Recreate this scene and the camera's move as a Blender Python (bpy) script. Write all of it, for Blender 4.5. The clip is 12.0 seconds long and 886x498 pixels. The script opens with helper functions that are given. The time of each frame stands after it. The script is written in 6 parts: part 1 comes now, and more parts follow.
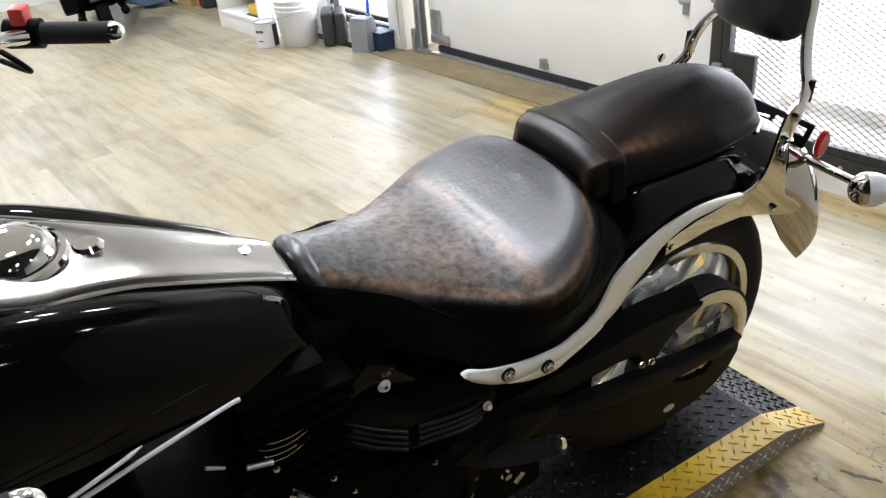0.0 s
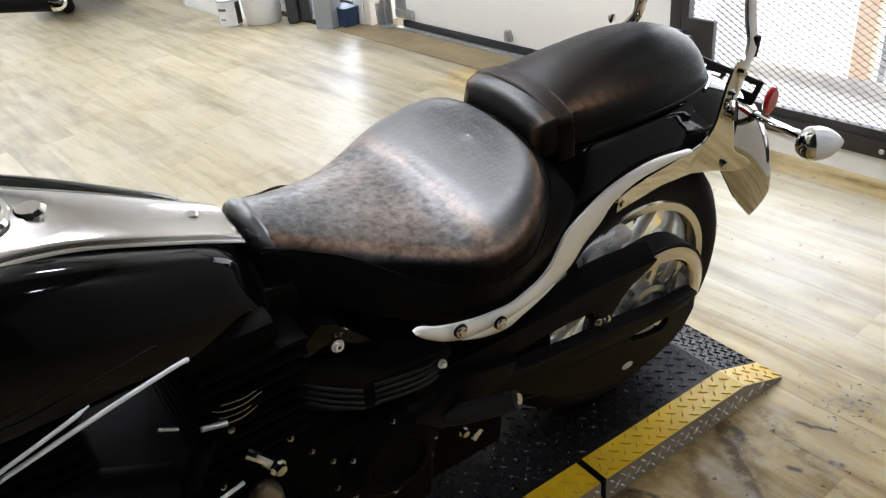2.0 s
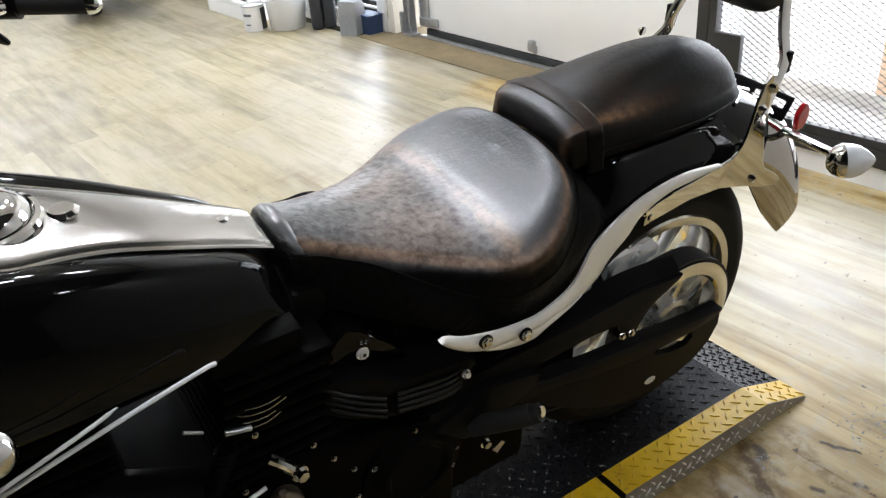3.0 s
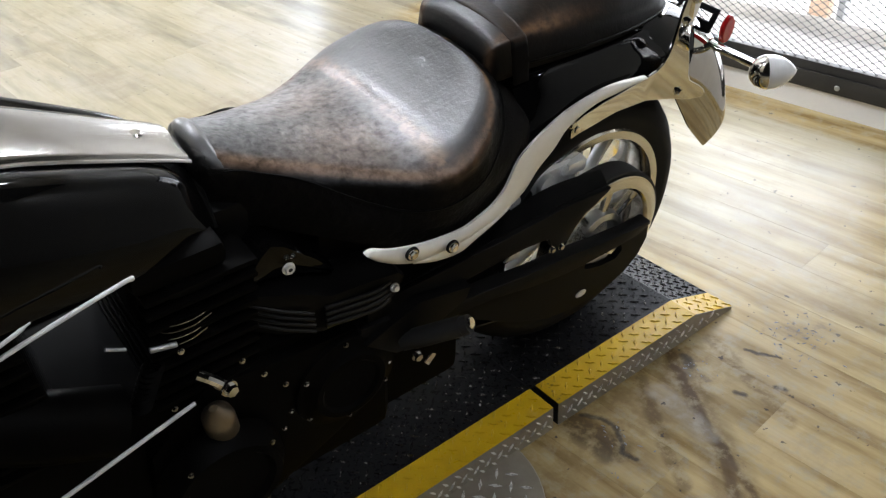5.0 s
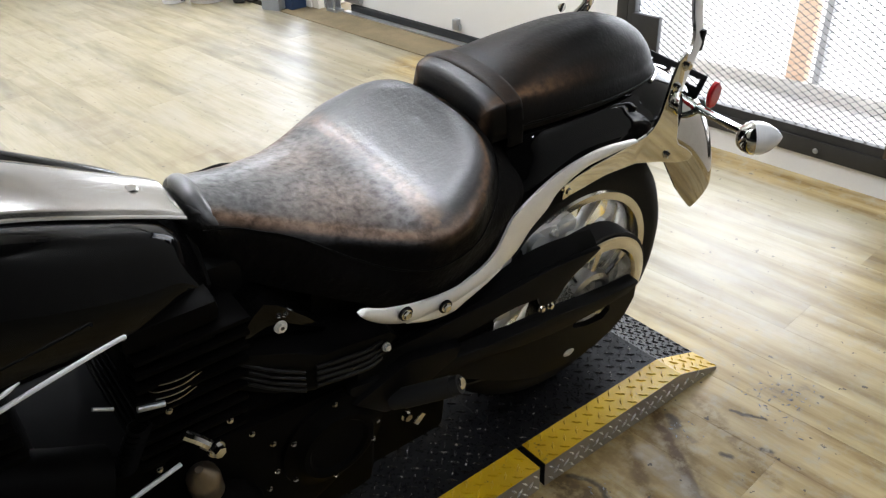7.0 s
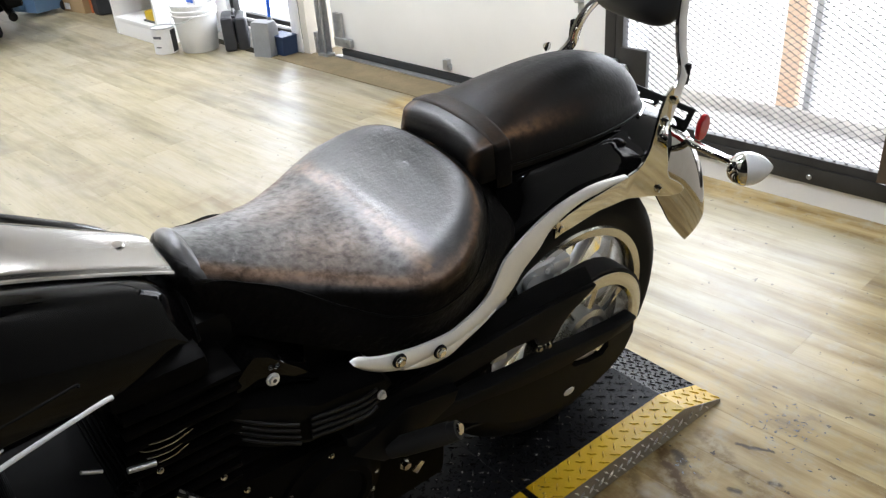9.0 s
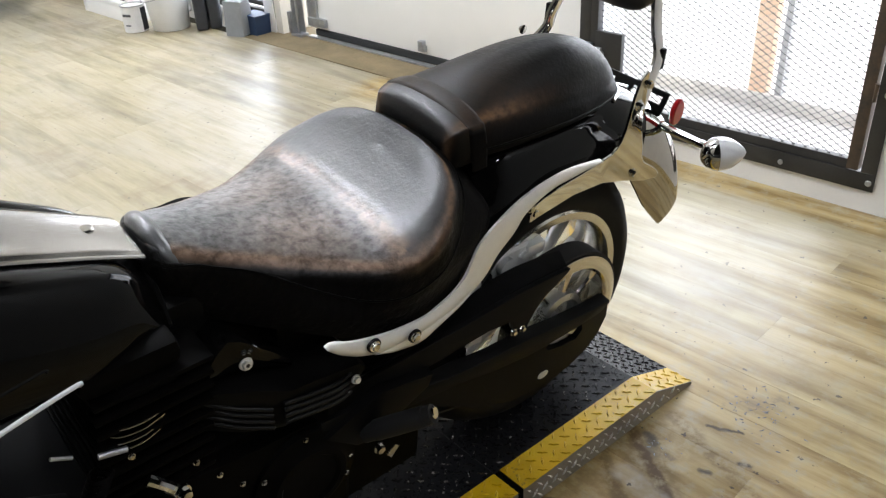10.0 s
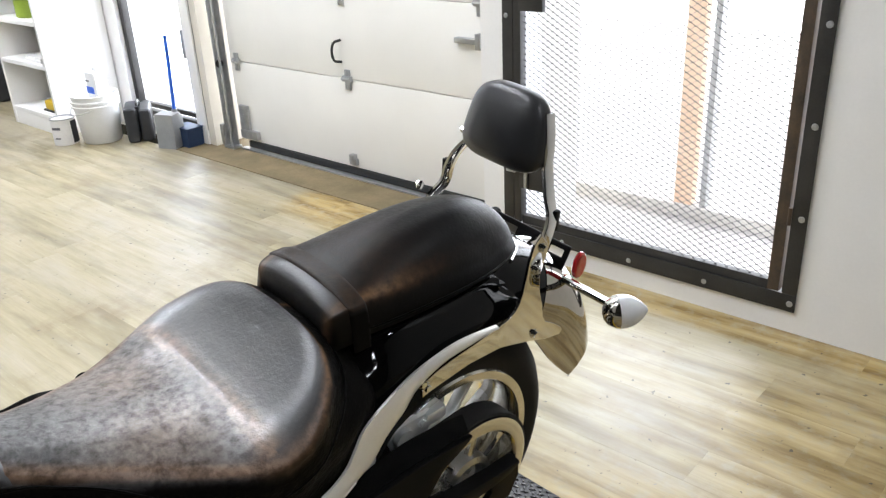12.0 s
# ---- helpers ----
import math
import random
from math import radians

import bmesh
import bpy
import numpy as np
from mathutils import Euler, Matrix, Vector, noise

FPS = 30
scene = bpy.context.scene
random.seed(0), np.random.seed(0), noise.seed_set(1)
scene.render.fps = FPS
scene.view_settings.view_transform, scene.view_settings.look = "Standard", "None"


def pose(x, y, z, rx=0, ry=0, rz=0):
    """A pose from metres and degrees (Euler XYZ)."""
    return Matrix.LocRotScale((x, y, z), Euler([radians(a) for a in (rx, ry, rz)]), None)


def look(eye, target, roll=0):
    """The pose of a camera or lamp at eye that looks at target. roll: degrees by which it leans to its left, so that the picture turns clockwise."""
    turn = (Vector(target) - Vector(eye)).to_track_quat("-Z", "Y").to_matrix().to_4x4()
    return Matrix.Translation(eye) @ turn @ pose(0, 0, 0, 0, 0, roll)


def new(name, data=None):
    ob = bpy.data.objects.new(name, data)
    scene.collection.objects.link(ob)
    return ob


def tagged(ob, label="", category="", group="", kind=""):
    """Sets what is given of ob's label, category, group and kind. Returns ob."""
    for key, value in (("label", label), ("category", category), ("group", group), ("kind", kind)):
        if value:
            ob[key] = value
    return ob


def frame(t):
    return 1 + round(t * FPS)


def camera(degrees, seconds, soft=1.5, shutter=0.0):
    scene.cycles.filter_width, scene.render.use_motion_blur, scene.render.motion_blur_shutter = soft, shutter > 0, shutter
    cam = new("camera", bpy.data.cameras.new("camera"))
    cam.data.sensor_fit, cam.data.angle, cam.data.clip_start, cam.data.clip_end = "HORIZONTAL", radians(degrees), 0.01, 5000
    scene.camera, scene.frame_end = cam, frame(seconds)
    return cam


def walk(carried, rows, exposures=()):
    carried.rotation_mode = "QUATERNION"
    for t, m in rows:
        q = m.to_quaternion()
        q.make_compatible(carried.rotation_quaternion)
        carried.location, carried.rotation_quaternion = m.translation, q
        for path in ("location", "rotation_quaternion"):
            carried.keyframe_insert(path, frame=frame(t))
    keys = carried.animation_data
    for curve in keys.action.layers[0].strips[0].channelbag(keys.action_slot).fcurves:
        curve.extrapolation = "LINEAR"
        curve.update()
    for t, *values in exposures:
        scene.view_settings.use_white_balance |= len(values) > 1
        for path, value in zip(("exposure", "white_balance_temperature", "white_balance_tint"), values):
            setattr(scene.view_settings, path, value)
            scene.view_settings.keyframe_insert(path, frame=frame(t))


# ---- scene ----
# ---- camera and walk ----
cam = camera(56.92, 12.0, soft=1.3)


def cam_pose(x, y, z, yaw, pitch, roll):
    return pose(x, y, z, 90 + pitch, 0, yaw) @ pose(0, 0, 0, 0, 0, roll)


PATH = [
    (0.0, 0.1140, 0.0001, 1.3891, 54.494, -28.592, -5.136),
    (0.5, 0.1301, 0.0267, 1.3880, 52.045, -27.956, -8.473),
    (1.0, 0.1417, 0.0131, 1.3536, 49.079, -31.203, -4.387),
    (1.5, 0.1653, 0.0097, 1.3738, 52.063, -28.611, -6.588),
    (2.0, 0.1552, 0.0148, 1.3634, 52.811, -30.137, -5.883),
    (2.5, 0.1413, 0.0090, 1.3650, 54.110, -29.286, -5.423),
    (4.5, 0.1573, 0.0006, 1.3506, 52.098, -32.371, -3.771),
    (5.0, 0.1756, 0.0191, 1.3360, 50.318, -34.371, -4.425),
    (5.5, 0.1572, 0.0185, 1.3210, 48.306, -34.982, -4.018),
    (6.0, 0.1598, 0.0082, 1.3429, 48.624, -31.512, -2.169),
    (6.5, 0.1502, 0.0042, 1.3506, 48.337, -31.441, -1.855),
    (8.5, 0.1522, 0.0348, 1.3533, 47.543, -28.966, -4.717),
    (9.0, 0.1485, 0.0300, 1.3546, 48.063, -28.561, -4.320),
    (9.5, 0.1440, 0.0410, 1.3609, 47.093, -29.700, -4.508),
    (10.0, 0.1441, 0.0334, 1.3548, 46.102, -29.918, -3.213),
    (10.5, 0.1526, 0.0396, 1.3552, 45.172, -29.700, -3.076),
    (11.0, 0.1389, 0.0081, 1.3961, 47.476, -25.317, -3.350),
    (11.5, 0.1165, -0.0021, 1.4189, 43.580, -25.963, -6.308),
    (12.0, 0.1436, 0.2056, 1.4515, 42.277, -24.152, -2.763),
]
walk(cam, [(t, cam_pose(*p)) for t, *p in PATH], [(0.0, 0.15), (12.0, 0.15)])

# ---- world and large lights ----
world = bpy.data.worlds.new("sky")
scene.world = world
world.use_nodes = True
wn = world.node_tree
sky = wn.nodes.new("ShaderNodeTexSky")
sky.sky_type = "NISHITA"
sky.sun_disc = False
sky.sun_elevation, sky.sun_rotation = radians(48), radians(20)
wn.nodes["Background"].inputs["Strength"].default_value = 0.15
wn.links.new(sky.outputs[0], wn.nodes["Background"].inputs["Color"])


def sun(strength, direction):
    d = bpy.data.lights.new("sun", "SUN")
    d.energy, d.angle, d.color = strength, radians(0.5), (1.0, 0.95, 0.88)
    o = new("sun", d)
    o.matrix_world = look((0, 0, 0), direction)


def area(name, m, w, h, watts, color=(1, 1, 1), shape="RECTANGLE"):
    d = bpy.data.lights.new(name, "AREA")
    d.shape, d.size, d.size_y, d.energy, d.color = shape, w, h, watts, color
    o = new(name, d)
    o.matrix_world = m
    return o


sun(3.0, (-0.3, 0.75, -1.0))
GATE_W, GATE_H = 1.13, 2.05
area("gate_daylight", look((-1.21, 2.95, 1.15), (-1.21, 0, 0.75)), 1.1, 2.0, 18, (0.86, 0.95, 1.12))
area("door_daylight", look((-4.75, 3.15, 1.1), (-4.75, 0, 0.8)), 0.75, 1.9, 17, (0.86, 0.95, 1.12))


# ---- materials ----
def mat(name, base=(0.5, 0.5, 0.5), rough=0.5, metal=0.0, spec=0.5, coat=0.0):
    m = bpy.data.materials.new(name)
    m.use_nodes = True
    b = m.node_tree.nodes["Principled BSDF"]
    b.inputs["Base Color"].default_value = (*base, 1)
    b.inputs["Roughness"].default_value = rough
    b.inputs["Metallic"].default_value = metal
    b.inputs["Specular IOR Level"].default_value = spec
    b.inputs["Coat Weight"].default_value = coat
    b.inputs["Coat Roughness"].default_value = 0.03
    return m


class Nodes:
    """Short-hand for node trees."""

    def __init__(self, m):
        self.t = m.node_tree
        self.b = self.t.nodes["Principled BSDF"]

    def add(self, kind, **inputs):
        n = self.t.nodes.new("ShaderNode" + kind)
        for k, v in inputs.items():
            k = k.replace("_", " ")
            if hasattr(v, "is_output"):
                self.t.links.new(v, n.inputs[k])
            else:
                n.inputs[k].default_value = v
        return n

    def link(self, a, key):
        self.t.links.new(a, self.b.inputs[key])

    def coords(self, scale=(1, 1, 1), world_space=False):
        src = self.t.nodes.new("ShaderNodeNewGeometry").outputs["Position"] if world_space else self.t.nodes.new("ShaderNodeTexCoord").outputs["Object"]
        mp = self.t.nodes.new("ShaderNodeMapping")
        mp.inputs["Scale"].default_value = scale
        self.t.links.new(src, mp.inputs["Vector"])
        return mp.outputs[0]

    def noise(self, vec, scale, detail=4, rough=0.55):
        return self.add("TexNoise", Vector=vec, Scale=scale, Detail=detail, Roughness=rough).outputs[0]

    def ramp(self, fac, *stops):
        n = self.t.nodes.new("ShaderNodeValToRGB")
        self.t.links.new(fac, n.inputs[0])
        els = n.color_ramp.elements
        while len(els) < len(stops):
            els.new(0.5)
        for e, (p, c) in zip(els, stops):
            e.position = p
            e.color = (*c, 1) if isinstance(c, tuple) else (c, c, c, 1)
        return n.outputs[0]

    def mix(self, fac, a, b, mode="MIX"):
        n = self.t.nodes.new("ShaderNodeMix")
        n.data_type, n.blend_type = "RGBA", mode
        for i, v in ((0, fac), (6, a), (7, b)):
            if hasattr(v, "is_output"):
                self.t.links.new(v, n.inputs[i])
            else:
                n.inputs[i].default_value = v if i == 0 else ((*v, 1) if len(v) == 3 else v)
        return n.outputs[2]

    def math(self, op, a, b=0.0):
        n = self.t.nodes.new("ShaderNodeMath")
        n.operation = op
        for i, v in ((0, a), (1, b)):
            if hasattr(v, "is_output"):
                self.t.links.new(v, n.inputs[i])
            else:
                n.inputs[i].default_value = v
        return n.outputs[0]

    def bump(self, h, strength=0.2, dist=0.002):
        n = self.add("Bump", Strength=strength, Distance=dist, Height=h)
        self.t.links.new(n.outputs[0], self.b.inputs["Normal"])


def surface(name, c1, c2, scale=8, rough=(0.4, 0.6), metal=0.0, bump=0.15, bscale=120, dist=0.001, spec=0.5, coat=0.0):
    """A material with variation at two scales in colour and gloss, and fine relief."""
    m = mat(name, c1, rough[0], metal, spec, coat)
    n = Nodes(m)
    v = n.coords()
    big = n.noise(v, scale, 5)
    fine = n.noise(v, bscale, 4, 0.6)
    both = n.math("ADD", n.math("MULTIPLY", big, 0.7), n.math("MULTIPLY", fine, 0.3))
    n.link(n.ramp(both, (0.35, c1), (0.65, c2)), "Base Color")
    n.link(n.ramp(both, (0.3, rough[0]), (0.7, rough[1])), "Roughness")
    if bump:
        n.bump(fine, bump, dist)
    return m


M = {}
M["gloss_black"] = surface("gloss_black", (0.0015, 0.0015, 0.0015), (0.003, 0.0028, 0.0027), 3, (0.04, 0.07), 0, 0.02, 300, 0.0004, 0.14, 0.06)
M["satin_black"] = surface("satin_black", (0.002, 0.002, 0.002), (0.005, 0.0046, 0.0042), 14, (0.28, 0.5), 0, 0.12, 200, 0.0006, 0.08)
M["guard_black"] = surface("guard_black", (0.004, 0.004, 0.004), (0.009, 0.0085, 0.008), 22, (0.38, 0.55), 0, 0.25, 350, 0.0008, 0.07)
M["rib_black"] = surface("rib_black", (0.006, 0.006, 0.006), (0.011, 0.010, 0.009), 22, (0.30, 0.44), 0, 0.15, 350, 0.0006, 0.25)
M["engine_black"] = surface("engine_black", (0.0012, 0.0012, 0.0012), (0.0035, 0.003, 0.0026), 20, (0.35, 0.6), 0, 0.25, 400, 0.0006, 0.03)
M["rubber"] = surface("rubber", (0.012, 0.012, 0.012), (0.022, 0.021, 0.020), 10, (0.6, 0.8), 0, 0.2, 250, 0.0008, 0.3)
M["tyre"] = surface("tyre", (0.006, 0.006, 0.006), (0.012, 0.0115, 0.011), 9, (0.65, 0.85), 0, 0.25, 220, 0.001, 0.25)
M["chrome"] = surface("chrome", (0.78, 0.77, 0.75), (0.70, 0.69, 0.67), 6, (0.03, 0.07), 1, 0.01, 80, 0.0005)
M["satin_chrome"] = surface("satin_chrome", (0.72, 0.70, 0.66), (0.64, 0.62, 0.58), 9, (0.12, 0.22), 1, 0.03, 150, 0.0005)
M["console_chrome"] = surface("console_chrome", (0.44, 0.425, 0.40), (0.40, 0.385, 0.36), 6, (0.16, 0.22), 1, 0.02, 120, 0.0005)
M["dark_chrome"] = surface("dark_chrome", (0.46, 0.44, 0.40), (0.38, 0.36, 0.33), 5, (0.04, 0.09), 1, 0.01, 60, 0.0005)
M["cast_alloy"] = surface("cast_alloy", (0.60, 0.60, 0.59), (0.46, 0.46, 0.45), 16, (0.22, 0.38), 1, 0.15, 300, 0.0005)
M["rail_alloy"] = surface("rail_alloy", (0.86, 0.84, 0.79), (0.80, 0.775, 0.72), 9, (0.28, 0.38), 0.30, 0.03, 150, 0.0005)
M["silver_paint"] = surface("silver_paint", (0.80, 0.80, 0.79), (0.70, 0.70, 0.69), 16, (0.25, 0.4), 0.5, 0.15, 300, 0.0005)
M["red_lens"] = surface("red_lens", (0.45, 0.012, 0.015), (0.36, 0.008, 0.01), 40, (0.08, 0.14), 0, 0.3, 350, 0.0006, 0.6, 0.6)
M["red_switch"] = surface("red_switch", (0.62, 0.05, 0.035), (0.52, 0.04, 0.03), 30, (0.35, 0.45))
M["clear_lens"] = surface("clear_lens", (0.78, 0.78, 0.78), (0.70, 0.70, 0.70), 30, (0.06, 0.14), 0.0, 0.2, 260, 0.0006, 0.7, 0.8)
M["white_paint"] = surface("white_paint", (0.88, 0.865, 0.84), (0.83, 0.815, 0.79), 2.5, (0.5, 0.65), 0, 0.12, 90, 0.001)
# near-black so that glossy black parts mirror a dim room
M["dark_room_wall"] = surface("dark_room_wall", (0.03, 0.03, 0.03), (0.045, 0.045, 0.045), 2.5, (0.6, 0.75), 0, 0.12, 90, 0.001)
M["beige_paint"] = surface("beige_paint", (0.66, 0.62, 0.54), (0.60, 0.56, 0.48), 3, (0.5, 0.65), 0, 0.12, 90, 0.001)
M["door_panel"] = surface("door_panel", (0.87, 0.85, 0.80), (0.82, 0.80, 0.75), 2, (0.42, 0.58), 0, 0.1, 260, 0.0008)
# near-black ceiling colour, only to darken what the gloss paint mirrors
M["dark_ceiling"] = surface("dark_ceiling", (0.010, 0.010, 0.010), (0.016, 0.016, 0.016), 2, (0.7, 0.85))
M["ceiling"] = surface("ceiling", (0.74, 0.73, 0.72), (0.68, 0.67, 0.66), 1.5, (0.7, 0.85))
M["dark_steel"] = surface("dark_steel", (0.028, 0.027, 0.026), (0.052, 0.049, 0.046), 7, (0.4, 0.6), 0.3, 0.2, 160, 0.001)
M["rust_steel"] = surface("rust_steel", (0.045, 0.036, 0.029), (0.115, 0.078, 0.048), 12, (0.55, 0.75), 0.2, 0.3, 140, 0.001)
M["mesh_steel"] = surface("mesh_steel", (0.045, 0.045, 0.046), (0.08, 0.078, 0.076), 20, (0.4, 0.6), 0.3, 0.1, 200, 0.0005)
M["galvanised"] = surface("galvanised", (0.52, 0.53, 0.54), (0.40, 0.41, 0.42), 22, (0.35, 0.5), 0.9, 0.15, 160, 0.0006)
M["black_seal"] = surface("black_seal", (0.010, 0.010, 0.010), (0.02, 0.02, 0.02), 15, (0.55, 0.7))
M["concrete"] = surface("concrete", (0.15, 0.115, 0.062), (0.25, 0.195, 0.115), 6, (0.6, 0.8), 0, 0.5, 70, 0.003, 0.2)
M["orange_wood"] = surface("orange_wood", (0.86, 0.60, 0.42), (0.88, 0.66, 0.50), 9, (0.5, 0.6))
M["grey_frame"] = surface("grey_frame", (0.42, 0.43, 0.44), (0.5, 0.5, 0.5), 8, (0.4, 0.55), 0.3)
M["porch_floor"] = surface("porch_floor", (0.72, 0.69, 0.66), (0.60, 0.57, 0.54), 7, (0.55, 0.7))
M["plastic_white"] = surface("plastic_white", (0.80, 0.80, 0.79), (0.74, 0.74, 0.73), 12, (0.35, 0.5))
M["plastic_grey"] = surface("plastic_grey", (0.22, 0.225, 0.23), (0.28, 0.285, 0.29), 12, (0.4, 0.55))
M["plastic_dark"] = surface("plastic_dark", (0.022, 0.023, 0.026), (0.035, 0.036, 0.040), 14, (0.4, 0.55))
M["plastic_navy"] = surface("plastic_navy", (0.015, 0.035, 0.085), (0.022, 0.045, 0.10), 14, (0.4, 0.55))
M["plastic_blue"] = surface("plastic_blue", (0.02, 0.12, 0.62), (0.03, 0.15, 0.68), 14, (0.3, 0.45))
M["bin_blue"] = surface("bin_blue", (0.09, 0.17, 0.28), (0.12, 0.21, 0.33), 8, (0.35, 0.5))
M["yellow_plastic"] = surface("yellow_plastic", (0.70, 0.48, 0.03), (0.62, 0.42, 0.03), 20, (0.35, 0.5))
M["green_plastic"] = surface("green_plastic", (0.30, 0.42, 0.05), (0.36, 0.48, 0.07), 20, (0.35, 0.5))
M["red_cloth"] = surface("red_cloth", (0.50, 0.03, 0.04), (0.40, 0.02, 0.03), 20, (0.7, 0.85))
M["orange_strap"] = surface("orange_strap", (0.55, 0.16, 0.05), (0.45, 0.12, 0.04), 20, (0.6, 0.8))
M["cardboard"] = surface("cardboard", (0.38, 0.25, 0.12), (0.44, 0.30, 0.15), 8, (0.75, 0.9))
M["paper"] = surface("paper", (0.78, 0.76, 0.74), (0.72, 0.70, 0.68), 30, (0.6, 0.75))
M["ink"] = surface("ink", (0.10, 0.10, 0.11), (0.14, 0.14, 0.15), 30, (0.5, 0.6))
M["pipe"] = surface("pipe", (0.26, 0.21, 0.15), (0.20, 0.16, 0.11), 9, (0.3, 0.4), 0.8)


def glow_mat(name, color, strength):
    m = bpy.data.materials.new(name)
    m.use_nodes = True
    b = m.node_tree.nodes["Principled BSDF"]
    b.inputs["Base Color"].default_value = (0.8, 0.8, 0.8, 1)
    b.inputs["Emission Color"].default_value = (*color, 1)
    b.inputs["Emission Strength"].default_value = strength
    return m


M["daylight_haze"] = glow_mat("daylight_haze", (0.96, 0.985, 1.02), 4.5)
M["lamp_glow"] = glow_mat("lamp_glow", (1.0, 0.97, 0.92), 40.0)

glass = mat("window_glass", (1, 1, 1), 0.0)
glass.node_tree.nodes["Principled BSDF"].inputs["Transmission Weight"].default_value = 1.0
glass.node_tree.nodes["Principled BSDF"].inputs["IOR"].default_value = 1.05
M["glass"] = glass


def leather_mat(name, relief):
    """Black leather rubbed brown (attribute wear), polished by riders (polish), crackled in patches (crackle)."""
    m = mat(name, (0.01, 0.01, 0.01), 0.35, 0, 0.8, 0.8)
    m.node_tree.nodes["Principled BSDF"].inputs["Coat Roughness"].default_value = 0.33
    m.node_tree.nodes["Principled BSDF"].inputs["Coat IOR"].default_value = 1.75
    n = Nodes(m)
    v = n.coords()

    def attribute(key):
        out = n.add("Attribute").outputs["Fac"]
        out.node.attribute_name = key
        return out

    wear, polish, crackle = attribute("wear"), attribute("polish"), attribute("crackle")
    warp = n.add("TexNoise", Vector=v, Scale=40.0, Detail=3.0).outputs[1]
    vv = n.mix(0.008, v, warp)
    blotch = n.noise(vv, 78, 4, 0.6)
    cloud = n.noise(v, 13, 5, 0.6)
    fine = n.noise(v, 170, 2, 0.5)
    lump = n.noise(vv, 70, 1.5, 0.45)
    grain = n.add("TexVoronoi", Vector=v, Scale=480.0).outputs["Distance"]
    dull = n.ramp(n.math("ADD", n.math("MULTIPLY", blotch, 0.62), n.math("MULTIPLY", cloud, 0.38)), (0.38, 0.36), (0.60, 1.12))
    gloss = n.math("MULTIPLY", polish, n.mix(crackle, (1.0, 1.0, 1.0), dull))
    n.link(n.math("MULTIPLY", gloss, 0.80), "Coat Weight")
    n.link(n.math("ADD", n.math("MULTIPLY", gloss, 0.75), 0.05), "Specular IOR Level")
    rub = n.math("MULTIPLY", wear, n.ramp(n.math("ADD", n.math("MULTIPLY", cloud, 0.4), n.math("MULTIPLY", blotch, 0.6)), (0.34, 0.25), (0.60, 1.0)))
    col = n.mix(n.ramp(cloud, (0.35, 0.0), (0.7, 1.0)), (0.0022, 0.0021, 0.0020), (0.0056, 0.0048, 0.0042))
    n.link(n.mix(rub, col, (0.20, 0.108, 0.052)), "Base Color")
    n.link(n.ramp(n.math("ADD", n.math("MULTIPLY", blotch, 0.6), n.math("MULTIPLY", fine, 0.4)), (0.32, 0.40), (0.68, 0.58)), "Roughness")
    h = n.math("ADD", n.math("MULTIPLY", grain, 0.15), n.math("ADD", n.math("MULTIPLY", lump, n.math("ADD", n.math("MULTIPLY", crackle, 1.5), 0.3)), n.math("MULTIPLY", fine, 0.45)))
    n.bump(h, relief, 0.0028)
    return m


M["leather"] = leather_mat("leather", 0.85)
M["leather_smooth"] = leather_mat("leather_smooth", 0.40)
M["vinyl"] = surface("vinyl", (0.016, 0.016, 0.017), (0.026, 0.026, 0.027), 12, (0.3, 0.42), 0, 0.25, 420, 0.0008, 0.5)


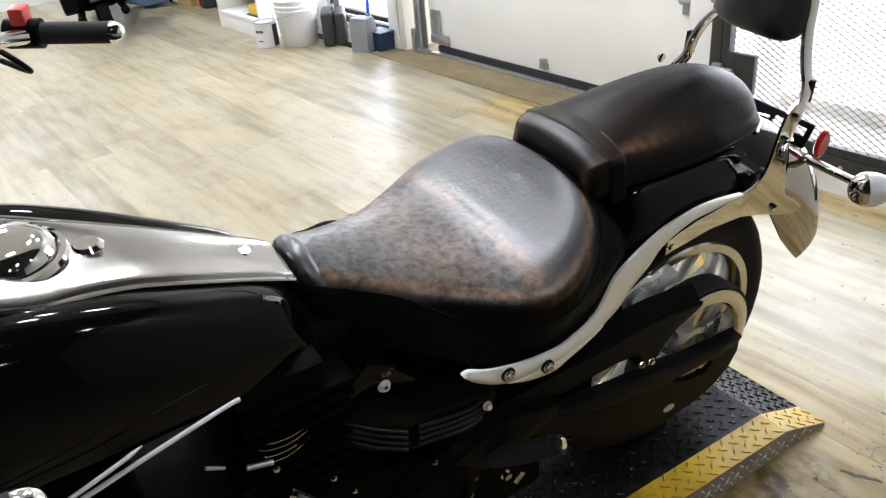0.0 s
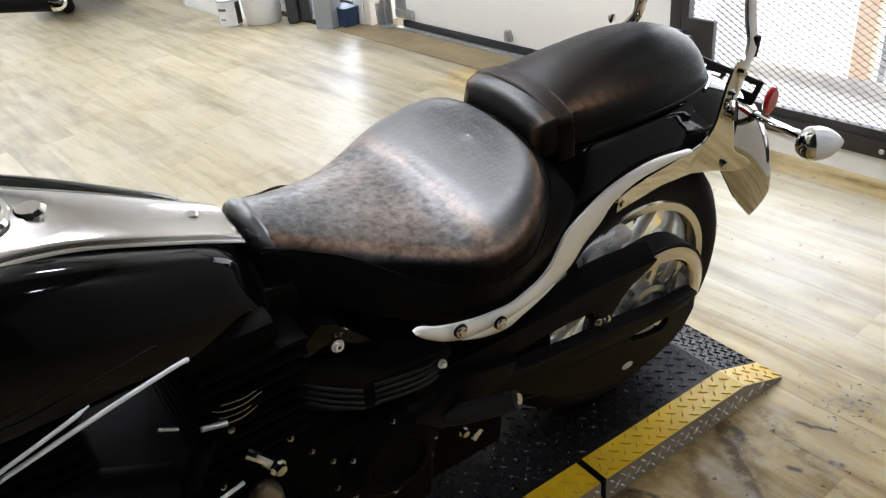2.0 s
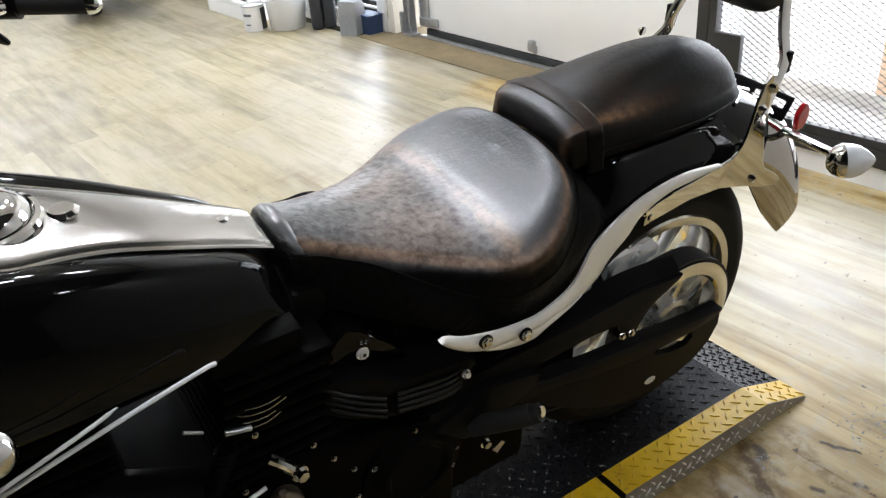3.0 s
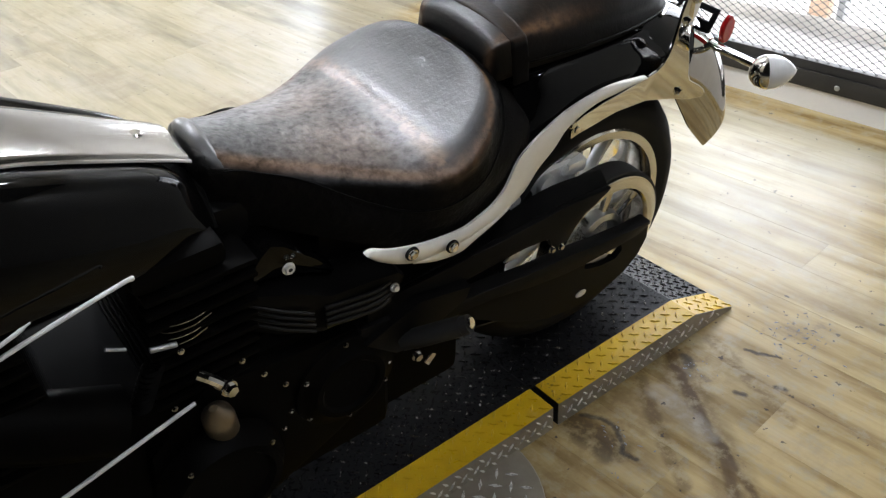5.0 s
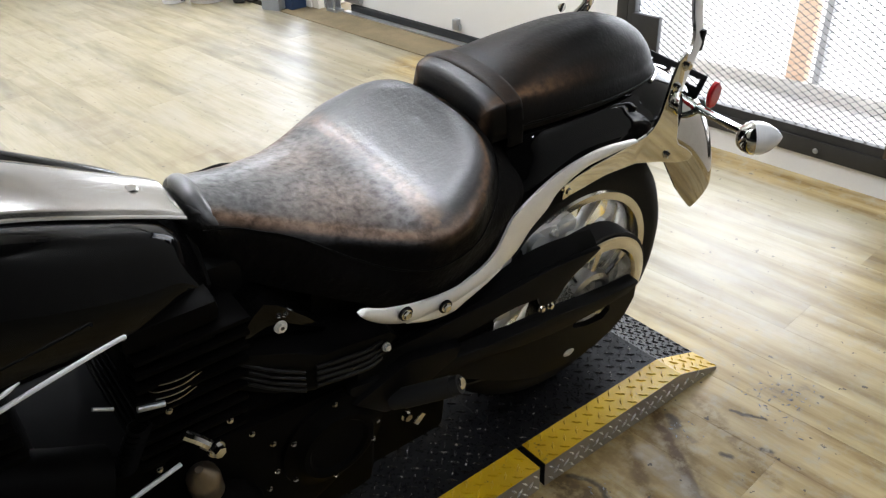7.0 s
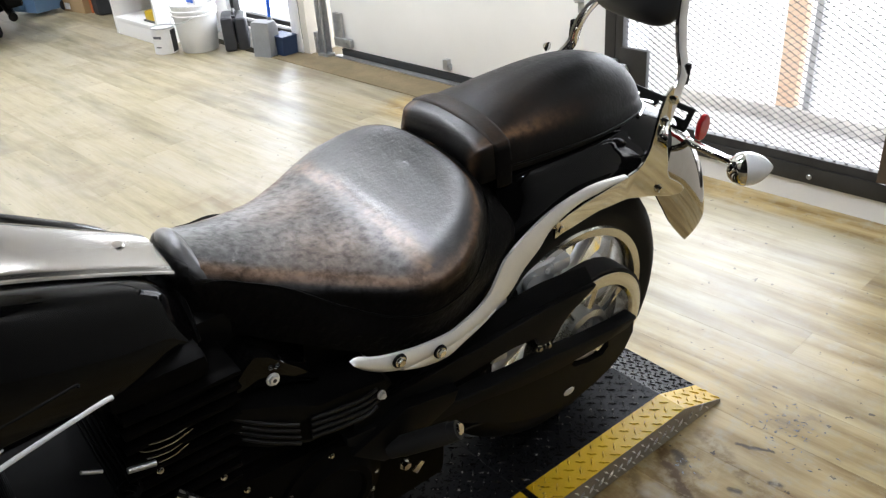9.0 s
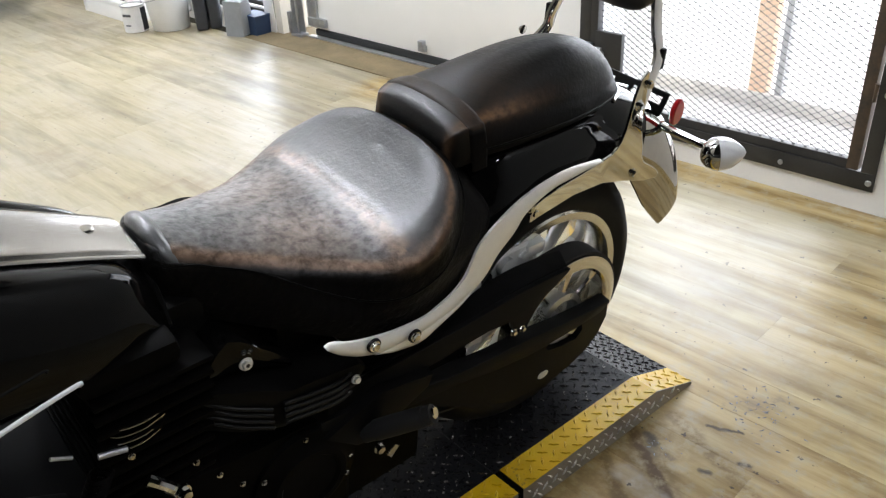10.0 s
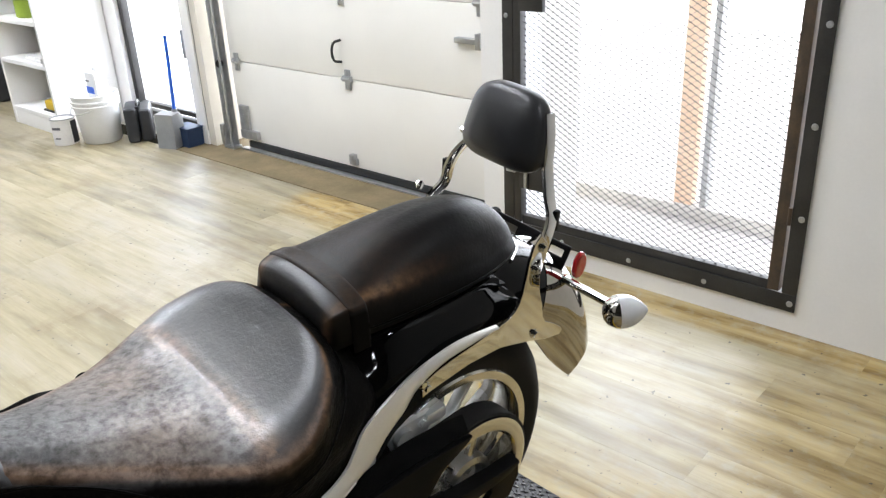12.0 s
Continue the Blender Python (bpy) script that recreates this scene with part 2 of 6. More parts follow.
def plank_mat():
    """Pale washed-oak vinyl, each plank of its own tone, with grain, grey wash, grime, and dark drag marks beside the ramp."""
    m = mat("vinyl_plank", (0.5, 0.45, 0.35), 0.3, 0, 0.5, 0.35)
    m.node_tree.nodes["Principled BSDF"].inputs["Coat Roughness"].default_value = 0.43
    n = Nodes(m)
    rnd = n.t.nodes.new("ShaderNodeObjectInfo").outputs["Random"]
    isl = n.t.nodes.new("ShaderNodeNewGeometry").outputs["Random Per Island"]
    seed = n.math("ADD", rnd, isl)
    pos = n.coords((1, 1, 1), True)
    shift = n.add("CombineXYZ", X=n.math("MULTIPLY", seed, 37.0), Y=n.math("MULTIPLY", seed, 11.0), Z=0.0).outputs[0]
    add = n.t.nodes.new("ShaderNodeVectorMath")
    n.t.links.new(pos, add.inputs[0])
    n.t.links.new(shift, add.inputs[1])
    st = n.t.nodes.new("ShaderNodeMapping")
    st.inputs["Scale"].default_value = (1.0, 7.5, 1.0)
    n.t.links.new(add.outputs[0], st.inputs["Vector"])
    bands = n.noise(st.outputs[0], 2.3, 5, 0.55)
    st2 = n.t.nodes.new("ShaderNodeMapping")
    st2.inputs["Scale"].default_value = (2.2, 60.0, 1.0)
    n.t.links.new(add.outputs[0], st2.inputs["Vector"])
    grain = n.noise(st2.outputs[0], 2.2, 5, 0.65)
    tone = n.math("ADD", n.math("MULTIPLY", bands, 0.75), n.math("MULTIPLY", n.math("FRACT", n.math("MULTIPLY", seed, 7.31)), 0.22))
    col = n.ramp(tone, (0.30, (0.16, 0.130, 0.062)), (0.43, (0.27, 0.225, 0.120)), (0.55, (0.375, 0.32, 0.190)), (0.74, (0.44, 0.39, 0.27)))
    col = n.mix(n.ramp(grain, (0.42, 0.0), (0.70, 0.40)), col, (0.25, 0.215, 0.155))
    wash = n.noise(n.coords((1, 3.5, 1), True), 1.9, 5, 0.6)
    col = n.mix(n.ramp(wash, (0.46, 0.0), (0.68, 0.5)), col, (0.42, 0.385, 0.31))
    grime = n.noise(n.coords((1, 1, 1), True), 3.1, 8, 0.68)
    # drag marks, a torn patch and scuffs beside the ramp
    sep = n.add("SeparateXYZ", Vector=pos)
    jit = n.noise(n.coords((1, 1, 1), True), 9.0, 5, 0.6)
    px = n.math("ADD", sep.outputs[0], n.math("MULTIPLY", n.math("SUBTRACT", jit, 0.5), 0.10))
    py = n.math("ADD", sep.outputs[1], n.math("MULTIPLY", n.math("SUBTRACT", n.noise(n.coords((1, 1, 1), True), 13.0, 4), 0.5), 0.08))
    broken = n.noise(n.coords((1, 1, 1), True), 24.0, 6, 0.65)

    fx = n.math("ADD", sep.outputs[0], n.math("MULTIPLY", n.math("SUBTRACT", jit, 0.5), 0.03))
    fy = n.math("ADD", sep.outputs[1], n.math("MULTIPLY", n.math("SUBTRACT", n.noise(n.coords((1, 1, 1), True), 21.0, 4), 0.5), 0.03))

    def stroke(ax, ay, bx, by, w, lo=0.42, hi=0.60):
        ex, ey = bx - ax, by - ay
        qx, qy = n.math("SUBTRACT", px, ax), n.math("SUBTRACT", py, ay)
        along = n.math("DIVIDE", n.math("ADD", n.math("MULTIPLY", qx, ex), n.math("MULTIPLY", qy, ey)), ex * ex + ey * ey)
        along = n.math("MINIMUM", n.math("MAXIMUM", along, 0.0), 1.0)
        rx, ry = n.math("SUBTRACT", qx, n.math("MULTIPLY", along, ex)), n.math("SUBTRACT", qy, n.math("MULTIPLY", along, ey))
        far = n.math("SQRT", n.math("ADD", n.math("MULTIPLY", rx, rx), n.math("MULTIPLY", ry, ry)))
        return n.math("MULTIPLY", n.ramp(far, (0.0, 1.0), (w * 0.55, 0.8), (w, 0.0)), n.ramp(broken, (lo, 0.25), (hi, 1.0)))

    def away(points):
        """Distance to a line through the points."""
        out = None
        for (ax, ay), (bx, by) in zip(points, points[1:]):
            ex, ey = bx - ax, by - ay
            qx, qy = n.math("SUBTRACT", fx, ax), n.math("SUBTRACT", fy, ay)
            t = n.math("ADD", n.math("MULTIPLY", qx, ex / (ex * ex + ey * ey)), n.math("MULTIPLY", qy, ey / (ex * ex + ey * ey)))
            t.node.use_clamp = True
            rx, ry = n.math("SUBTRACT", qx, n.math("MULTIPLY", t, ex)), n.math("SUBTRACT", qy, n.math("MULTIPLY", t, ey))
            one = n.math("SQRT", n.math("ADD", n.math("MULTIPLY", rx, rx), n.math("MULTIPLY", ry, ry)))
            out = one if out is None else n.math("MINIMUM", out, one)
        return out

    def trail(points, w, lo, hi, far=None):
        """A broken mark that follows several points."""
        far = far or away(points)
        return n.math("MULTIPLY", n.ramp(far, (0.0, 1.0), (w * 0.55, 0.8), (w, 0.0)), n.ramp(broken, (lo, 0.25), (hi, 1.0)))

    # yellow-brown work dirt trodden in round the ramp and along the overhead door
    trodden = n.math("MAXIMUM", stroke(-0.45, 1.15, 0.35, 0.55, 0.85, 0.30, 0.50), n.math("MAXIMUM", n.math("MULTIPLY", stroke(-0.1, 2.2, 0.8, 1.4, 0.7, 0.30, 0.5), 0.75), n.math("MAXIMUM", stroke(-2.9, 2.68, -1.9, 2.60, 0.26, 0.3, 0.5), stroke(-1.7, 2.70, 1.2, 2.70, 0.11, 0.3, 0.5))))
    trodden = n.math("MULTIPLY", trodden, n.ramp(bands, (0.30, 1.0), (0.75, 0.55)))
    dirt = n.mix(n.ramp(bands, (0.36, 0.0), (0.62, 1.0)), (0.225, 0.132, 0.028), (0.58, 0.405, 0.145))
    col = n.mix(n.math("MULTIPLY", trodden, 0.92), col, dirt)
    n.link(n.math("SUBTRACT", 0.55, n.math("MULTIPLY", trodden, 0.45)), "Specular IOR Level")
    n.link(n.math("SUBTRACT", 0.46, n.math("MULTIPLY", trodden, 0.40)), "Coat Weight")
    soil = n.ramp(n.math("ADD", grime, n.math("MULTIPLY", stroke(-0.58, 1.33, -0.66, 0.90, 0.20), 0.22)), (0.52, 0.0), (0.80, 1.0))
    col = n.mix(n.math("MULTIPLY", soil, 0.75), col, (0.19, 0.125, 0.05))
    ARC = [(-0.610, 1.345), (-0.473, 1.237), (-0.330, 1.145), (-0.190, 0.990)]
    INNER = [(-0.560, 1.310), (-0.393, 1.193), (-0.200, 1.080)]
    SIDE = [(-0.615, 1.235), (-0.500, 1.135), (-0.357, 1.032)]
    along_arc = away(ARC)
    for pts, w, lo, hi, amount in ((ARC, 0.060, 0.34, 0.58, 0.55), (ARC, 0.017, 0.36, 0.52, 0.85), (INNER, 0.010, 0.40, 0.52, 0.8), (SIDE, 0.020, 0.42, 0.56, 0.6), ([(-0.68, 0.86), (-0.35, 0.70)], 0.035, 0.40, 0.56, 0.5), ([(-0.56, 1.45), (-0.30, 1.33)], 0.024, 0.44, 0.58, 0.45)):
        col = n.mix(n.math("MULTIPLY", trail(pts, w, lo, hi, along_arc if pts is ARC else None), amount), col, (0.075, 0.038, 0.007))
    col = n.mix(n.math("MULTIPLY", trail([(-0.545, 1.215), (-0.400, 1.182)], 0.034, 0.42, 0.60), 0.5), col, (0.55, 0.50, 0.42))
    col = n.mix(n.math("MULTIPLY", trail([(-0.610, 1.005), (-0.515, 1.008)], 0.050, 0.40, 0.55), 0.85), col, (0.060, 0.038, 0.018))
    for pts, w in (([(-0.620, 1.040), (-0.585, 1.064), (-0.540, 1.060), (-0.496, 1.020), (-0.461, 1.018)], 0.0085), ([(-0.484, 1.471), (-0.407, 1.497)], 0.007), ([(-0.423, 1.330), (-0.408, 1.336)], 0.012), ([(-0.364, 1.408), (-0.352, 1.414)], 0.009), ([(-0.575, 1.352), (-0.545, 1.338)], 0.016)):
        col = n.mix(n.math("MULTIPLY", trail(pts, w, 0.30, 0.42), 0.85), col, (0.028, 0.023, 0.018))
    for st_ in ((-0.47, 1.57, -0.38, 1.66, 0.034), (-0.545, 1.33, -0.49, 1.33, 0.028)):
        col = n.mix(n.math("MULTIPLY", stroke(*st_, 0.52, 0.60), 0.55), col, (0.14, 0.12, 0.095))
    speck = n.ramp(n.noise(n.coords((1, 1, 1), True), 38, 3, 0.5), (0.685, 0.0), (0.71, 1.0))
    col = n.mix(n.math("MULTIPLY", speck, 0.8), col, (0.05, 0.042, 0.035))
    n.link(col, "Base Color")
    gl = n.math("ADD", n.math("MULTIPLY", grime, 0.5), n.math("MULTIPLY", grain, 0.5))
    n.link(n.math("ADD", n.ramp(gl, (0.3, 0.31), (0.7, 0.46)), n.math("MULTIPLY", trodden, 0.26)), "Roughness")
    n.bump(n.math("ADD", grain, n.math("MULTIPLY", grime, 0.8)), 0.10, 0.0012)
    return m


M["plank"] = plank_mat()


def plate_mat(name, c1, c2, worn, rough, metal, amount):
    """Painted tread plate, paint rubbed off the lugs here and there; on tread_black pale flecks act as glints."""
    m = mat(name, c1, rough, metal)
    n = Nodes(m)
    v = n.coords()
    a, b = n.noise(v, 9, 6, 0.6), n.noise(v, 130, 3, 0.5)
    col = n.ramp(a, (0.35, c1), (0.65, c2))
    scratch = n.ramp(n.math("ADD", n.math("MULTIPLY", a, 0.4), n.math("MULTIPLY", b, 0.6)), (amount, 0.0), (amount + 0.08, 1.0))
    n.link(n.mix(scratch, col, worn), "Base Color")
    n.link(n.ramp(b, (0.3, rough - 0.08), (0.7, rough + 0.12)), "Roughness")
    n.bump(b, 0.15, 0.0008)
    return m


M["plate_black"] = plate_mat("plate_black", (0.006, 0.006, 0.0065), (0.012, 0.012, 0.013), (0.05, 0.05, 0.05), 0.30, 0.0, 0.68)
M["plate_black"].node_tree.nodes["Principled BSDF"].inputs["Specular IOR Level"].default_value = 0.12
# pale flecks in the deck lugs' colour stand in for glints
M["tread_black"] = plate_mat("tread_black", (0.014, 0.013, 0.012), (0.024, 0.022, 0.020), (0.42, 0.40, 0.36), 0.16, 0.30, 0.57)
M["plate_yellow"] = plate_mat("plate_yellow", (0.66, 0.42, 0.008), (0.55, 0.34, 0.007), (0.20, 0.15, 0.05), 0.34, 0.0, 0.62)
M["lug_silver"] = plate_mat("lug_silver", (0.80, 0.78, 0.74), (0.70, 0.68, 0.64), (0.40, 0.37, 0.33), 0.28, 0.4, 0.66)
M["plate_silver"] = plate_mat("plate_silver", (0.34, 0.30, 0.24), (0.25, 0.215, 0.17), (0.16, 0.13, 0.10), 0.36, 0.35, 0.62)


# ---- building helpers ----
def finish(ob, angle=35):
    me = ob.data
    me.polygons.foreach_set("use_smooth", [True] * len(me.polygons))
    me.set_sharp_from_angle(angle=radians(angle))
    return ob


def mesh_object(name, bm, material, angle=35):
    bmesh.ops.recalc_face_normals(bm, faces=bm.faces)
    me = bpy.data.meshes.new(name)
    bm.to_mesh(me)
    bm.free()
    me.materials.append(M[material] if isinstance(material, str) else material)
    return finish(new(name, me), angle)


def part(name, bm, material, parent, label="", angle=35):
    """Links a bmesh as one mesh object under a thing or a part; the bmesh is in the thing's own space."""
    ob = mesh_object(name, bm, material, angle)
    ob.parent = parent
    if label:
        ob["label"] = label
    return ob


def thing(name, m, label, category, group="", kind=""):
    ob = new(name)
    ob.matrix_world = m
    ob.empty_display_size = 0.1
    return tagged(ob, label, category, group, kind)


def alone(name, bm, material, label, category, m=None, group="", kind="", angle=35):
    ob = mesh_object(name, bm, material, angle)
    if m is not None:
        ob.matrix_world = m
    return tagged(ob, label, category, group, kind)


def box(x0, x1, y0, y1, z0, z1, bevel=0.0, bm=None, segs=2):
    own = bmesh.new()
    bmesh.ops.create_cube(own, size=1)
    for v in own.verts:
        v.co = Vector((x0 + (v.co.x + 0.5) * (x1 - x0), y0 + (v.co.y + 0.5) * (y1 - y0), z0 + (v.co.z + 0.5) * (z1 - z0)))
    if bevel:
        bmesh.ops.bevel(own, geom=list(own.edges), offset=bevel, segments=segs, affect="EDGES", profile=0.6)
    return join(bm, own) if bm is not None else own


def join(bm, other, m=None):
    if m is not None:
        other.transform(m)
    me = bpy.data.meshes.new("tmp")
    other.to_mesh(me)
    other.free()
    bm.from_mesh(me)
    bpy.data.meshes.remove(me)
    return bm


def loft(rings, closed=True, caps=True, bm=None):
    """Skin over rings of equal length."""
    bm = bm or bmesh.new()
    vs = [[bm.verts.new(p) for p in r] for r in rings]
    n = len(vs[0])
    for a, b in zip(vs, vs[1:]):
        for i in range(n if closed else n - 1):
            j = (i + 1) % n
            bm.faces.new((a[i], a[j], b[j], b[i]))
    if caps and closed:
        bm.faces.new(vs[0][::-1])
        bm.faces.new(vs[-1])
    return bm


def spline(points, n):
    """n points along a Catmull-Rom curve through the points."""
    p = [Vector(q) for q in points]
    p = [2 * p[0] - p[1]] + p + [2 * p[-1] - p[-2]]
    out = []
    segs = len(p) - 3
    for k in range(n):
        t = k / (n - 1) * segs
        i = min(int(t), segs - 1)
        t -= i
        a, b, c, d = p[i:i + 4]
        out.append(0.5 * ((2 * b) + (c - a) * t + (2 * a - 5 * b + 4 * c - d) * t * t + (3 * b - a - 3 * c + d) * t ** 3))
    return out


def tube(points, radius, sides=12, n=0, bm=None, flat=None):
    """A round tube (or, with flat=(w, h), a flat bar) along a curve."""
    pts = spline(points, n) if n else [Vector(q) for q in points]
    rings = []
    up = Vector((0, 0, 1))
    for i, q in enumerate(pts):
        d = (pts[min(i + 1, len(pts) - 1)] - pts[max(i - 1, 0)]).normalized()
        if abs(d.dot(up)) > 0.95:
            up = Vector((0, 1, 0)) if abs(d.y) < 0.9 else Vector((1, 0, 0))
        a = d.cross(up).normalized()
        b = a.cross(d).normalized()
        up = b
        r = radius(i / (len(pts) - 1)) if callable(radius) else radius
        rings.append([q + a * r * math.cos(2 * math.pi * k / sides) + b * r * math.sin(2 * math.pi * k / sides) for k in range(sides)])
    return loft(rings, bm=bm)


def revolve(profile, axis="x", center=(0, 0, 0), steps=48, closed=True, bm=None):
    """Turn a profile of (along, radius) round an axis."""
    c = Vector(center)
    rings = []
    for k in range(steps):
        a = 2 * math.pi * k / steps
        ring = []
        for s, r in profile:
            u, v = r * math.cos(a), r * math.sin(a)
            ring.append(c + Vector({"x": (s, u, v), "y": (u, s, v), "z": (u, v, s)}[axis]))
        rings.append(ring)
    bm = bm or bmesh.new()
    vs = [[bm.verts.new(p) for p in r] for r in rings]
    n = len(profile)
    for k in range(steps):
        a, b = vs[k], vs[(k + 1) % steps]
        for i in range(n if closed else n - 1):
            j = (i + 1) % n
            bm.faces.new((a[i], a[j], b[j], b[i]))
    return bm


def disc(axis, center, r, h, bevel=0.003, steps=32, bm=None):
    """A solid round plate with softened rims, from center along the axis."""
    b = min(bevel, h * 0.45, r * 0.45)
    prof = [(0, 1e-4), (0, r - b), (b, r), (h - b, r), (h, r - b), (h, 1e-4)]
    return revolve(prof, axis, center, steps, True, bm)


def plate(outline, x0, x1, bevel=0.003):
    """A flat piece whose outline is (y, z), between two x values, edges rounded."""
    bm = bmesh.new()
    f = bm.faces.new([bm.verts.new((x0, y, z)) for y, z in outline])
    ex = bmesh.ops.extrude_face_region(bm, geom=[f])
    for v in ex["geom"]:
        if isinstance(v, bmesh.types.BMVert):
            v.co.x = x1
    if bevel:
        es = [e for e in bm.edges if len(e.link_faces) == 2 and e.calc_face_angle(0) > 0.6]
        bmesh.ops.bevel(bm, geom=es, offset=bevel, segments=2, affect="EDGES", profile=0.6)
    return bm


def hexbolt(center, direction, r=0.007, h=0.005, bm=None):
    own = bmesh.new()
    bmesh.ops.create_cone(own, cap_ends=True, segments=20, radius1=r * 1.35, radius2=r * 1.3, depth=h * 0.4)
    hd = bmesh.new()
    bmesh.ops.create_cone(hd, cap_ends=True, segments=6, radius1=r, radius2=r * 0.9, depth=h)
    join(own, hd, Matrix.Translation((0, 0, h * 0.6)))
    own.transform(Matrix.Translation(center) @ Vector(direction).to_track_quat("Z", "Y").to_matrix().to_4x4())
    return join(bm, own) if bm is not None else own

# ---- the room ----
WALL_Y, LEFT_Y, DOOR_Y = 2.768, 2.96, 3.06
CEIL = 3.3
X_W, X_E, Y_S = -8.6, 6.0, -8.0


def wall(name, bm, material, label):
    return alone(name, bm, material, label, "wall", kind="structure")


# gate wall, with the opening of the gate
bm = box(-0.63, X_E, WALL_Y, WALL_Y + 0.2, 0, CEIL)
box(-1.93, -1.79, WALL_Y, WALL_Y + 0.5, 0, CEIL, bm=bm)
box(-1.79, -0.63, WALL_Y, WALL_Y + 0.2, 0, 0.08, bm=bm)
box(-1.79, -0.63, WALL_Y, WALL_Y + 0.2, 2.10, CEIL, bm=bm)
wall("wall_north", bm, "white_paint", "white painted wall round a steel mesh gate")
# wall over the overhead door, and the pier beside it
bm = box(-4.235, -1.93, LEFT_Y, LEFT_Y + 0.3, 2.35, CEIL)
wall("wall_lintel", bm, "white_paint", "white painted wall above the overhead door")
bm = box(-4.30, -4.235, LEFT_Y, LEFT_Y + 0.22, 0, CEIL)
wall("pier", bm, "beige_paint", "beige painted pier beside the overhead door")
bm = box(-5.20, -4.302, LEFT_Y, LEFT_Y + 0.18, 2.05, CEIL)
box(-5.20, -4.302, LEFT_Y, LEFT_Y + 0.18, 0, 0.075, bm=bm)
box(X_W, -5.202, LEFT_Y, LEFT_Y + 0.18, 0, CEIL, bm=bm)
wall("wall_north_west", bm, "white_paint", "white painted wall with a glazed door")
bm = box(-4.40, -4.302, LEFT_Y - 0.012, LEFT_Y - 0.001, 0, CEIL, 0.002)
wall("trim", bm, "white_paint", "white painted casing beside the glazed door")
wall("wall_west", box(X_W - 0.2, X_W, Y_S, 3.2, 0, CEIL), "white_paint", "white painted end wall")
# unseen walls, coloured near-black to keep reflections on the motorcycle dark
wall("wall_south", box(X_W, X_E, Y_S - 0.2, Y_S, 0, CEIL), "dark_room_wall", "unseen rear wall, near-black to keep reflections dark")
wall("wall_east", box(X_E, X_E + 0.2, Y_S, 3.2, 0, CEIL), "dark_room_wall", "unseen side wall, near-black to keep reflections dark")
alone("ceiling", box(X_W, -1.0, Y_S, 3.3, CEIL, CEIL + 0.15), "ceiling", "white painted ceiling", "ceiling", kind="structure")
# lower, unseen part added over the camera side to darken reflections
alone("ceiling_loft", box(-0.998, X_E, Y_S, 3.3, CEIL - 0.25, CEIL + 0.15), "dark_ceiling", "unseen near-black ceiling part, added to keep reflections dark", "ceiling", kind="structure")

# ---- outside ----
alone("ground", box(-60, 60, 3.36, 120, -0.25, -0.12), "porch_floor", "pale paved ground outside the building", "ground", kind="structure")
alone("porch_floor", box(-4.4, 1.5, WALL_Y + 0.2, 4.2, -0.12, -0.03, 0.004), "porch_floor", "weathered boards of the porch outside the gate", "floor", kind="structure")
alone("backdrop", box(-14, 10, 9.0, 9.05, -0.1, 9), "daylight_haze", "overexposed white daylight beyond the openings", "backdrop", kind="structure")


def post(x, w, material, label):
    alone("porch_post", box(x, x + w, 3.60, 3.66, -0.03, 2.6, 0.004), material, label, "post", group="porch posts")


post(-1.46, 0.085, "orange_wood", "orange painted timber porch post outside the gate")
post(-1.335, 0.03, "grey_frame", "grey metal porch post outside the gate")
post(-2.08, 0.05, "grey_frame", "grey metal porch post outside the gate")
alone("porch_sill", box(-4.2, 1.4, 3.58, 3.68, -0.03, 0.03, 0.005), "porch_floor", "weathered pale porch sill under the posts", "sill", kind="structure")

# ---- overhead door ----
door = thing("overhead_door", pose(0, DOOR_Y, 0), "off-white sectional overhead garage door, closed", "garage door", kind="structure")
D0, D1 = -4.10, -1.95
zs = [0.050, 0.535, 0.965, 1.40, 1.83, 2.36]
for a, b in zip(zs, zs[1:]):
    bm = box(D0, D1, 0, 0.045, a + 0.002, b - 0.002, 0.004)
    part("panel", bm, "door_panel", door)
part("bottom_seal", box(D0 + 0.08, D1, -0.008, 0.03, 0.010, 0.048, 0.005), "black_seal", door, "black rubber bottom seal")
part("threshold_strip", box(D0 + 0.05, D1, -0.05, -0.012, 0.001, 0.012, 0.003), "galvanised", door, "bright metal threshold strip")


def hinge(x, z):
    bm = box(x - 0.018, x + 0.018, -0.012, 0, z - 0.055, z + 0.05, 0.003)
    box(x - 0.032, x + 0.032, -0.018, 0, z - 0.012, z + 0.018, 0.003, bm=bm)
    tube([(x - 0.03, -0.02, z + 0.003), (x + 0.03, -0.02, z + 0.003)], 0.008, 10, bm=bm)
    hexbolt((x, -0.012, z - 0.038), (0, -1, 0), 0.006, 0.004, bm=bm)
    part("hinge", bm, "galvanised", door)


for hx in (-4.03, -3.06, -2.16):
    for hz in (0.535, 0.965):
        hinge(hx, hz)
bm = box(-3.09, -3.035, -0.022, 0, 0.070, 0.105, 0.004)
box(-3.08, -3.045, -0.03, 0, 0.09, 0.13, 0.003, bm=bm)
part("bottom_bracket", bm, "galvanised", door)
bm = box(-4.06, -3.90, -0.03, 0.0, 0.07, 0.12, 0.004)
box(-4.06, -3.98, -0.02, 0.0, 0.10, 0.27, 0.004, bm=bm)
hexbolt((-4.02, -0.02, 0.22), (0, -1, 0), 0.007, 0.005, bm=bm)
hexbolt((-3.94, -0.03, 0.095), (0, -1, 0), 0.007, 0.005, bm=bm)
part("corner_bracket", bm, "galvanised", door)
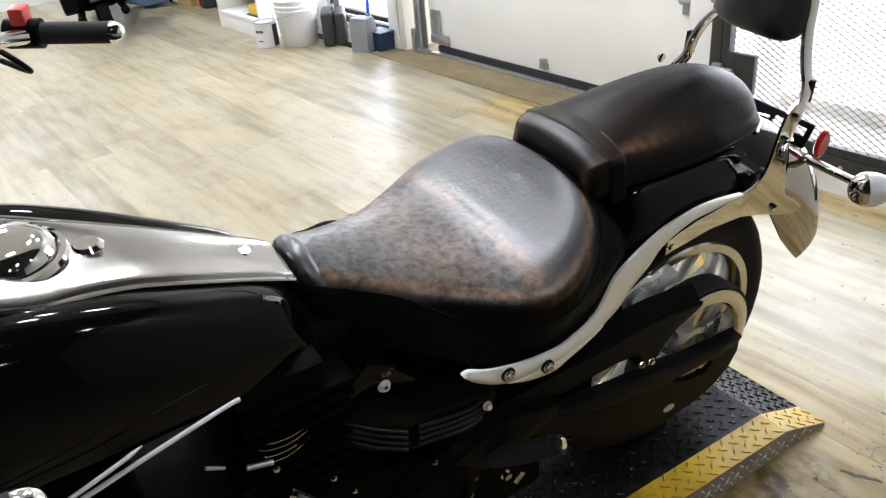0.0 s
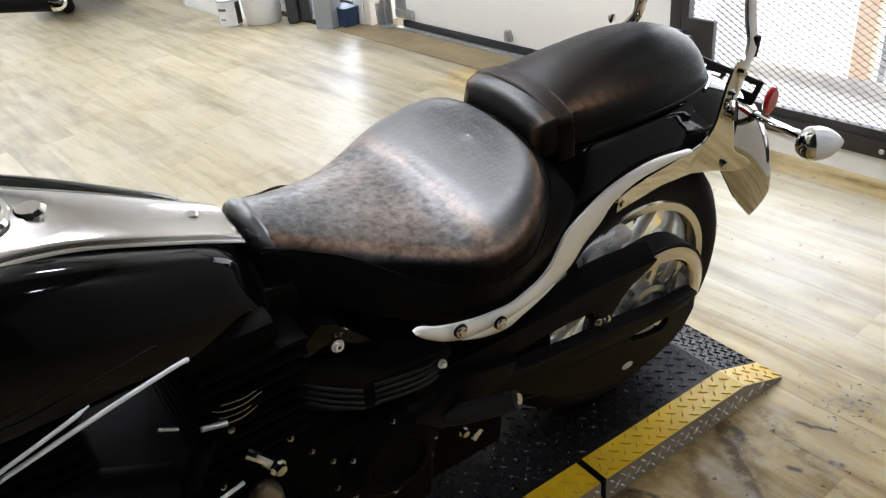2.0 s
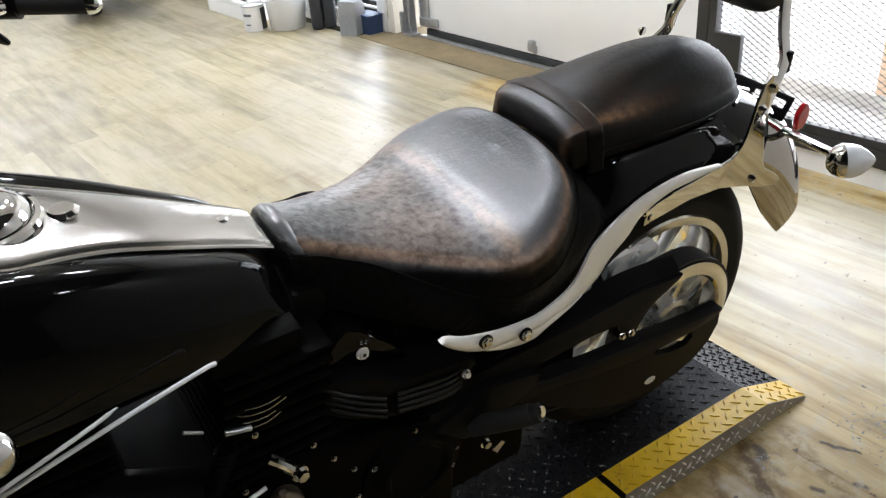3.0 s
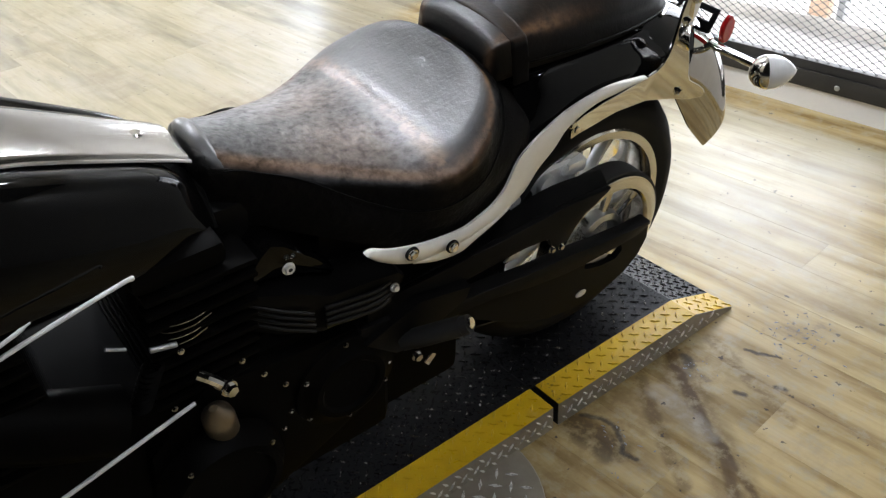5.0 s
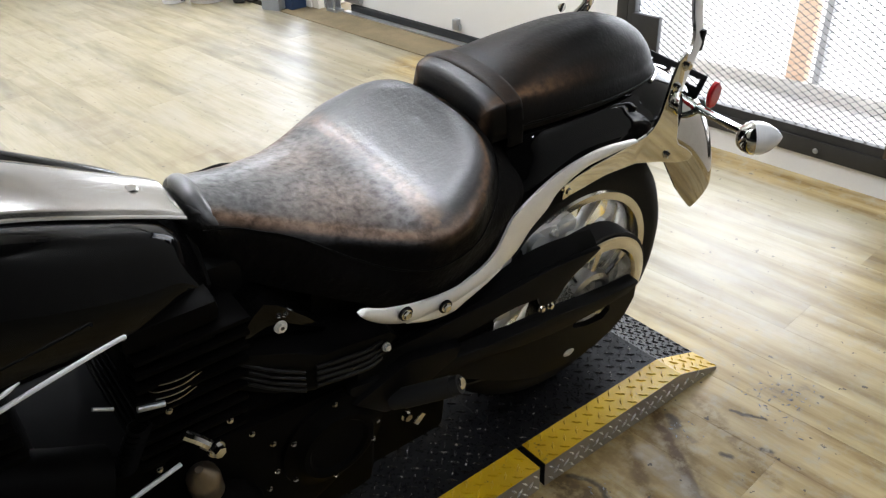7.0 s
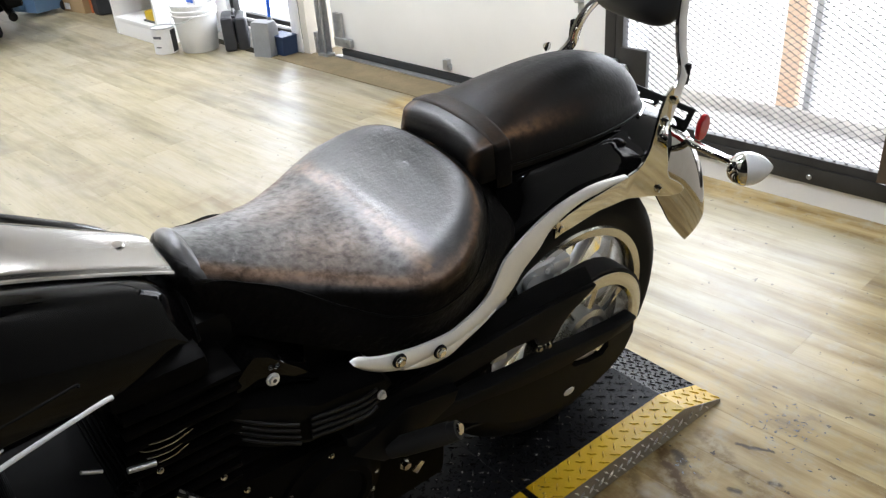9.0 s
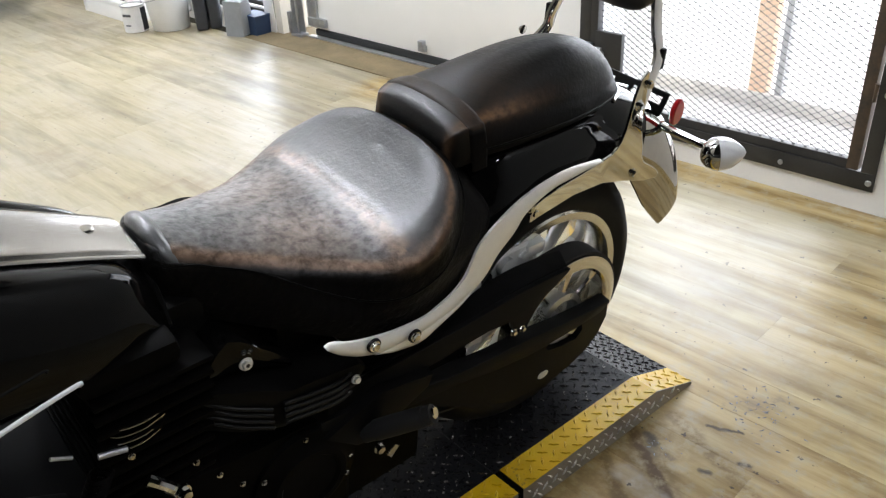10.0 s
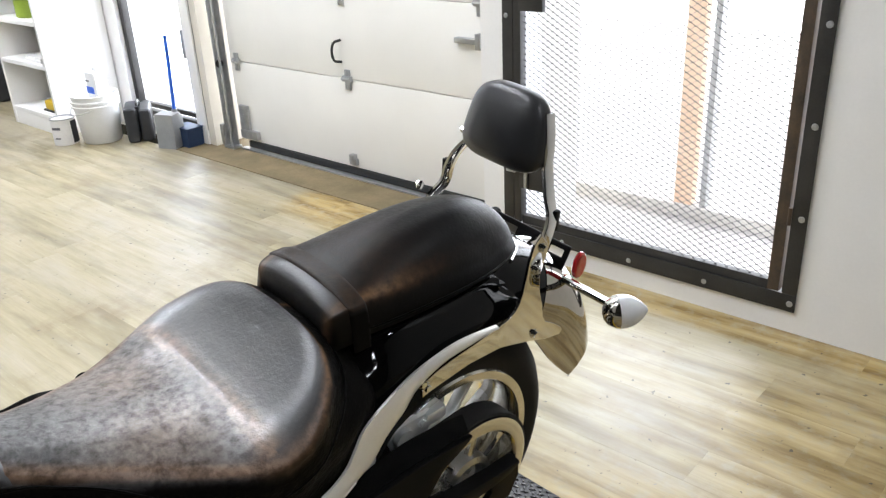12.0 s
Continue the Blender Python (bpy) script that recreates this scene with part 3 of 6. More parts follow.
bm = tube([(-3.09, -0.005, 0.735), (-3.10, -0.045, 0.725), (-3.108, -0.055, 0.68), (-3.105, -0.045, 0.635), (-3.095, -0.005, 0.622)], 0.007, 10, 16)
part("pull_handle", bm, "dark_steel", door)
bm = box(-2.30, -2.14, -0.03, -0.002, 0.79, 0.815, 0.004)
box(-2.17, -2.14, -0.04, 0, 0.77, 0.84, 0.004, bm=bm)
part("slide_bolt", bm, "galvanised", door)
# the track with its rollers
track = thing("door_track", pose(-4.12, DOOR_Y - 0.06, 0), "galvanised vertical track of the overhead door", "track", kind="structure")
bm = box(-0.03, 0.03, 0.025, 0.03, 0, 2.3)
box(-0.03, -0.024, -0.02, 0.03, 0, 2.3, bm=bm)
box(0.012, 0.03, -0.02, -0.014, 0, 2.3, bm=bm)
part("rail", bm, "galvanised", track)
bm = box(-0.05, 0.05, -0.03, 0.035, 0.0, 0.02, 0.003)
box(-0.06, -0.03, -0.035, 0.03, 0.02, 0.15, 0.004, bm=bm)
hexbolt((-0.045, -0.035, 0.11), (0, -1, 0), 0.007, 0.005, bm=bm)
hexbolt((-0.045, -0.035, 0.05), (0, -1, 0), 0.007, 0.005, bm=bm)
part("foot_bracket", bm, "galvanised", track)
for z in (0.52, 0.95):
    part("roller", disc("x", (-0.02, 0.0, z), 0.024, 0.014, 0.003, 20), "rubber", track)
# concrete threshold
bm = box(-4.40, -1.93, 2.772, 3.2, -0.03, 0.003, 0.002)
alone("threshold", bm, "concrete", "stained brown concrete strip at the overhead door", "threshold", kind="structure")

# ---- mesh gate ----
gate = thing("mesh_gate", pose(0, WALL_Y - 0.006, 0), "dark steel security gate of expanded metal mesh, closed", "gate")
GX0, GX1, GZ0, GZ1 = -1.815, -0.602, 0.082, 2.13


def bar(name, x0, x1, z0, z1, y0, y1, material="dark_steel", label=""):
    return part(name, box(x0, x1, y0, y1, z0, z1, 0.002), material, gate, label)


bar("bottom_rail", GX0, GX1, GZ0, GZ0 + 0.062, -0.006, 0.0)
# dark plate added over the sill to hide its brightly lit top
bar("sill_angle", GX0 + 0.03, GX1 - 0.03, 0.083, 0.088, 0.008, 0.19)
bar("top_rail", GX0, GX1, GZ1 - 0.062, GZ1, -0.006, 0.0)
bar("hinge_post", GX1 - 0.050, GX1, GZ0 + 0.063, GZ1 - 0.063, -0.006, 0.0)
bar("lock_post", GX0, GX0 + 0.05, GZ0 + 0.063, GZ1 - 0.063, -0.006, 0.0)
bar("leaf_stile", GX1 - 0.100, GX1 - 0.061, GZ0 + 0.064, GZ1 - 0.07, -0.004, 0.034, "rust_steel", "rusty brown steel leaf stile")
bar("leaf_stile", GX0 + 0.0505, GX0 + 0.085, GZ0 + 0.064, GZ1 - 0.07, -0.004, 0.034)
bar("leaf_rail", GX0 + 0.086, GX1 - 0.097, GZ0 + 0.020, GZ0 + 0.094, 0.004, 0.034)
for z in (0.42, 1.25, 1.95):
    part("hinge_barrel", tube([(GX1 - 0.056, -0.008, z - 0.03), (GX1 - 0.056, -0.008, z + 0.03)], 0.007, 10), "rust_steel", gate)
for k in range(7):
    part("rivet", disc("y", (GX1 - 0.018, -0.011, 0.112 + 0.305 * k), 0.011, 0.006, 0.003, 16), "galvanised", gate)
for k in range(1, 4):
    part("rivet", disc("y", (GX1 - 0.018 - 0.302 * k, -0.011, 0.108), 0.010, 0.006, 0.003, 16), "galvanised", gate)
for k in range(3):
    part("rivet", disc("y", (GX0 + 0.02, -0.011, 0.38 + 0.6 * k), 0.010, 0.006, 0.003, 16), "galvanised", gate)
# expanded metal: rows of zigzag strands
verts, faces = [], []
LW, SW, TH = 0.0412, 0.0235, 0.0014
nx, nz = int(1.09 / (LW / 2)), int(1.93 / (SW / 2))
mx0, mz0 = GX0 + 0.075, GZ0 + 0.085
for r in range(nz // 1):
    z = mz0 + r * SW / 2
    if r % 2:
        continue
    for c in range(nx):
        for s in (1, -1):
            xa, xb = mx0 + c * LW / 2, mx0 + (c + 1) * LW / 2
            odd = c % 2
            za = z + (0 if not odd else s * SW / 2)
            zb = z + (s * SW / 2 if not odd else 0)
            i = len(verts)
            yy = 0.014
            verts += [(xa, yy, za - TH / 2), (xb, yy, zb - TH / 2), (xb, yy + 0.003, zb + TH / 2), (xa, yy + 0.003, za + TH / 2),
                      (xa, yy + 0.003, za - TH / 2), (xb, yy + 0.003, zb - TH / 2)]
            faces += [(i, i + 1, i + 2, i + 3), (i, i + 4, i + 5, i + 1), (i + 4, i + 3, i + 2, i + 5)]
for r in range(0, nz, 2):
    for c in range(nx + 1):
        z = mz0 + r * SW / 2 + (SW / 2 if c % 2 else 0)
        x, i = mx0 + c * LW / 2, len(verts)
        verts += [(x + u * 0.0044, 0.0130 + v * 0.0045, z + w * 0.0012) for u in (-1, 1) for v in (0, 1) for w in (-1, 1)]
        faces += [(i, i + 1, i + 3, i + 2), (i + 4, i + 6, i + 7, i + 5), (i, i + 4, i + 5, i + 1), (i + 2, i + 3, i + 7, i + 6), (i + 1, i + 5, i + 7, i + 3), (i, i + 2, i + 6, i + 4)]
me = bpy.data.meshes.new("mesh_panel")
me.from_pydata(verts, [], faces)
me.materials.append(M["mesh_steel"])
ob = new("mesh_panel", me)
ob.parent = gate
tagged(ob, "dark expanded metal mesh", kind="stuff")
# lock box and bolt
part("lock_box", box(-1.735, -1.61, -0.012, 0.012, 0.30, 0.455, 0.004), "dark_steel", gate)
part("upper_plate", box(-1.735, -1.625, -0.010, 0.012, 1.0, 1.16, 0.004), "dark_steel", gate)
bm = tube([(-1.79, -0.02, 0.385), (-1.70, -0.02, 0.385), (-1.695, -0.02, 0.375), (-1.695, -0.02, 0.31)], 0.008, 10)
box(-1.79, -1.745, -0.026, -0.006, 0.365, 0.405, 0.003, bm=bm)
part("slide_bolt", bm, "galvanised", gate)

# ---- glazed door ----
gd = thing("door_1", pose(0, LEFT_Y + 0.03, 0), "black framed glazed door letting in white daylight", "door", kind="structure")
for a, b, z0, z1 in ((-5.20, -5.155, 0.078, 2.05), (-4.345, -4.304, 0.078, 2.05)):
    part("frame_stile", box(a, b, 0.0, 0.05, z0, z1, 0.003), "dark_steel", gd)
part("frame_rail", box(-5.154, -4.346, 0.0, 0.05, 0.078, 0.115, 0.003), "dark_steel", gd)
part("leaf_rail", box(-5.154, -4.40, 0.01, 0.045, 0.135, 0.165, 0.003), "dark_steel", gd)
part("leaf_stile", box(-4.40, -4.372, 0.01, 0.045, 0.117, 2.04, 0.003), "dark_steel", gd)
pn = part("pane", box(-5.15, -4.405, 0.03, 0.036, 0.17, 2.04), "glass", gd)
pn.visible_shadow = False
part("lock_box", box(-4.47, -4.375, -0.02, 0.03, 0.52, 0.70, 0.006), "plastic_grey", gd, "grey lock box on the stile")

# ---- ceiling lamps ----
def lamp(x, y, watts, top, r=0.085):
    """A small round downlight under the near-black or the white ceiling."""
    t = thing("ceiling_lamp", pose(x, y, top), "small round white downlight, lit", "lamp", group="downlights")
    part("housing", disc("z", (0, 0, -0.03), r + 0.015, 0.03, 0.008, 32), "plastic_white", t)
    part("diffuser", disc("z", (0, 0, -0.04), r, 0.010, 0.004, 32), "lamp_glow", t)
    area("lamp_light", look((x, y, top - 0.05), (x, y, 0)), 2 * r, 2 * r, watts, (0.90, 0.97, 1.10), "DISK")


for lx, ly, watts in ((0.9, -1.0, 7), (0.9, 0.6, 10), (2.0, -0.2, 6), (1.1, 2.3, 7), (4.5, 1.0, 8)):
    lamp(lx, ly, watts, CEIL - 0.25)
# the last two, unseen, are added to brighten the far west end
for lx, ly, watts in ((-1.6, 0.35, 18), (-2.3, 1.15, 18), (-2.5, 2.1, 18), (-3.2, 1.5, 19), (-2.6, -1.4, 16), (-5.2, 0.6, 36), (-7.3, 0.9, 92)):
    lamp(lx, ly, watts, CEIL, 0.12)

# ---- ramp platforms ----
RAMP = pose(-0.9, 1.0, 0, 0, 0, -4.8)
RX, RH, YW = 0.261, 0.062, 0.074


def lug_rows(verts, faces, point, u0, u1, v0, v1, nrm, pitch=0.0258, length=0.0265, width=0.0064, height=0.0032):
    """Raised tread-plate lugs in alternate directions over a patch; point(u, v) gives the place on it."""
    h = pitch * math.sqrt(0.5)
    for r in range(int((v1 - v0) / h) + 1):
        for c in range(int((u1 - u0) / h) + 1):
            if (r + c) % 2:
                continue
            u, v = u0 + (c + 0.5) * h, v0 + (r + 0.5) * h
            if u > u1 - 0.25 * h or v > v1 - 0.25 * h:
                continue
            a = math.pi / 4 if r % 2 else -math.pi / 4
            d = (math.cos(a) * length / 2, math.sin(a) * length / 2)
            w = (-math.sin(a) * width / 2, math.cos(a) * width / 2)
            base = [point(u + x, v + y) for x, y in ((-d[0], -d[1]), (w[0], w[1]), (d[0], d[1]), (-w[0], -w[1]))]
            top = [point(u + x * 0.55, v + y * 0.55) + nrm * height for x, y in ((-d[0], -d[1]), (w[0], w[1]), (d[0], d[1]), (-w[0], -w[1]))]
            i = len(verts)
            verts += [tuple(q) for q in base + top]
            faces += [(i, i + 1, i + 5, i + 4), (i + 1, i + 2, i + 6, i + 5), (i + 2, i + 3, i + 7, i + 6), (i + 3, i, i + 4, i + 7), (i + 4, i + 5, i + 6, i + 7)]


def lugs(name, patches, material, parent, label=""):
    verts, faces = [], []
    for p in patches:
        lug_rows(verts, faces, *p)
    me = bpy.data.meshes.new(name)
    me.from_pydata(verts, [], faces)
    me.materials.append(M[material])
    ob = new(name, me)
    ob.parent = parent
    tagged(ob, label, kind="stuff")


def platform(label, y0, y1, y2):
    """A tread-plate platform from y0 to y1, with a slope down to the floor at y2 if that is further."""
    t = thing("ramp_platform", RAMP, label, "ramp", group="ramp sections")
    slope = y2 > y1 + 0.01
    out = [(y0, 0.0), (y0, RH), (y1, RH), (y2, 0.008), (y2, 0.0)] if slope else [(y0, 0.0), (y0, RH), (y1, RH), (y1, 0.0)]
    part("body", plate(out, -RX + 0.002, RX - 0.002, 0.0), "plate_black", t, "black steel body")
    part("side_plate", plate(out, RX - 0.0018, RX, 0.0), "plate_silver", t, "bare metal tread-plate side")
    part("side_plate", plate(out, -RX, -RX + 0.0018, 0.0), "plate_silver", t, "bare metal tread-plate side")
    inner = RX - YW
    front = y0 - 0.015 if slope else y0 + 0.001
    flat = box(-inner, inner, front, y1, RH + 0.0006, RH + 0.0022)
    n0 = Vector((0, 0, 1))
    P = lambda u, v: Vector((u, v, RH + 0.002))
    bl, yl = [(P, -inner, inner, front + 0.002, y1 - 0.001, n0)], [(P, inner, RX, y0 + 0.004, y1 - 0.004, n0), (P, -RX, -inner, y0 + 0.004, y1 - 0.004, n0)]
    edge = box(inner, RX, y0 + 0.001, y1, RH + 0.0006, RH + 0.0022)
    edge2 = box(-RX, -inner, y0 + 0.001, y1, RH + 0.0006, RH + 0.0022)
    if slope:
        n1 = Vector((0, RH - 0.008, y2 - y1)).normalized()
        Q = lambda u, v: Vector((u, y1 + v * (y2 - y1), RH + 0.002 - v * (RH - 0.008)))
        ln = (y2 - y1)
        Q2 = lambda u, v: Q(u, v / ln)
        bl.append((Q2, -inner, inner, 0.004, ln - 0.004, n1, 0.020, 0.022, 0.0056))
        yl += [(Q2, inner, RX, 0.004, ln - 0.004, n1), (Q2, -RX, -inner, 0.004, ln - 0.004, n1)]
        for bm_, xs in ((flat, ((-inner, inner),)), (edge, ((inner, RX),)), (edge2, ((-RX, -inner),))):
            for a, b in xs:
                vs = [bm_.verts.new(q) for q in (Q(a, 0.0), Q(b, 0.0), Q(b, 1), Q(a, 1))]
                bm_.faces.new(vs)
    part("deck", flat, "plate_black", t, "black tread plate deck")
    part("edge_stripe", edge, "plate_yellow", t, "yellow painted edge")
    part("edge_stripe", edge2, "plate_yellow", t, "yellow painted edge")
    lugs("deck_tread", bl, "tread_black", t)
    lugs("stripe_tread", yl, "plate_yellow", t)
    S = lambda u, v: Vector((RX + 0.0004, u, v))
    side = [(S, y0 + 0.01, y1 - 0.004, 0.006, RH - 0.004, Vector((1, 0, 0)), 0.022, 0.024, 0.0054)]
    if slope:
        for k, top_ in enumerate((0.045, 0.034, 0.022)):
            side.append((S, y1 + 0.001 + 0.042 * k, y1 + 0.043 + 0.042 * k, 0.006, top_, Vector((1, 0, 0)), 0.022, 0.024, 0.0054))
    lugs("side_tread", side, "lug_silver", t)
    return t


platform("black tread-plate ramp with yellow edges sloping to the floor", 0.004, 0.455, 0.605)
platform("black tread-plate platform with yellow edges under the motorcycle", -2.25, -0.012, -0.012)
# round kick plate beside the platform
kp = thing("kick_plate", RAMP @ pose(RX - 0.01, -0.36, 0.0), "bare tread-plate disc lying beside the platform", "plate")
bm = disc("z", (0.0, 0, 0.0), 0.248, 0.010, 0.002, 64)
bmesh.ops.bisect_plane(bm, geom=bm.verts[:] + bm.edges[:] + bm.faces[:], plane_co=(0.011, 0, 0), plane_no=(-1, 0, 0), clear_outer=True)
part("disc", bm, "plate_silver", kp)
verts, faces = [], []
lug_rows(verts, faces, lambda u, v: Vector((u, v, 0.010)), 0.02, 0.24, -0.235, 0.235, Vector((0, 0, 1)), 0.031, 0.030, 0.0075)
keep = [k for k in range(len(verts) // 8) if math.hypot(verts[8 * k][0], verts[8 * k][1]) < 0.225]
bm = bmesh.new()
for k in keep:
    vs = [bm.verts.new(q) for q in verts[8 * k:8 * k + 8]]
    for f in ((0, 1, 5, 4), (1, 2, 6, 5), (2, 3, 7, 6), (3, 0, 4, 7), (4, 5, 6, 7)):
        bm.faces.new([vs[j] for j in f])
ob = part("disc_tread", bm, "lug_silver", kp)
tagged(ob, kind="stuff")

# ---- the motorcycle: x to its left side, y to its rear, z up, leaning on its stand ----
bike = thing("motorcycle", pose(-0.9, 1.0, RH + 0.002, 0, 8, -5.3), "black cruiser motorcycle with worn leather seats, parked on a ramp", "motorcycle")
AX = (0.0, 0.18, 0.327)


def grid_mesh(rows):
    bm = bmesh.new()
    vs = [[bm.verts.new(p) for p in r] for r in rows]
    for a, b in zip(vs, vs[1:]):
        for i in range(len(a) - 1):
            bm.faces.new((a[i], a[i + 1], b[i + 1], b[i]))
    return bm


def body_shell(stations, across=15, along=60):
    """A mirror-symmetric skin. Each station: y and points (x, z) from the crown down one side, or (x, dy, z)."""
    full = []
    npt = len(stations[0][1])
    cols = []
    for k in range(npt):
        col = []
        for y, pts in stations:
            p = pts[k]
            col.append((p[0], y + (p[1] if len(p) == 3 else 0), p[-1]))
        cols.append(spline(col, along))
    rows = []
    for i in range(along):
        half = spline([c[i] for c in cols], across)
        half[0].x = 0
        other = [Vector((-q.x, q.y, q.z)) for q in half[:0:-1]]
        rows.append(other + half)
    return rows


def add_wear(ob, fn, name="wear"):
    at = ob.data.attributes.new(name, "FLOAT", "POINT")
    at.data.foreach_set("value", [fn(v.co) for v in ob.data.vertices])


# rider's seat: a broad dish with a firm rim. Each station runs (x, y, z) from the crown over the rim and the seam down to the bulging skirt
def seat_station(crown, crown_y, ridge, seam, low, skirt):
    rx, ry, rz = ridge
    out = Vector((seam[0] - rx, seam[1] - ry, 0))
    mid = [(rx * f, crown_y + (ry - crown_y) * f ** 1.6, crown + (rz - crown) * f ** 2.2) for f in (0.0, 0.36, 0.70, 0.92)]
    lip = [(rx, ry, rz - 0.003), (rx + out.x * 0.6, ry + out.y * 0.6, rz - 0.012 - 0.22 * max(0.0, rz - seam[2] - 0.03))]
    return mid + lip + [seam, low, skirt]


SEAT = [
    seat_station(0.770, -0.592, (0.036, -0.592, 0.758), (0.046, -0.592, 0.735), (0.047, -0.592, 0.715), (0.045, -0.592, 0.690)),
    seat_station(0.802, -0.578, (0.053, -0.578, 0.785), (0.064, -0.575, 0.764), (0.068, -0.575, 0.735), (0.064, -0.575, 0.690)),
    seat_station(0.794, -0.545, (0.067, -0.545, 0.775), (0.079, -0.540, 0.764), (0.088, -0.540, 0.725), (0.090, -0.540, 0.680)),
    seat_station(0.782, -0.510, (0.080, -0.510, 0.763), (0.091, -0.512, 0.755), (0.105, -0.508, 0.712), (0.110, -0.508, 0.668)),
    seat_station(0.768, -0.459, (0.102, -0.459, 0.748), (0.118, -0.462, 0.738), (0.133, -0.458, 0.692), (0.138, -0.455, 0.645)),
    seat_station(0.754, -0.390, (0.136, -0.390, 0.730), (0.153, -0.395, 0.696), (0.170, -0.392, 0.660), (0.174, -0.388, 0.622)),
    seat_station(0.746, -0.336, (0.170, -0.336, 0.722), (0.187, -0.342, 0.674), (0.194, -0.340, 0.644), (0.192, -0.337, 0.606)),
    seat_station(0.743, -0.292, (0.199, -0.292, 0.718), (0.210, -0.298, 0.669), (0.210, -0.295, 0.636), (0.204, -0.292, 0.598)),
    seat_station(0.746, -0.264, (0.212, -0.261, 0.722), (0.217, -0.258, 0.672), (0.211, -0.254, 0.640), (0.203, -0.252, 0.596)),
    seat_station(0.757, -0.238, (0.214, -0.225, 0.735), (0.214, -0.212, 0.684), (0.205, -0.206, 0.650), (0.194, -0.202, 0.602)),
    seat_station(0.771, -0.212, (0.198, -0.187, 0.756), (0.199, -0.176, 0.700), (0.195, -0.150, 0.670), (0.182, -0.146, 0.620)),
    seat_station(0.786, -0.190, (0.165, -0.1535, 0.782), (0.169, -0.134, 0.726), (0.178, -0.102, 0.694), (0.164, -0.098, 0.640)),
    seat_station(0.797, -0.178, (0.120, -0.1335, 0.801), (0.126, -0.106, 0.760), (0.154, -0.066, 0.712), (0.148, -0.056, 0.655)),
    seat_station(0.8015, -0.172, (0.062, -0.1285, 0.813), (0.064, -0.100, 0.786), (0.098, -0.050, 0.738), (0.098, -0.040, 0.680)),
    seat_station(0.802, -0.170, (0.0, -0.1275, 0.8165), (0.0, -0.100, 0.790), (0.0, -0.046, 0.752), (0.0, -0.036, 0.700)),
]
SEAT = [(0.0, st) for st in SEAT]
rows = body_shell(SEAT, 40, 170)
rim = spline([st[4] for _, st in SEAT], 160)
rim = np.array([(sg * q.x, q.y, q.z + 0.003) for sg in (1, -1) for q in rim])


def ease(t):
    t = min(1.0, max(0.0, t))
    return t * t * (3 - 2 * t)


def dish(q):
    """Height of the hollow behind the crease: a rising floor that rolls into the rim."""
    near = np.hypot(rim[:, 0] - q.x, rim[:, 1] - q.y)
    k = int(near.argmin())
    floor_z = np.interp(q.y, (-0.33, -0.29, -0.264, -0.24, -0.21, -0.18, -0.15, -0.12), (0.746, 0.7425, 0.745, 0.753, 0.767, 0.782, 0.796, 0.807))
    reach = 0.042 + 0.028 * abs(rim[k, 0]) / 0.214
    return rim[k, 2] + (floor_z - rim[k, 2]) * (1 - (1 - min(1.0, near[k] / reach)) ** 2.0)


for r in rows:
    for i, q in enumerate(r):
        inner = abs(i - len(r) // 2) <= 19
        if inner and q.y > -0.33:
            q.z += (dish(q) - q.z) * ease((q.y + 0.33) / 0.07)
        x = abs(q.x)
        fold = math.exp(-((q.y + 0.268) / 0.012) ** 2) * math.exp(-(x / 0.17) ** 6)
        q.z += -0.0015 * fold + 0.0008 * noise.noise(Vector((q.x * 26, q.y * 17, 0))) + 0.0004 * noise.noise(Vector((q.x * 70, q.y * 60, 3.0)))
bm = grid_mesh(rows)
bmesh.ops.remove_doubles(bm, verts=bm.verts, dist=0.0003)
top_side = [v for v in bm.verts if v.co.z > 0.70 and v.co.y > -0.30]
for _ in range(10):
    bmesh.ops.smooth_vert(bm, verts=top_side, factor=0.5, use_axis_x=False, use_axis_y=False, use_axis_z=True)
crown_end = [v for v in bm.verts if abs(v.co.x) < 0.05 and -0.225 < v.co.y < -0.150 and v.co.z > 0.74]
for _ in range(12):
    bmesh.ops.smooth_vert(bm, verts=crown_end, factor=0.5, use_axis_x=False, use_axis_y=False, use_axis_z=True)
seat = part("rider_seat", bm, "leather", bike, "worn black-brown leather rider's seat", 60)
RIM = [(-0.578, 0.053), (-0.545, 0.067), (-0.510, 0.080), (-0.459, 0.102), (-0.390, 0.136), (-0.336, 0.170), (-0.292, 0.199), (-0.261, 0.212), (-0.225, 0.214), (-0.187, 0.198), (-0.1535, 0.165), (-0.1335, 0.120), (-0.1285, 0.062), (-0.127, 0.0)]


RIM_Z = (0.785, 0.775, 0.763, 0.748, 0.730, 0.722, 0.718, 0.722, 0.735, 0.756, 0.782, 0.801, 0.813, 0.816)


def above_rim(p):
    """1 on the seat's top, 0 on the skirt below its rim."""
    rz = np.interp(p.y, [a for a, b in RIM], RIM_Z)
    return 1.0 / (1.0 + math.exp(min(50.0, (rz - 0.016 - p.z) / 0.003)))


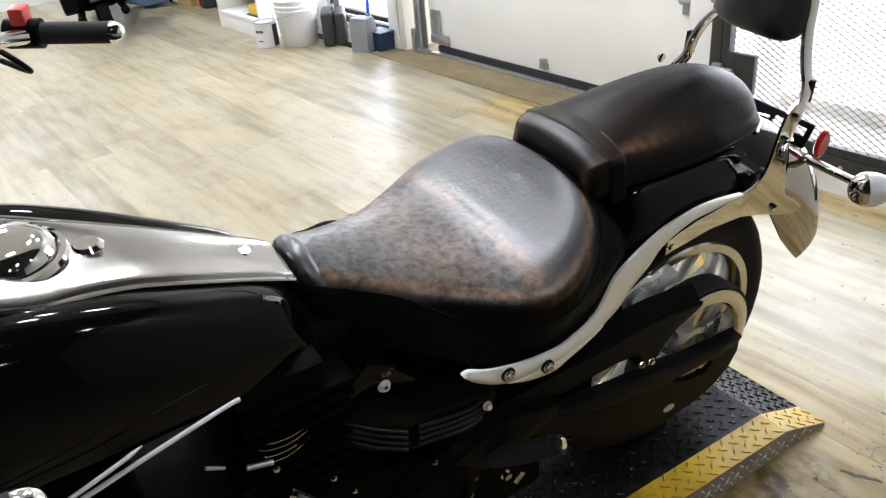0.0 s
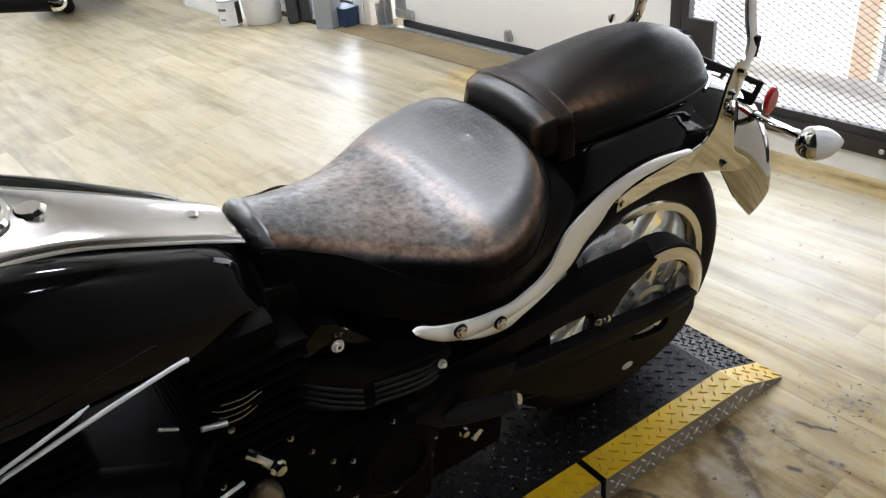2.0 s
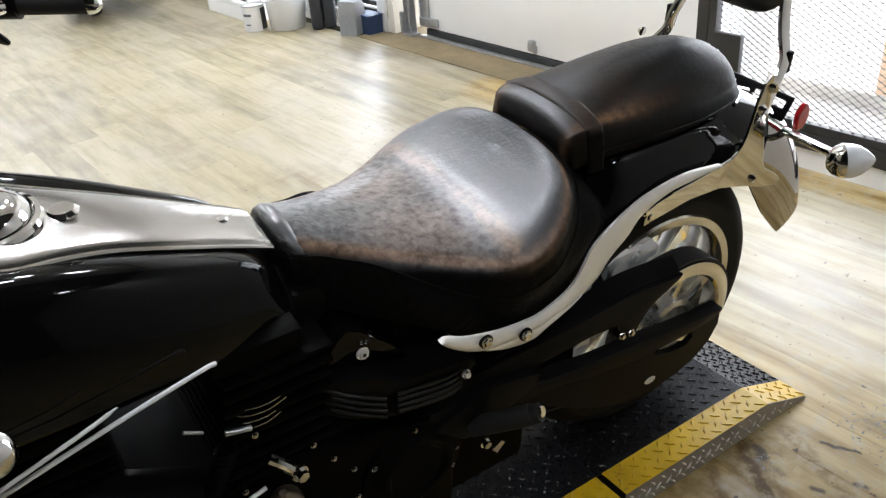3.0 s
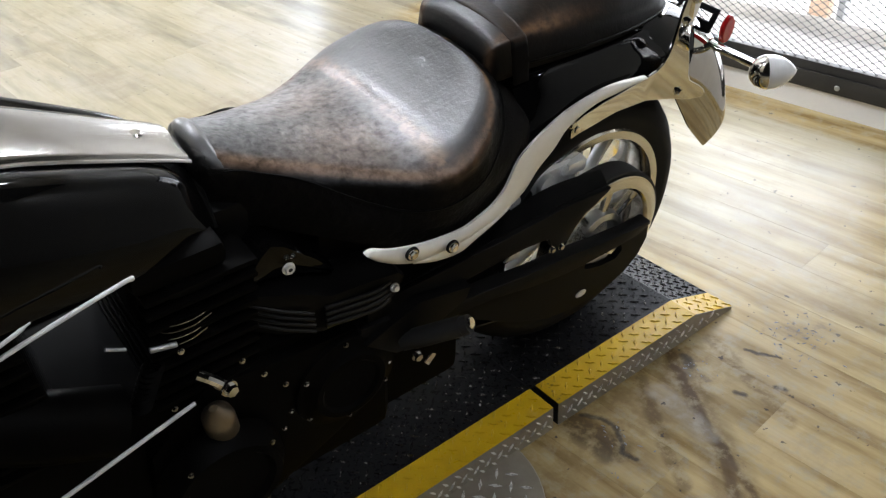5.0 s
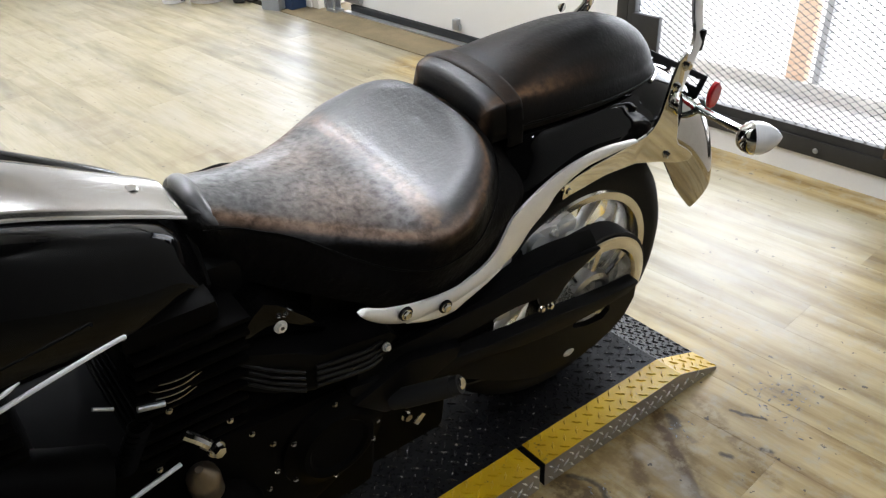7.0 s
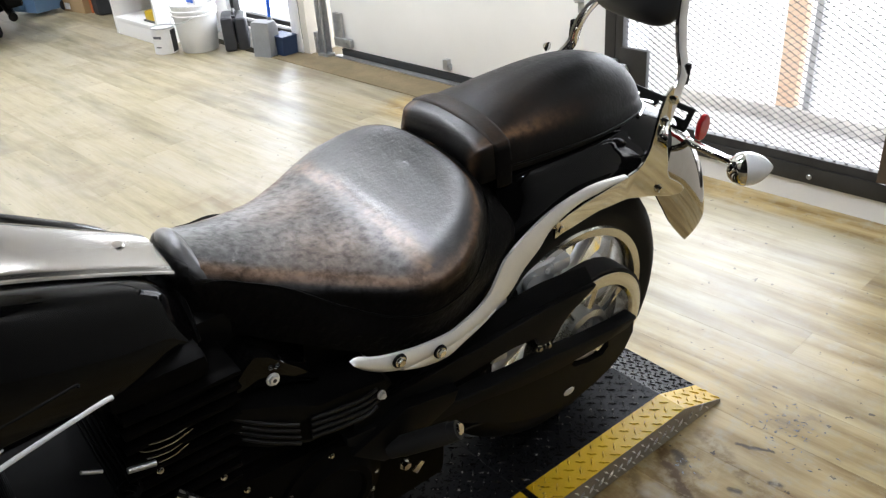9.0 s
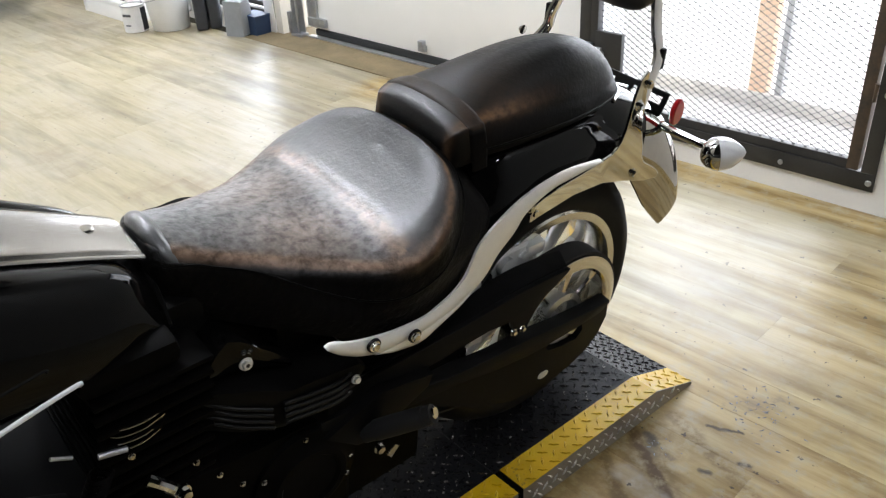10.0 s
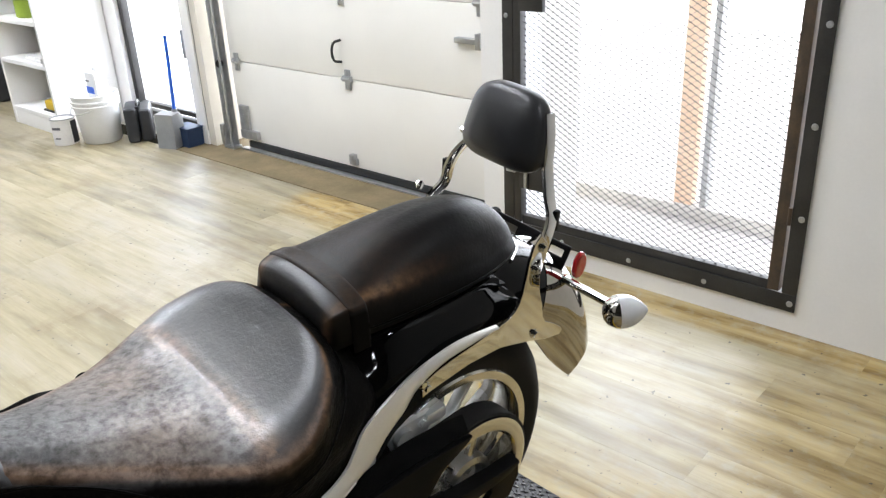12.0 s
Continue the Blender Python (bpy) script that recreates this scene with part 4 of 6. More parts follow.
def seat_wear(p):
    x, y = abs(p.x), p.y
    rx = np.interp(y, [a for a, b in RIM], [b for a, b in RIM])
    ridge = math.exp(-((x - rx + 0.004) / 0.011) ** 2) * (1.0 if y < -0.27 else 0.8)
    crease = math.exp(-((y + 0.262 + 0.05 * x) / 0.016) ** 2) * (0.35 + 0.65 * min(1, x / 0.12)) * (x < 0.19)
    belly = 0.6 * math.exp(-((y + 0.36) / 0.09) ** 2) * math.exp(-((x - 0.07) / 0.08) ** 2)
    return above_rim(p) * (y > -0.566) * min(1.0, ridge + crease * 0.95 + belly) / (1.0 + math.exp((x - rx - 0.003) / 0.0018))


def seat_polish(p):
    """Rubbed smooth by riders inside the rim, dull on the skirt."""
    x, y = abs(p.x), p.y
    rx = np.interp(y, [a for a, b in RIM], [b for a, b in RIM])
    rear = 1.0 - 0.42 / (1 + math.exp(-(y + 0.215 + 0.16 * p.x) / 0.012))
    return above_rim(p) * rear / (1.0 + math.exp((x - rx + 0.004) / 0.007)) * (0.06 + 0.94 / (1 + math.exp((y + 0.134) / 0.004)))


add_wear(seat, seat_wear)
add_wear(seat, seat_polish, "polish")
add_wear(seat, lambda p: 0.12 + 0.88 / (1 + math.exp((p.y + 0.275) / 0.012)), "crackle")
# piping along the seat's seam
seam = [st[6] for _, st in SEAT[1:]]
for sgn in (1, -1):
    part("piping", tube([(sgn * (a + 0.0005), b, c + 0.0005) for a, b, c in seam], 0.0016, 8, 90), "satin_black", seat, "black seam piping")
# rolled front edge of the seat
col = [(0.068, -0.540, 0.738), (0.062, -0.553, 0.758), (0.048, -0.564, 0.776), (0.025, -0.568, 0.789), (0, -0.569, 0.793), (-0.025, -0.568, 0.789), (-0.048, -0.564, 0.776), (-0.062, -0.553, 0.758), (-0.068, -0.540, 0.738)]
add_wear(part("seat_collar", tube(col, lambda t: 0.008 + 0.008 * math.sin(math.pi * t), 16, 40), "leather_smooth", seat, "", 60), lambda p: 1.0, "polish")

# passenger's seat
# each station: y, crown height, crease (x, z) and lower edge (x, z)
PILLION = [
    (-0.096, 0.772, (0.068, 0.770), (0.074, 0.760)),
    (-0.107, 0.800, (0.078, 0.797), (0.084, 0.768)),
    (-0.107, 0.822, (0.089, 0.815), (0.096, 0.770)),
    (-0.099, 0.841, (0.100, 0.828), (0.108, 0.772)),
    (-0.078, 0.850, (0.105, 0.834), (0.114, 0.775)),
    (-0.048, 0.856, (0.106, 0.834), (0.117, 0.780)),
    (-0.01, 0.867, (0.107, 0.830), (0.119, 0.779)),
    (0.07, 0.884, (0.105, 0.822), (0.119, 0.776)),
    (0.16, 0.892, (0.101, 0.812), (0.114, 0.772)),
    (0.24, 0.884, (0.092, 0.804), (0.104, 0.771)),
    (0.31, 0.858, (0.073, 0.796), (0.085, 0.770)),
    (0.352, 0.822, (0.050, 0.788), (0.060, 0.769)),
    (0.374, 0.790, (0.027, 0.778), (0.033, 0.767)),
    (0.382, 0.768, (0.010, 0.768), (0.014, 0.764)),
]


def pillion_half(zc, crease, low):
    """Half a section: a domed top, a firm crease, and an upright side."""
    cx, cz = crease
    lx, lz = low
    return [(0, zc), (cx * 0.40, zc - (zc - cz) * 0.10), (cx * 0.72, zc - (zc - cz) * 0.38), (cx * 0.93, cz + (zc - cz) * 0.20), (cx, cz), (cx + (lx - cx) * 0.55, cz - (cz - lz) * 0.30), (lx, cz - (cz - lz) * 0.72), (lx - 0.003, lz)]


PIL = [(y, pillion_half(zc, cr, lo)) for y, zc, cr, lo in PILLION]
pil = part("passenger_seat", grid_mesh(body_shell(PIL, 34, 110)), "leather_smooth", bike, "worn black-brown leather passenger seat", 60)


def crease_x(y):
    return np.interp(y, [p[0] for p in PILLION[3:]], [p[2][0] for p in PILLION[3:]])


def pil_top(p, soft=0.004):
    """1 on the domed top, 0 on the upright side."""
    return 1.0 / (1.0 + math.exp((abs(p.x) - crease_x(p.y) + 0.002) / soft))


def pil_wear(p):
    edge = math.exp(-((abs(p.x) - crease_x(p.y) + 0.008) / 0.010) ** 2)
    front = math.exp(-((p.y + 0.02) / 0.11) ** 2)
    return min(1.0, (0.85 * edge * front + 0.07 * math.exp(-((p.y - 0.0) / 0.08) ** 2)) * pil_top(p, 0.003))


add_wear(pil, pil_wear)
add_wear(pil, lambda p: (0.10 + 0.26 / (1 + math.exp((p.y + 0.075) / 0.004))) * pil_top(p, 0.006) + 0.01, "polish")
seam = [(p[6][0] + 0.001, y, p[6][1]) for y, p in PIL[5:-2]]
for sgn in (1, -1):
    part("piping", tube([(sgn * a, b, c) for a, b, c in seam], 0.0018, 8, 60), "satin_black", pil, "black seam piping")
rim = [(p[7][0] + 0.005, y + 0.003, p[7][1] - 0.002) for y, p in PIL[10:]]
path = rim + [(-a, b, c) for a, b, c in rim[::-1]]
part("seat_pan_edge", tube(path, 0.0038, 8, 60), "satin_chrome", pil, "bright metal seat-pan edge")
# gloss black fender shoulder flaring from the passenger's seat down to the rail
BASE = []
for y, x1, z1, x2, z2 in ((-0.075, 0.108, 0.760, 0.166, 0.672), (-0.02, 0.114, 0.772, 0.163, 0.690), (0.07, 0.115, 0.770, 0.155, 0.700), (0.16, 0.110, 0.766, 0.147, 0.704), (0.24, 0.101, 0.764, 0.138, 0.700), (0.31, 0.083, 0.762, 0.128, 0.695), (0.355, 0.060, 0.760, 0.118, 0.690), (0.40, 0.030, 0.752, 0.108, 0.680)):
    dx, dz = x2 - x1, z2 - z1
    BASE.append((y, [(0, z1 + 0.008), (x1 * 0.6, z1 + 0.006), (x1, z1), (x1 + dx * 0.42, z1 + dz * 0.26), (x1 + dx * 0.80, z1 + dz * 0.60), (x2, z2), (x2 - 0.002, z2 - 0.03)]))
part("seat_base", grid_mesh(body_shell(BASE, 30, 60)), "gloss_black", bike, "gloss black painted fender shoulder", 60)
# grab strap over the passenger's seat
st = []
for y, lift in ((-0.0765, 0.0), (-0.075, 0.0028), (-0.070, 0.0034), (-0.050, 0.0034), (-0.045, 0.0028), (-0.0435, 0.0)):
    a, b = PIL[4], PIL[5]
    f = (y - a[0]) / (b[0] - a[0])
    sec = [(p[0] + (q[0] - p[0]) * f, p[1] + (q[1] - p[1]) * f) for p, q in zip(a[1], b[1])][:7] + [(0.119, 0.775), (0.120, 0.765)]
    half = spline([(x, y, z) for x, z in sec], 30)
    cen = Vector((0, y, 0.77))
    half = [q + (q - cen).normalized() * lift for q in half]
    half[0].x = 0
    st.append([Vector((-q.x, q.y, q.z)) for q in half[:0:-1]] + half)
sp = part("grab_strap", grid_mesh(st), "leather_smooth", pil, "flat brown-black leather strap", 60)
add_wear(sp, lambda p: 0.12 if p.z > 0.834 else 0.0)
add_wear(sp, lambda p: 0.10 if p.z > 0.828 else 0.0, "polish")

# rear fender: crown line and side edge, station by station
FEN = [((-0.14, 0.66), (-0.10, 0.55)), ((-0.06, 0.745), (-0.03, 0.62)), ((0.03, 0.775), (0.05, 0.655)), ((0.16, 0.790), (0.15, 0.66)),
       ((0.30, 0.785), (0.28, 0.645)), ((0.42, 0.745), (0.340, 0.612)), ((0.505, 0.69), (0.372, 0.570)), ((0.568, 0.615), (0.410, 0.520)),
       ((0.604, 0.540), (0.450, 0.477)), ((0.615, 0.490), (0.484, 0.444))]


def fender_rows(stations, along, lift=0.0):
    crown = spline([(0, *c) for c, e in stations], along)
    edge = spline([(0, *e) for c, e in stations], along)
    rows = []
    for c, e in zip(crown, edge):
        half = []
        for k in range(16):
            th = math.pi / 2 * k / 15
            f = (1 - math.cos(th)) ** 1.15
            x = (0.137 + lift) * math.sin(th) ** 0.72
            half.append(Vector((x, c.y + (e.y - c.y) * f, c.z + (e.z - c.z) * f + lift * (1 - f))))
        rows.append([Vector((-q.x, q.y, q.z)) for q in half[:0:-1]] + half)
    return rows


def thicken(bm, d):
    bmesh.ops.recalc_face_normals(bm, faces=bm.faces)
    bmesh.ops.solidify(bm, geom=bm.faces[:], thickness=d)
    return bm


part("rear_fender", thicken(grid_mesh(fender_rows(FEN[:7], 50)), 0.004), "gloss_black", bike, "gloss black rear fender", 50)
part("fender_tip", thicken(grid_mesh(fender_rows(FEN[5:], 36, 0.001)), 0.004), "dark_chrome", bike, "dark polished metal fender tip", 50)


def strip(upper, lower, n, bulge, inward, m=7):
    """A bowed metal strip between two edge curves."""
    a, b = spline(upper, n), spline(lower, n)
    front, back = [], []
    for p, q in zip(a, b):
        row = []
        for k in range(m):
            t = k / (m - 1)
            r = p.lerp(q, t)
            row.append(r + Vector((bulge * (1 - (2 * t - 1) ** 2), 0, 0)))
        front.append(row)
        back.append([Vector((r.x - inward, r.y, r.z)) for r in (row[0], row[-1])])
    rings = [f + bk[::-1] for f, bk in zip(front, back)]
    return loft(rings)


# long bright rail along the seat and fender
# (upper edge, lower edge of the bright band), and below it the flat wedge that carries the bolts
RAIL = [((0.232, -0.436, 0.668), (0.232, -0.434, 0.663)), ((0.234, -0.424, 0.671), (0.235, -0.419, 0.648)), ((0.235, -0.395, 0.657), (0.235, -0.387, 0.626)),
        ((0.231, -0.353, 0.640), (0.230, -0.344, 0.604)), ((0.225, -0.308, 0.625), (0.225, -0.305, 0.596)), ((0.220, -0.252, 0.616), (0.219, -0.247, 0.590)),
        ((0.214, -0.217, 0.617), (0.212, -0.207, 0.589)), ((0.207, -0.181, 0.622), (0.205, -0.166, 0.589)), ((0.200, -0.151, 0.634), (0.195, -0.132, 0.590)),
        ((0.194, -0.131, 0.654), (0.185, -0.090, 0.600)), ((0.189, -0.113, 0.674), (0.178, -0.057, 0.626)), ((0.180, -0.073, 0.690), (0.171, -0.016, 0.648)),
        ((0.167, 0.000, 0.708), (0.167, 0.016, 0.676)), ((0.165, 0.068, 0.721), (0.165, 0.076, 0.698)), ((0.163, 0.127, 0.722), (0.163, 0.139, 0.702)),
        ((0.161, 0.205, 0.711), (0.161, 0.207, 0.706))]
WEDGE = [(0.229, -0.350, 0.602), (0.224, -0.305, 0.580), (0.220, -0.254, 0.569), (0.215, -0.219, 0.574), (0.206, -0.172, 0.581), (0.196, -0.134, 0.587)]
for sgn in (1, -1):
    run = RAIL if sgn > 0 else RAIL[5:]
    bm = strip([a for a, b in run], [b for a, b in run], 90, 0.005, 0.005, 9)
    if sgn < 0:
        bm.transform(Matrix.Diagonal((-1, 1, 1, 1)))
    rail = part("seat_rail", bm, "rail_alloy", bike, "bright metal rail sweeping under the seat", 50)
    if sgn > 0:
        low = [Vector(b) for a, b in RAIL]
        bm = strip([low[k] - Vector((0.001, 0, -0.002)) for k in (3, 4, 5, 6, 7, 8)], [Vector(q) - Vector((0.001, 0, 0)) for q in WEDGE], 40, 0.003, 0.008)
        part("rail_wedge", bm, "rail_alloy", rail, "flat metal wedge under the rail", 50)
for sgn in (1, -1):
    s = sgn
    out = [(0.033, 0.668), (0.061, 0.680), (0.095, 0.687), (0.152, 0.695), (0.204, 0.702), (0.239, 0.709), (0.254, 0.719), (0.263, 0.732), (0.269, 0.750), (0.273, 0.774), (0.277, 0.811), (0.286, 0.842),
           (0.302, 0.857), (0.321, 0.835), (0.316, 0.800), (0.311, 0.769), (0.315, 0.740), (0.330, 0.699), (0.336, 0.672), (0.346, 0.657), (0.378, 0.637), (0.396, 0.623), (0.404, 0.612), (0.397, 0.604), (0.358, 0.611),
           (0.292, 0.634), (0.222, 0.654), (0.144, 0.657), (0.086, 0.650), (0.051, 0.645), (0.035, 0.641)]
    if s < 0:
        out = [(y, min(z, 0.775)) for y, z in out if z < 0.80]
    part("fender_bracket", plate(out, s * 0.153, s * 0.159, 0.0015), "chrome", bike, "polished fender strut and backrest bracket", 12)
    part("rail_bolt", hexbolt((s * 0.2430, -0.361, 0.637), (s, 0, 0), 0.0068, 0.005), "chrome", bike)
    part("rail_bolt", hexbolt((s * 0.2355, -0.280, 0.605), (s, 0, 0), 0.0068, 0.005), "chrome", bike)
    # flat black discs stand in for the shaded recesses round the bolts
    for wx, wy, wz in ((0.2390, -0.361, 0.637), (0.2315, -0.280, 0.605)):
        part("bolt_recess", disc("x", (s * wx, wy, wz), 0.0115, s * 0.0034, 0.0, 24), "satin_black", bike)
    for by, bz in ((0.031, 0.674), (0.042, 0.660), (0.315, 0.643), (0.308, 0.829), (0.294, 0.790)):
        part("bracket_bolt", hexbolt((s * 0.160, by, bz), (s, 0, 0), 0.007, 0.006), "chrome", bike)
    # backrest bar
    if s > 0:
        pts = [(0.150, 0.305, 0.765), (0.150, 0.318, 0.815), (0.142, 0.345, 0.865), (0.122, 0.355, 0.905), (0.108, 0.360, 0.95), (0.100, 0.366, 1.00), (0.088, 0.372, 1.04)]
    else:
        pts = [(-0.150, 0.305, 0.765), (-0.146, 0.325, 0.80), (-0.134, 0.350, 0.835), (-0.128, 0.355, 0.870), (-0.112, 0.358, 0.905), (-0.085, 0.362, 0.938), (-0.050, 0.366, 0.965)]
    rings = []
    path = spline(pts, 40)
    for i, q in enumerate(path):
        d = (path[min(i + 1, 39)] - path[max(i - 1, 0)]).normalized()
        a = d.cross(Vector((1, 0, 0))).normalized()
        b = d.cross(a).normalized()
        rings.append([q + a * 0.0135 * u + b * 0.004 * v for u, v in ((-1, -0.7), (-0.85, -1), (0.85, -1), (1, -0.7), (1, 0.7), (0.85, 1), (-0.85, 1), (-1, 0.7))])
    part("backrest_bar", loft(rings), "chrome", bike, "flat chrome backrest bar")
    part("bar_clamp", box(*sorted((s * 0.146, s * 0.134)), 0.352, 0.364, 0.84, 0.880, 0.002), "satin_black", bike)

# backrest pad, a rounded trapezoid
rings = []
for k in range(11):
    t = k / 10
    d = (0.0, 0.35, 0.7, 0.92, 1.0, 1.0, 1.0, 0.99, 0.95, 0.86, 0.70)[k]
    y = 0.362 - 0.062 * (1 - t) + 0.0
    ring = []
    for j in range(40):
        a = 2 * math.pi * j / 40
        cx, sx = math.cos(a), math.sin(a)
        ex = abs(cx) ** 0.55 * (1 if cx > 0 else -1)
        ez = abs(sx) ** 0.55 * (1 if sx > 0 else -1)
        wd = 0.090 * (1 - 0.14 * ez)
        sc = 0.55 + 0.45 * d if k < 5 else d
        ring.append((0.012 + wd * ex * sc, y + 0.012 * ez + 0.022, 1.000 + 0.070 * ez * sc))
    rings.append(ring)
pad = part("backrest_pad", loft(rings), "vinyl", bike, "rounded black vinyl backrest pad", 60)
part("pad_plate", box(-0.05, 0.05, 0.376, 0.382, 0.94, 1.05, 0.003), "chrome", bike)
bm = tube([(-0.10, 0.355, 0.955), (0.10, 0.355, 0.955)], 0.006, 10)
part("backrest_stay", bm, "chrome", bike)

# rear wheel
wheel = new("rear_wheel")
wheel.parent = bike
prof = [(0.0, 0.327), (0.035, 0.321), (0.062, 0.307), (0.083, 0.287), (0.097, 0.266), (0.099, 0.250), (0.090, 0.232), (0.07, 0.228), (-0.07, 0.228), (-0.090, 0.232), (-0.099, 0.250), (-0.097, 0.266), (-0.083, 0.287), (-0.062, 0.307), (-0.035, 0.321)]
part("tyre", revolve(prof, "x", AX, 72), "tyre", wheel, "wide black rear tyre")
prof = [(0.090, 0.232), (0.094, 0.228), (0.093, 0.211), (0.086, 0.206), (0.070, 0.200), (0.03, 0.192), (-0.03, 0.192), (-0.070, 0.200), (-0.086, 0.206), (-0.093, 0.211), (-0.094, 0.228), (-0.090, 0.232), (-0.07, 0.234), (0.07, 0.234)]
part("rim", revolve(prof, "x", AX, 72), "satin_chrome", wheel, "polished rim lip")
prof = [(0.075, 0.001), (0.075, 0.045), (0.06, 0.055), (-0.06, 0.055), (-0.075, 0.045), (-0.075, 0.001)]
part("hub", revolve(prof, "x", AX, 36), "silver_paint", wheel)
for k in range(12):
    a = radians(13 + 30 * k)
    d, e = Vector((0, math.cos(a), math.sin(a))), Vector((0, -math.sin(a), math.cos(a)))
    rings = []
    for i in range(9):
        t = i / 8
        w = 0.0115 - 0.004 * math.sin(math.pi * t) + 0.004 * t ** 4
        q = Vector(AX) + d * (0.045 + 0.152 * t) + Vector((0.028 - 0.022 * t, 0, 0))
        rings.append([q + e * w * u + Vector((0.013 * v, 0, 0)) for u, v in ((-1, -0.5), (-0.6, -1), (0.6, -1), (1, -0.5), (1, 0.4), (0.45, 1), (-0.45, 1), (-1, 0.4))])
    part("spoke", loft(rings), "silver_paint", wheel)
part("brake_disc", disc("x", (-0.105, AX[1], AX[2]), 0.145, 0.006, 0.001, 48), "silver_paint", wheel)
# belt pulley on the left
C = (0.0, 0.19, 0.325)
prof = [(0.112, 0.155), (0.150, 0.155), (0.152, 0.150), (0.152, 0.128), (0.146, 0.122), (0.112, 0.122)]
part("belt_pulley", revolve(prof, "x", C, 64), "satin_chrome", wheel, "bright belt pulley ring")
for k in range(8):
    a = 2 * math.pi * k / 8 + 0.62
    d, e = Vector((0, math.cos(a), math.sin(a))), Vector((0, -math.sin(a), math.cos(a)))
    rings = []
    for i in range(7):
        t = i / 6
        w = 0.011 - 0.005 * math.sin(math.pi * t) + 0.004 * t ** 3
        q = Vector(C) + d * (0.050 + 0.076 * t) + Vector((0.126, 0, 0))
        rings.append([q + e * w * u + Vector((0.009 * v, 0, 0)) for u, v in ((-1, -0.6), (-0.5, -1), (0.5, -1), (1, -0.6), (1, 0.5), (0.4, 1), (-0.4, 1), (-1, 0.5))])
    part("pulley_spoke", loft(rings), "satin_chrome", wheel)
prof = [(0.112, 0.040), (0.140, 0.044), (0.144, 0.050), (0.140, 0.062), (0.126, 0.066), (0.112, 0.062)]
part("pulley_collar", revolve(prof, "x", C, 40), "cast_alloy", wheel, "cast alloy pulley collar")
part("pulley_hub", disc("x", (0.09, C[1], C[2]), 0.05, 0.030, 0.006, 32), "silver_paint", wheel)
part("axle_nut", hexbolt((0.158, C[1] + 0.0, C[2]), (1, 0, 0), 0.018, 0.016), "chrome", wheel)

# belt, guards and swing arm
arc = [(C[1] + 0.163 * math.cos(a), C[2] + 0.163 * math.sin(a)) for a in [radians(d) for d in range(-80, 101, 12)]]
loop = arc + [(-0.38, 0.44), (-0.38, 0.335)]
rings = []
for y, z in loop + loop[:1]:
    rings.append([(0.098, y, z), (0.146, y, z), (0.146, y + (C[1] - y) * 0.035, z + (C[2] - z) * 0.035), (0.098, y + (C[1] - y) * 0.035, z + (C[2] - z) * 0.035)])
part("drive_belt", loft(rings, caps=False), "rubber", bike, "wide black drive belt")
# upper guard: a face plate and a deep top
top = [(-0.40, 0.490), (-0.241, 0.488), (-0.118, 0.491), (0.022, 0.497), (0.092, 0.495), (0.159, 0.490)]
low = [(0.150, 0.482), (0.121, 0.468), (0.097, 0.456), (0.073, 0.434), (0.059, 0.411), (0.030, 0.404), (0.014, 0.412), (0.004, 0.436), (-0.054, 0.443), (-0.176, 0.440), (-0.40, 0.440)]
# black plate added behind the gap under the guard, so it stays dark
part("inner_guard", plate([(-0.40, 0.345), (-0.40, 0.455), (0.00, 0.455), (0.055, 0.420), (0.06, 0.370), (-0.05, 0.330)], 0.088, 0.095, 0.001), "guard_black", bike, "black backing plate added to darken the belt-guard gap")
guard = part("belt_guard", plate(top + low, 0.158, 0.170, 0.003), "guard_black", bike, "black upper belt guard")
rings = []
for (y, z), (yb, zb) in zip([(q.y, q.z) for q in spline([(0, *q) for q in top], 40)], [(q.y, q.z) for q in spline([(0, *q) for q in ((-0.40, 0.43), (-0.20, 0.440), (-0.132, 0.462), (-0.07, 0.487), (-0.012, 0.503), (0.056, 0.507), (0.134, 0.499), (0.185, 0.490))], 40)]):
    rings.append([(0.1575, y, z), (0.136, (y + yb) / 2, (z + zb) / 2 + 0.002), (0.114, yb, zb), (0.114, yb, zb - 0.006), (0.136, (y + yb) / 2, (z + zb) / 2 - 0.004), (0.1575, y, z - 0.006)])
part("guard_top", loft(rings), "guard_black", guard)
lg = [(-0.42, 0.46), (-0.317, 0.445), (-0.187, 0.402), (-0.123, 0.394), (-0.045, 0.382), (0.061, 0.374), (0.144, 0.361), (0.239, 0.351), (0.296, 0.350), (0.298, 0.342), (0.272, 0.328), (0.211, 0.324), (0.110, 0.324), (0.05, 0.328), (-0.041, 0.343), (-0.126, 0.364), (-0.32, 0.392), (-0.42, 0.41)]
part("swing_arm", plate(lg, 0.148, 0.180, 0.004), "guard_black", bike, "black swing arm")
part("swing_arm", plate([(-0.45, 0.46), (0.2, 0.37), (0.28, 0.33), (0.2, 0.29), (-0.45, 0.40)], -0.16, -0.13, 0.006), "satin_black", bike)
# lower guard with its long slot, cut as a keyhole
outer = [(-0.30, 0.392), (-0.126, 0.358), (-0.03, 0.338), (0.06, 0.322), (0.13, 0.3185), (0.205, 0.318), (0.262, 0.320), (0.314, 0.316), (0.318, 0.285), (0.300, 0.245), (0.264, 0.213), (0.215, 0.193), (0.165, 0.186), (0.110, 0.186), (0.040, 0.198), (-0.04, 0.236), (-0.20, 0.340)]
slot = [(0.205, 0.312), (0.140, 0.310), (0.128, 0.302), (0.128, 0.292), (0.139, 0.284), (0.181, 0.273), (0.223, 0.270), (0.240, 0.286), (0.236, 0.302), (0.224, 0.311)]
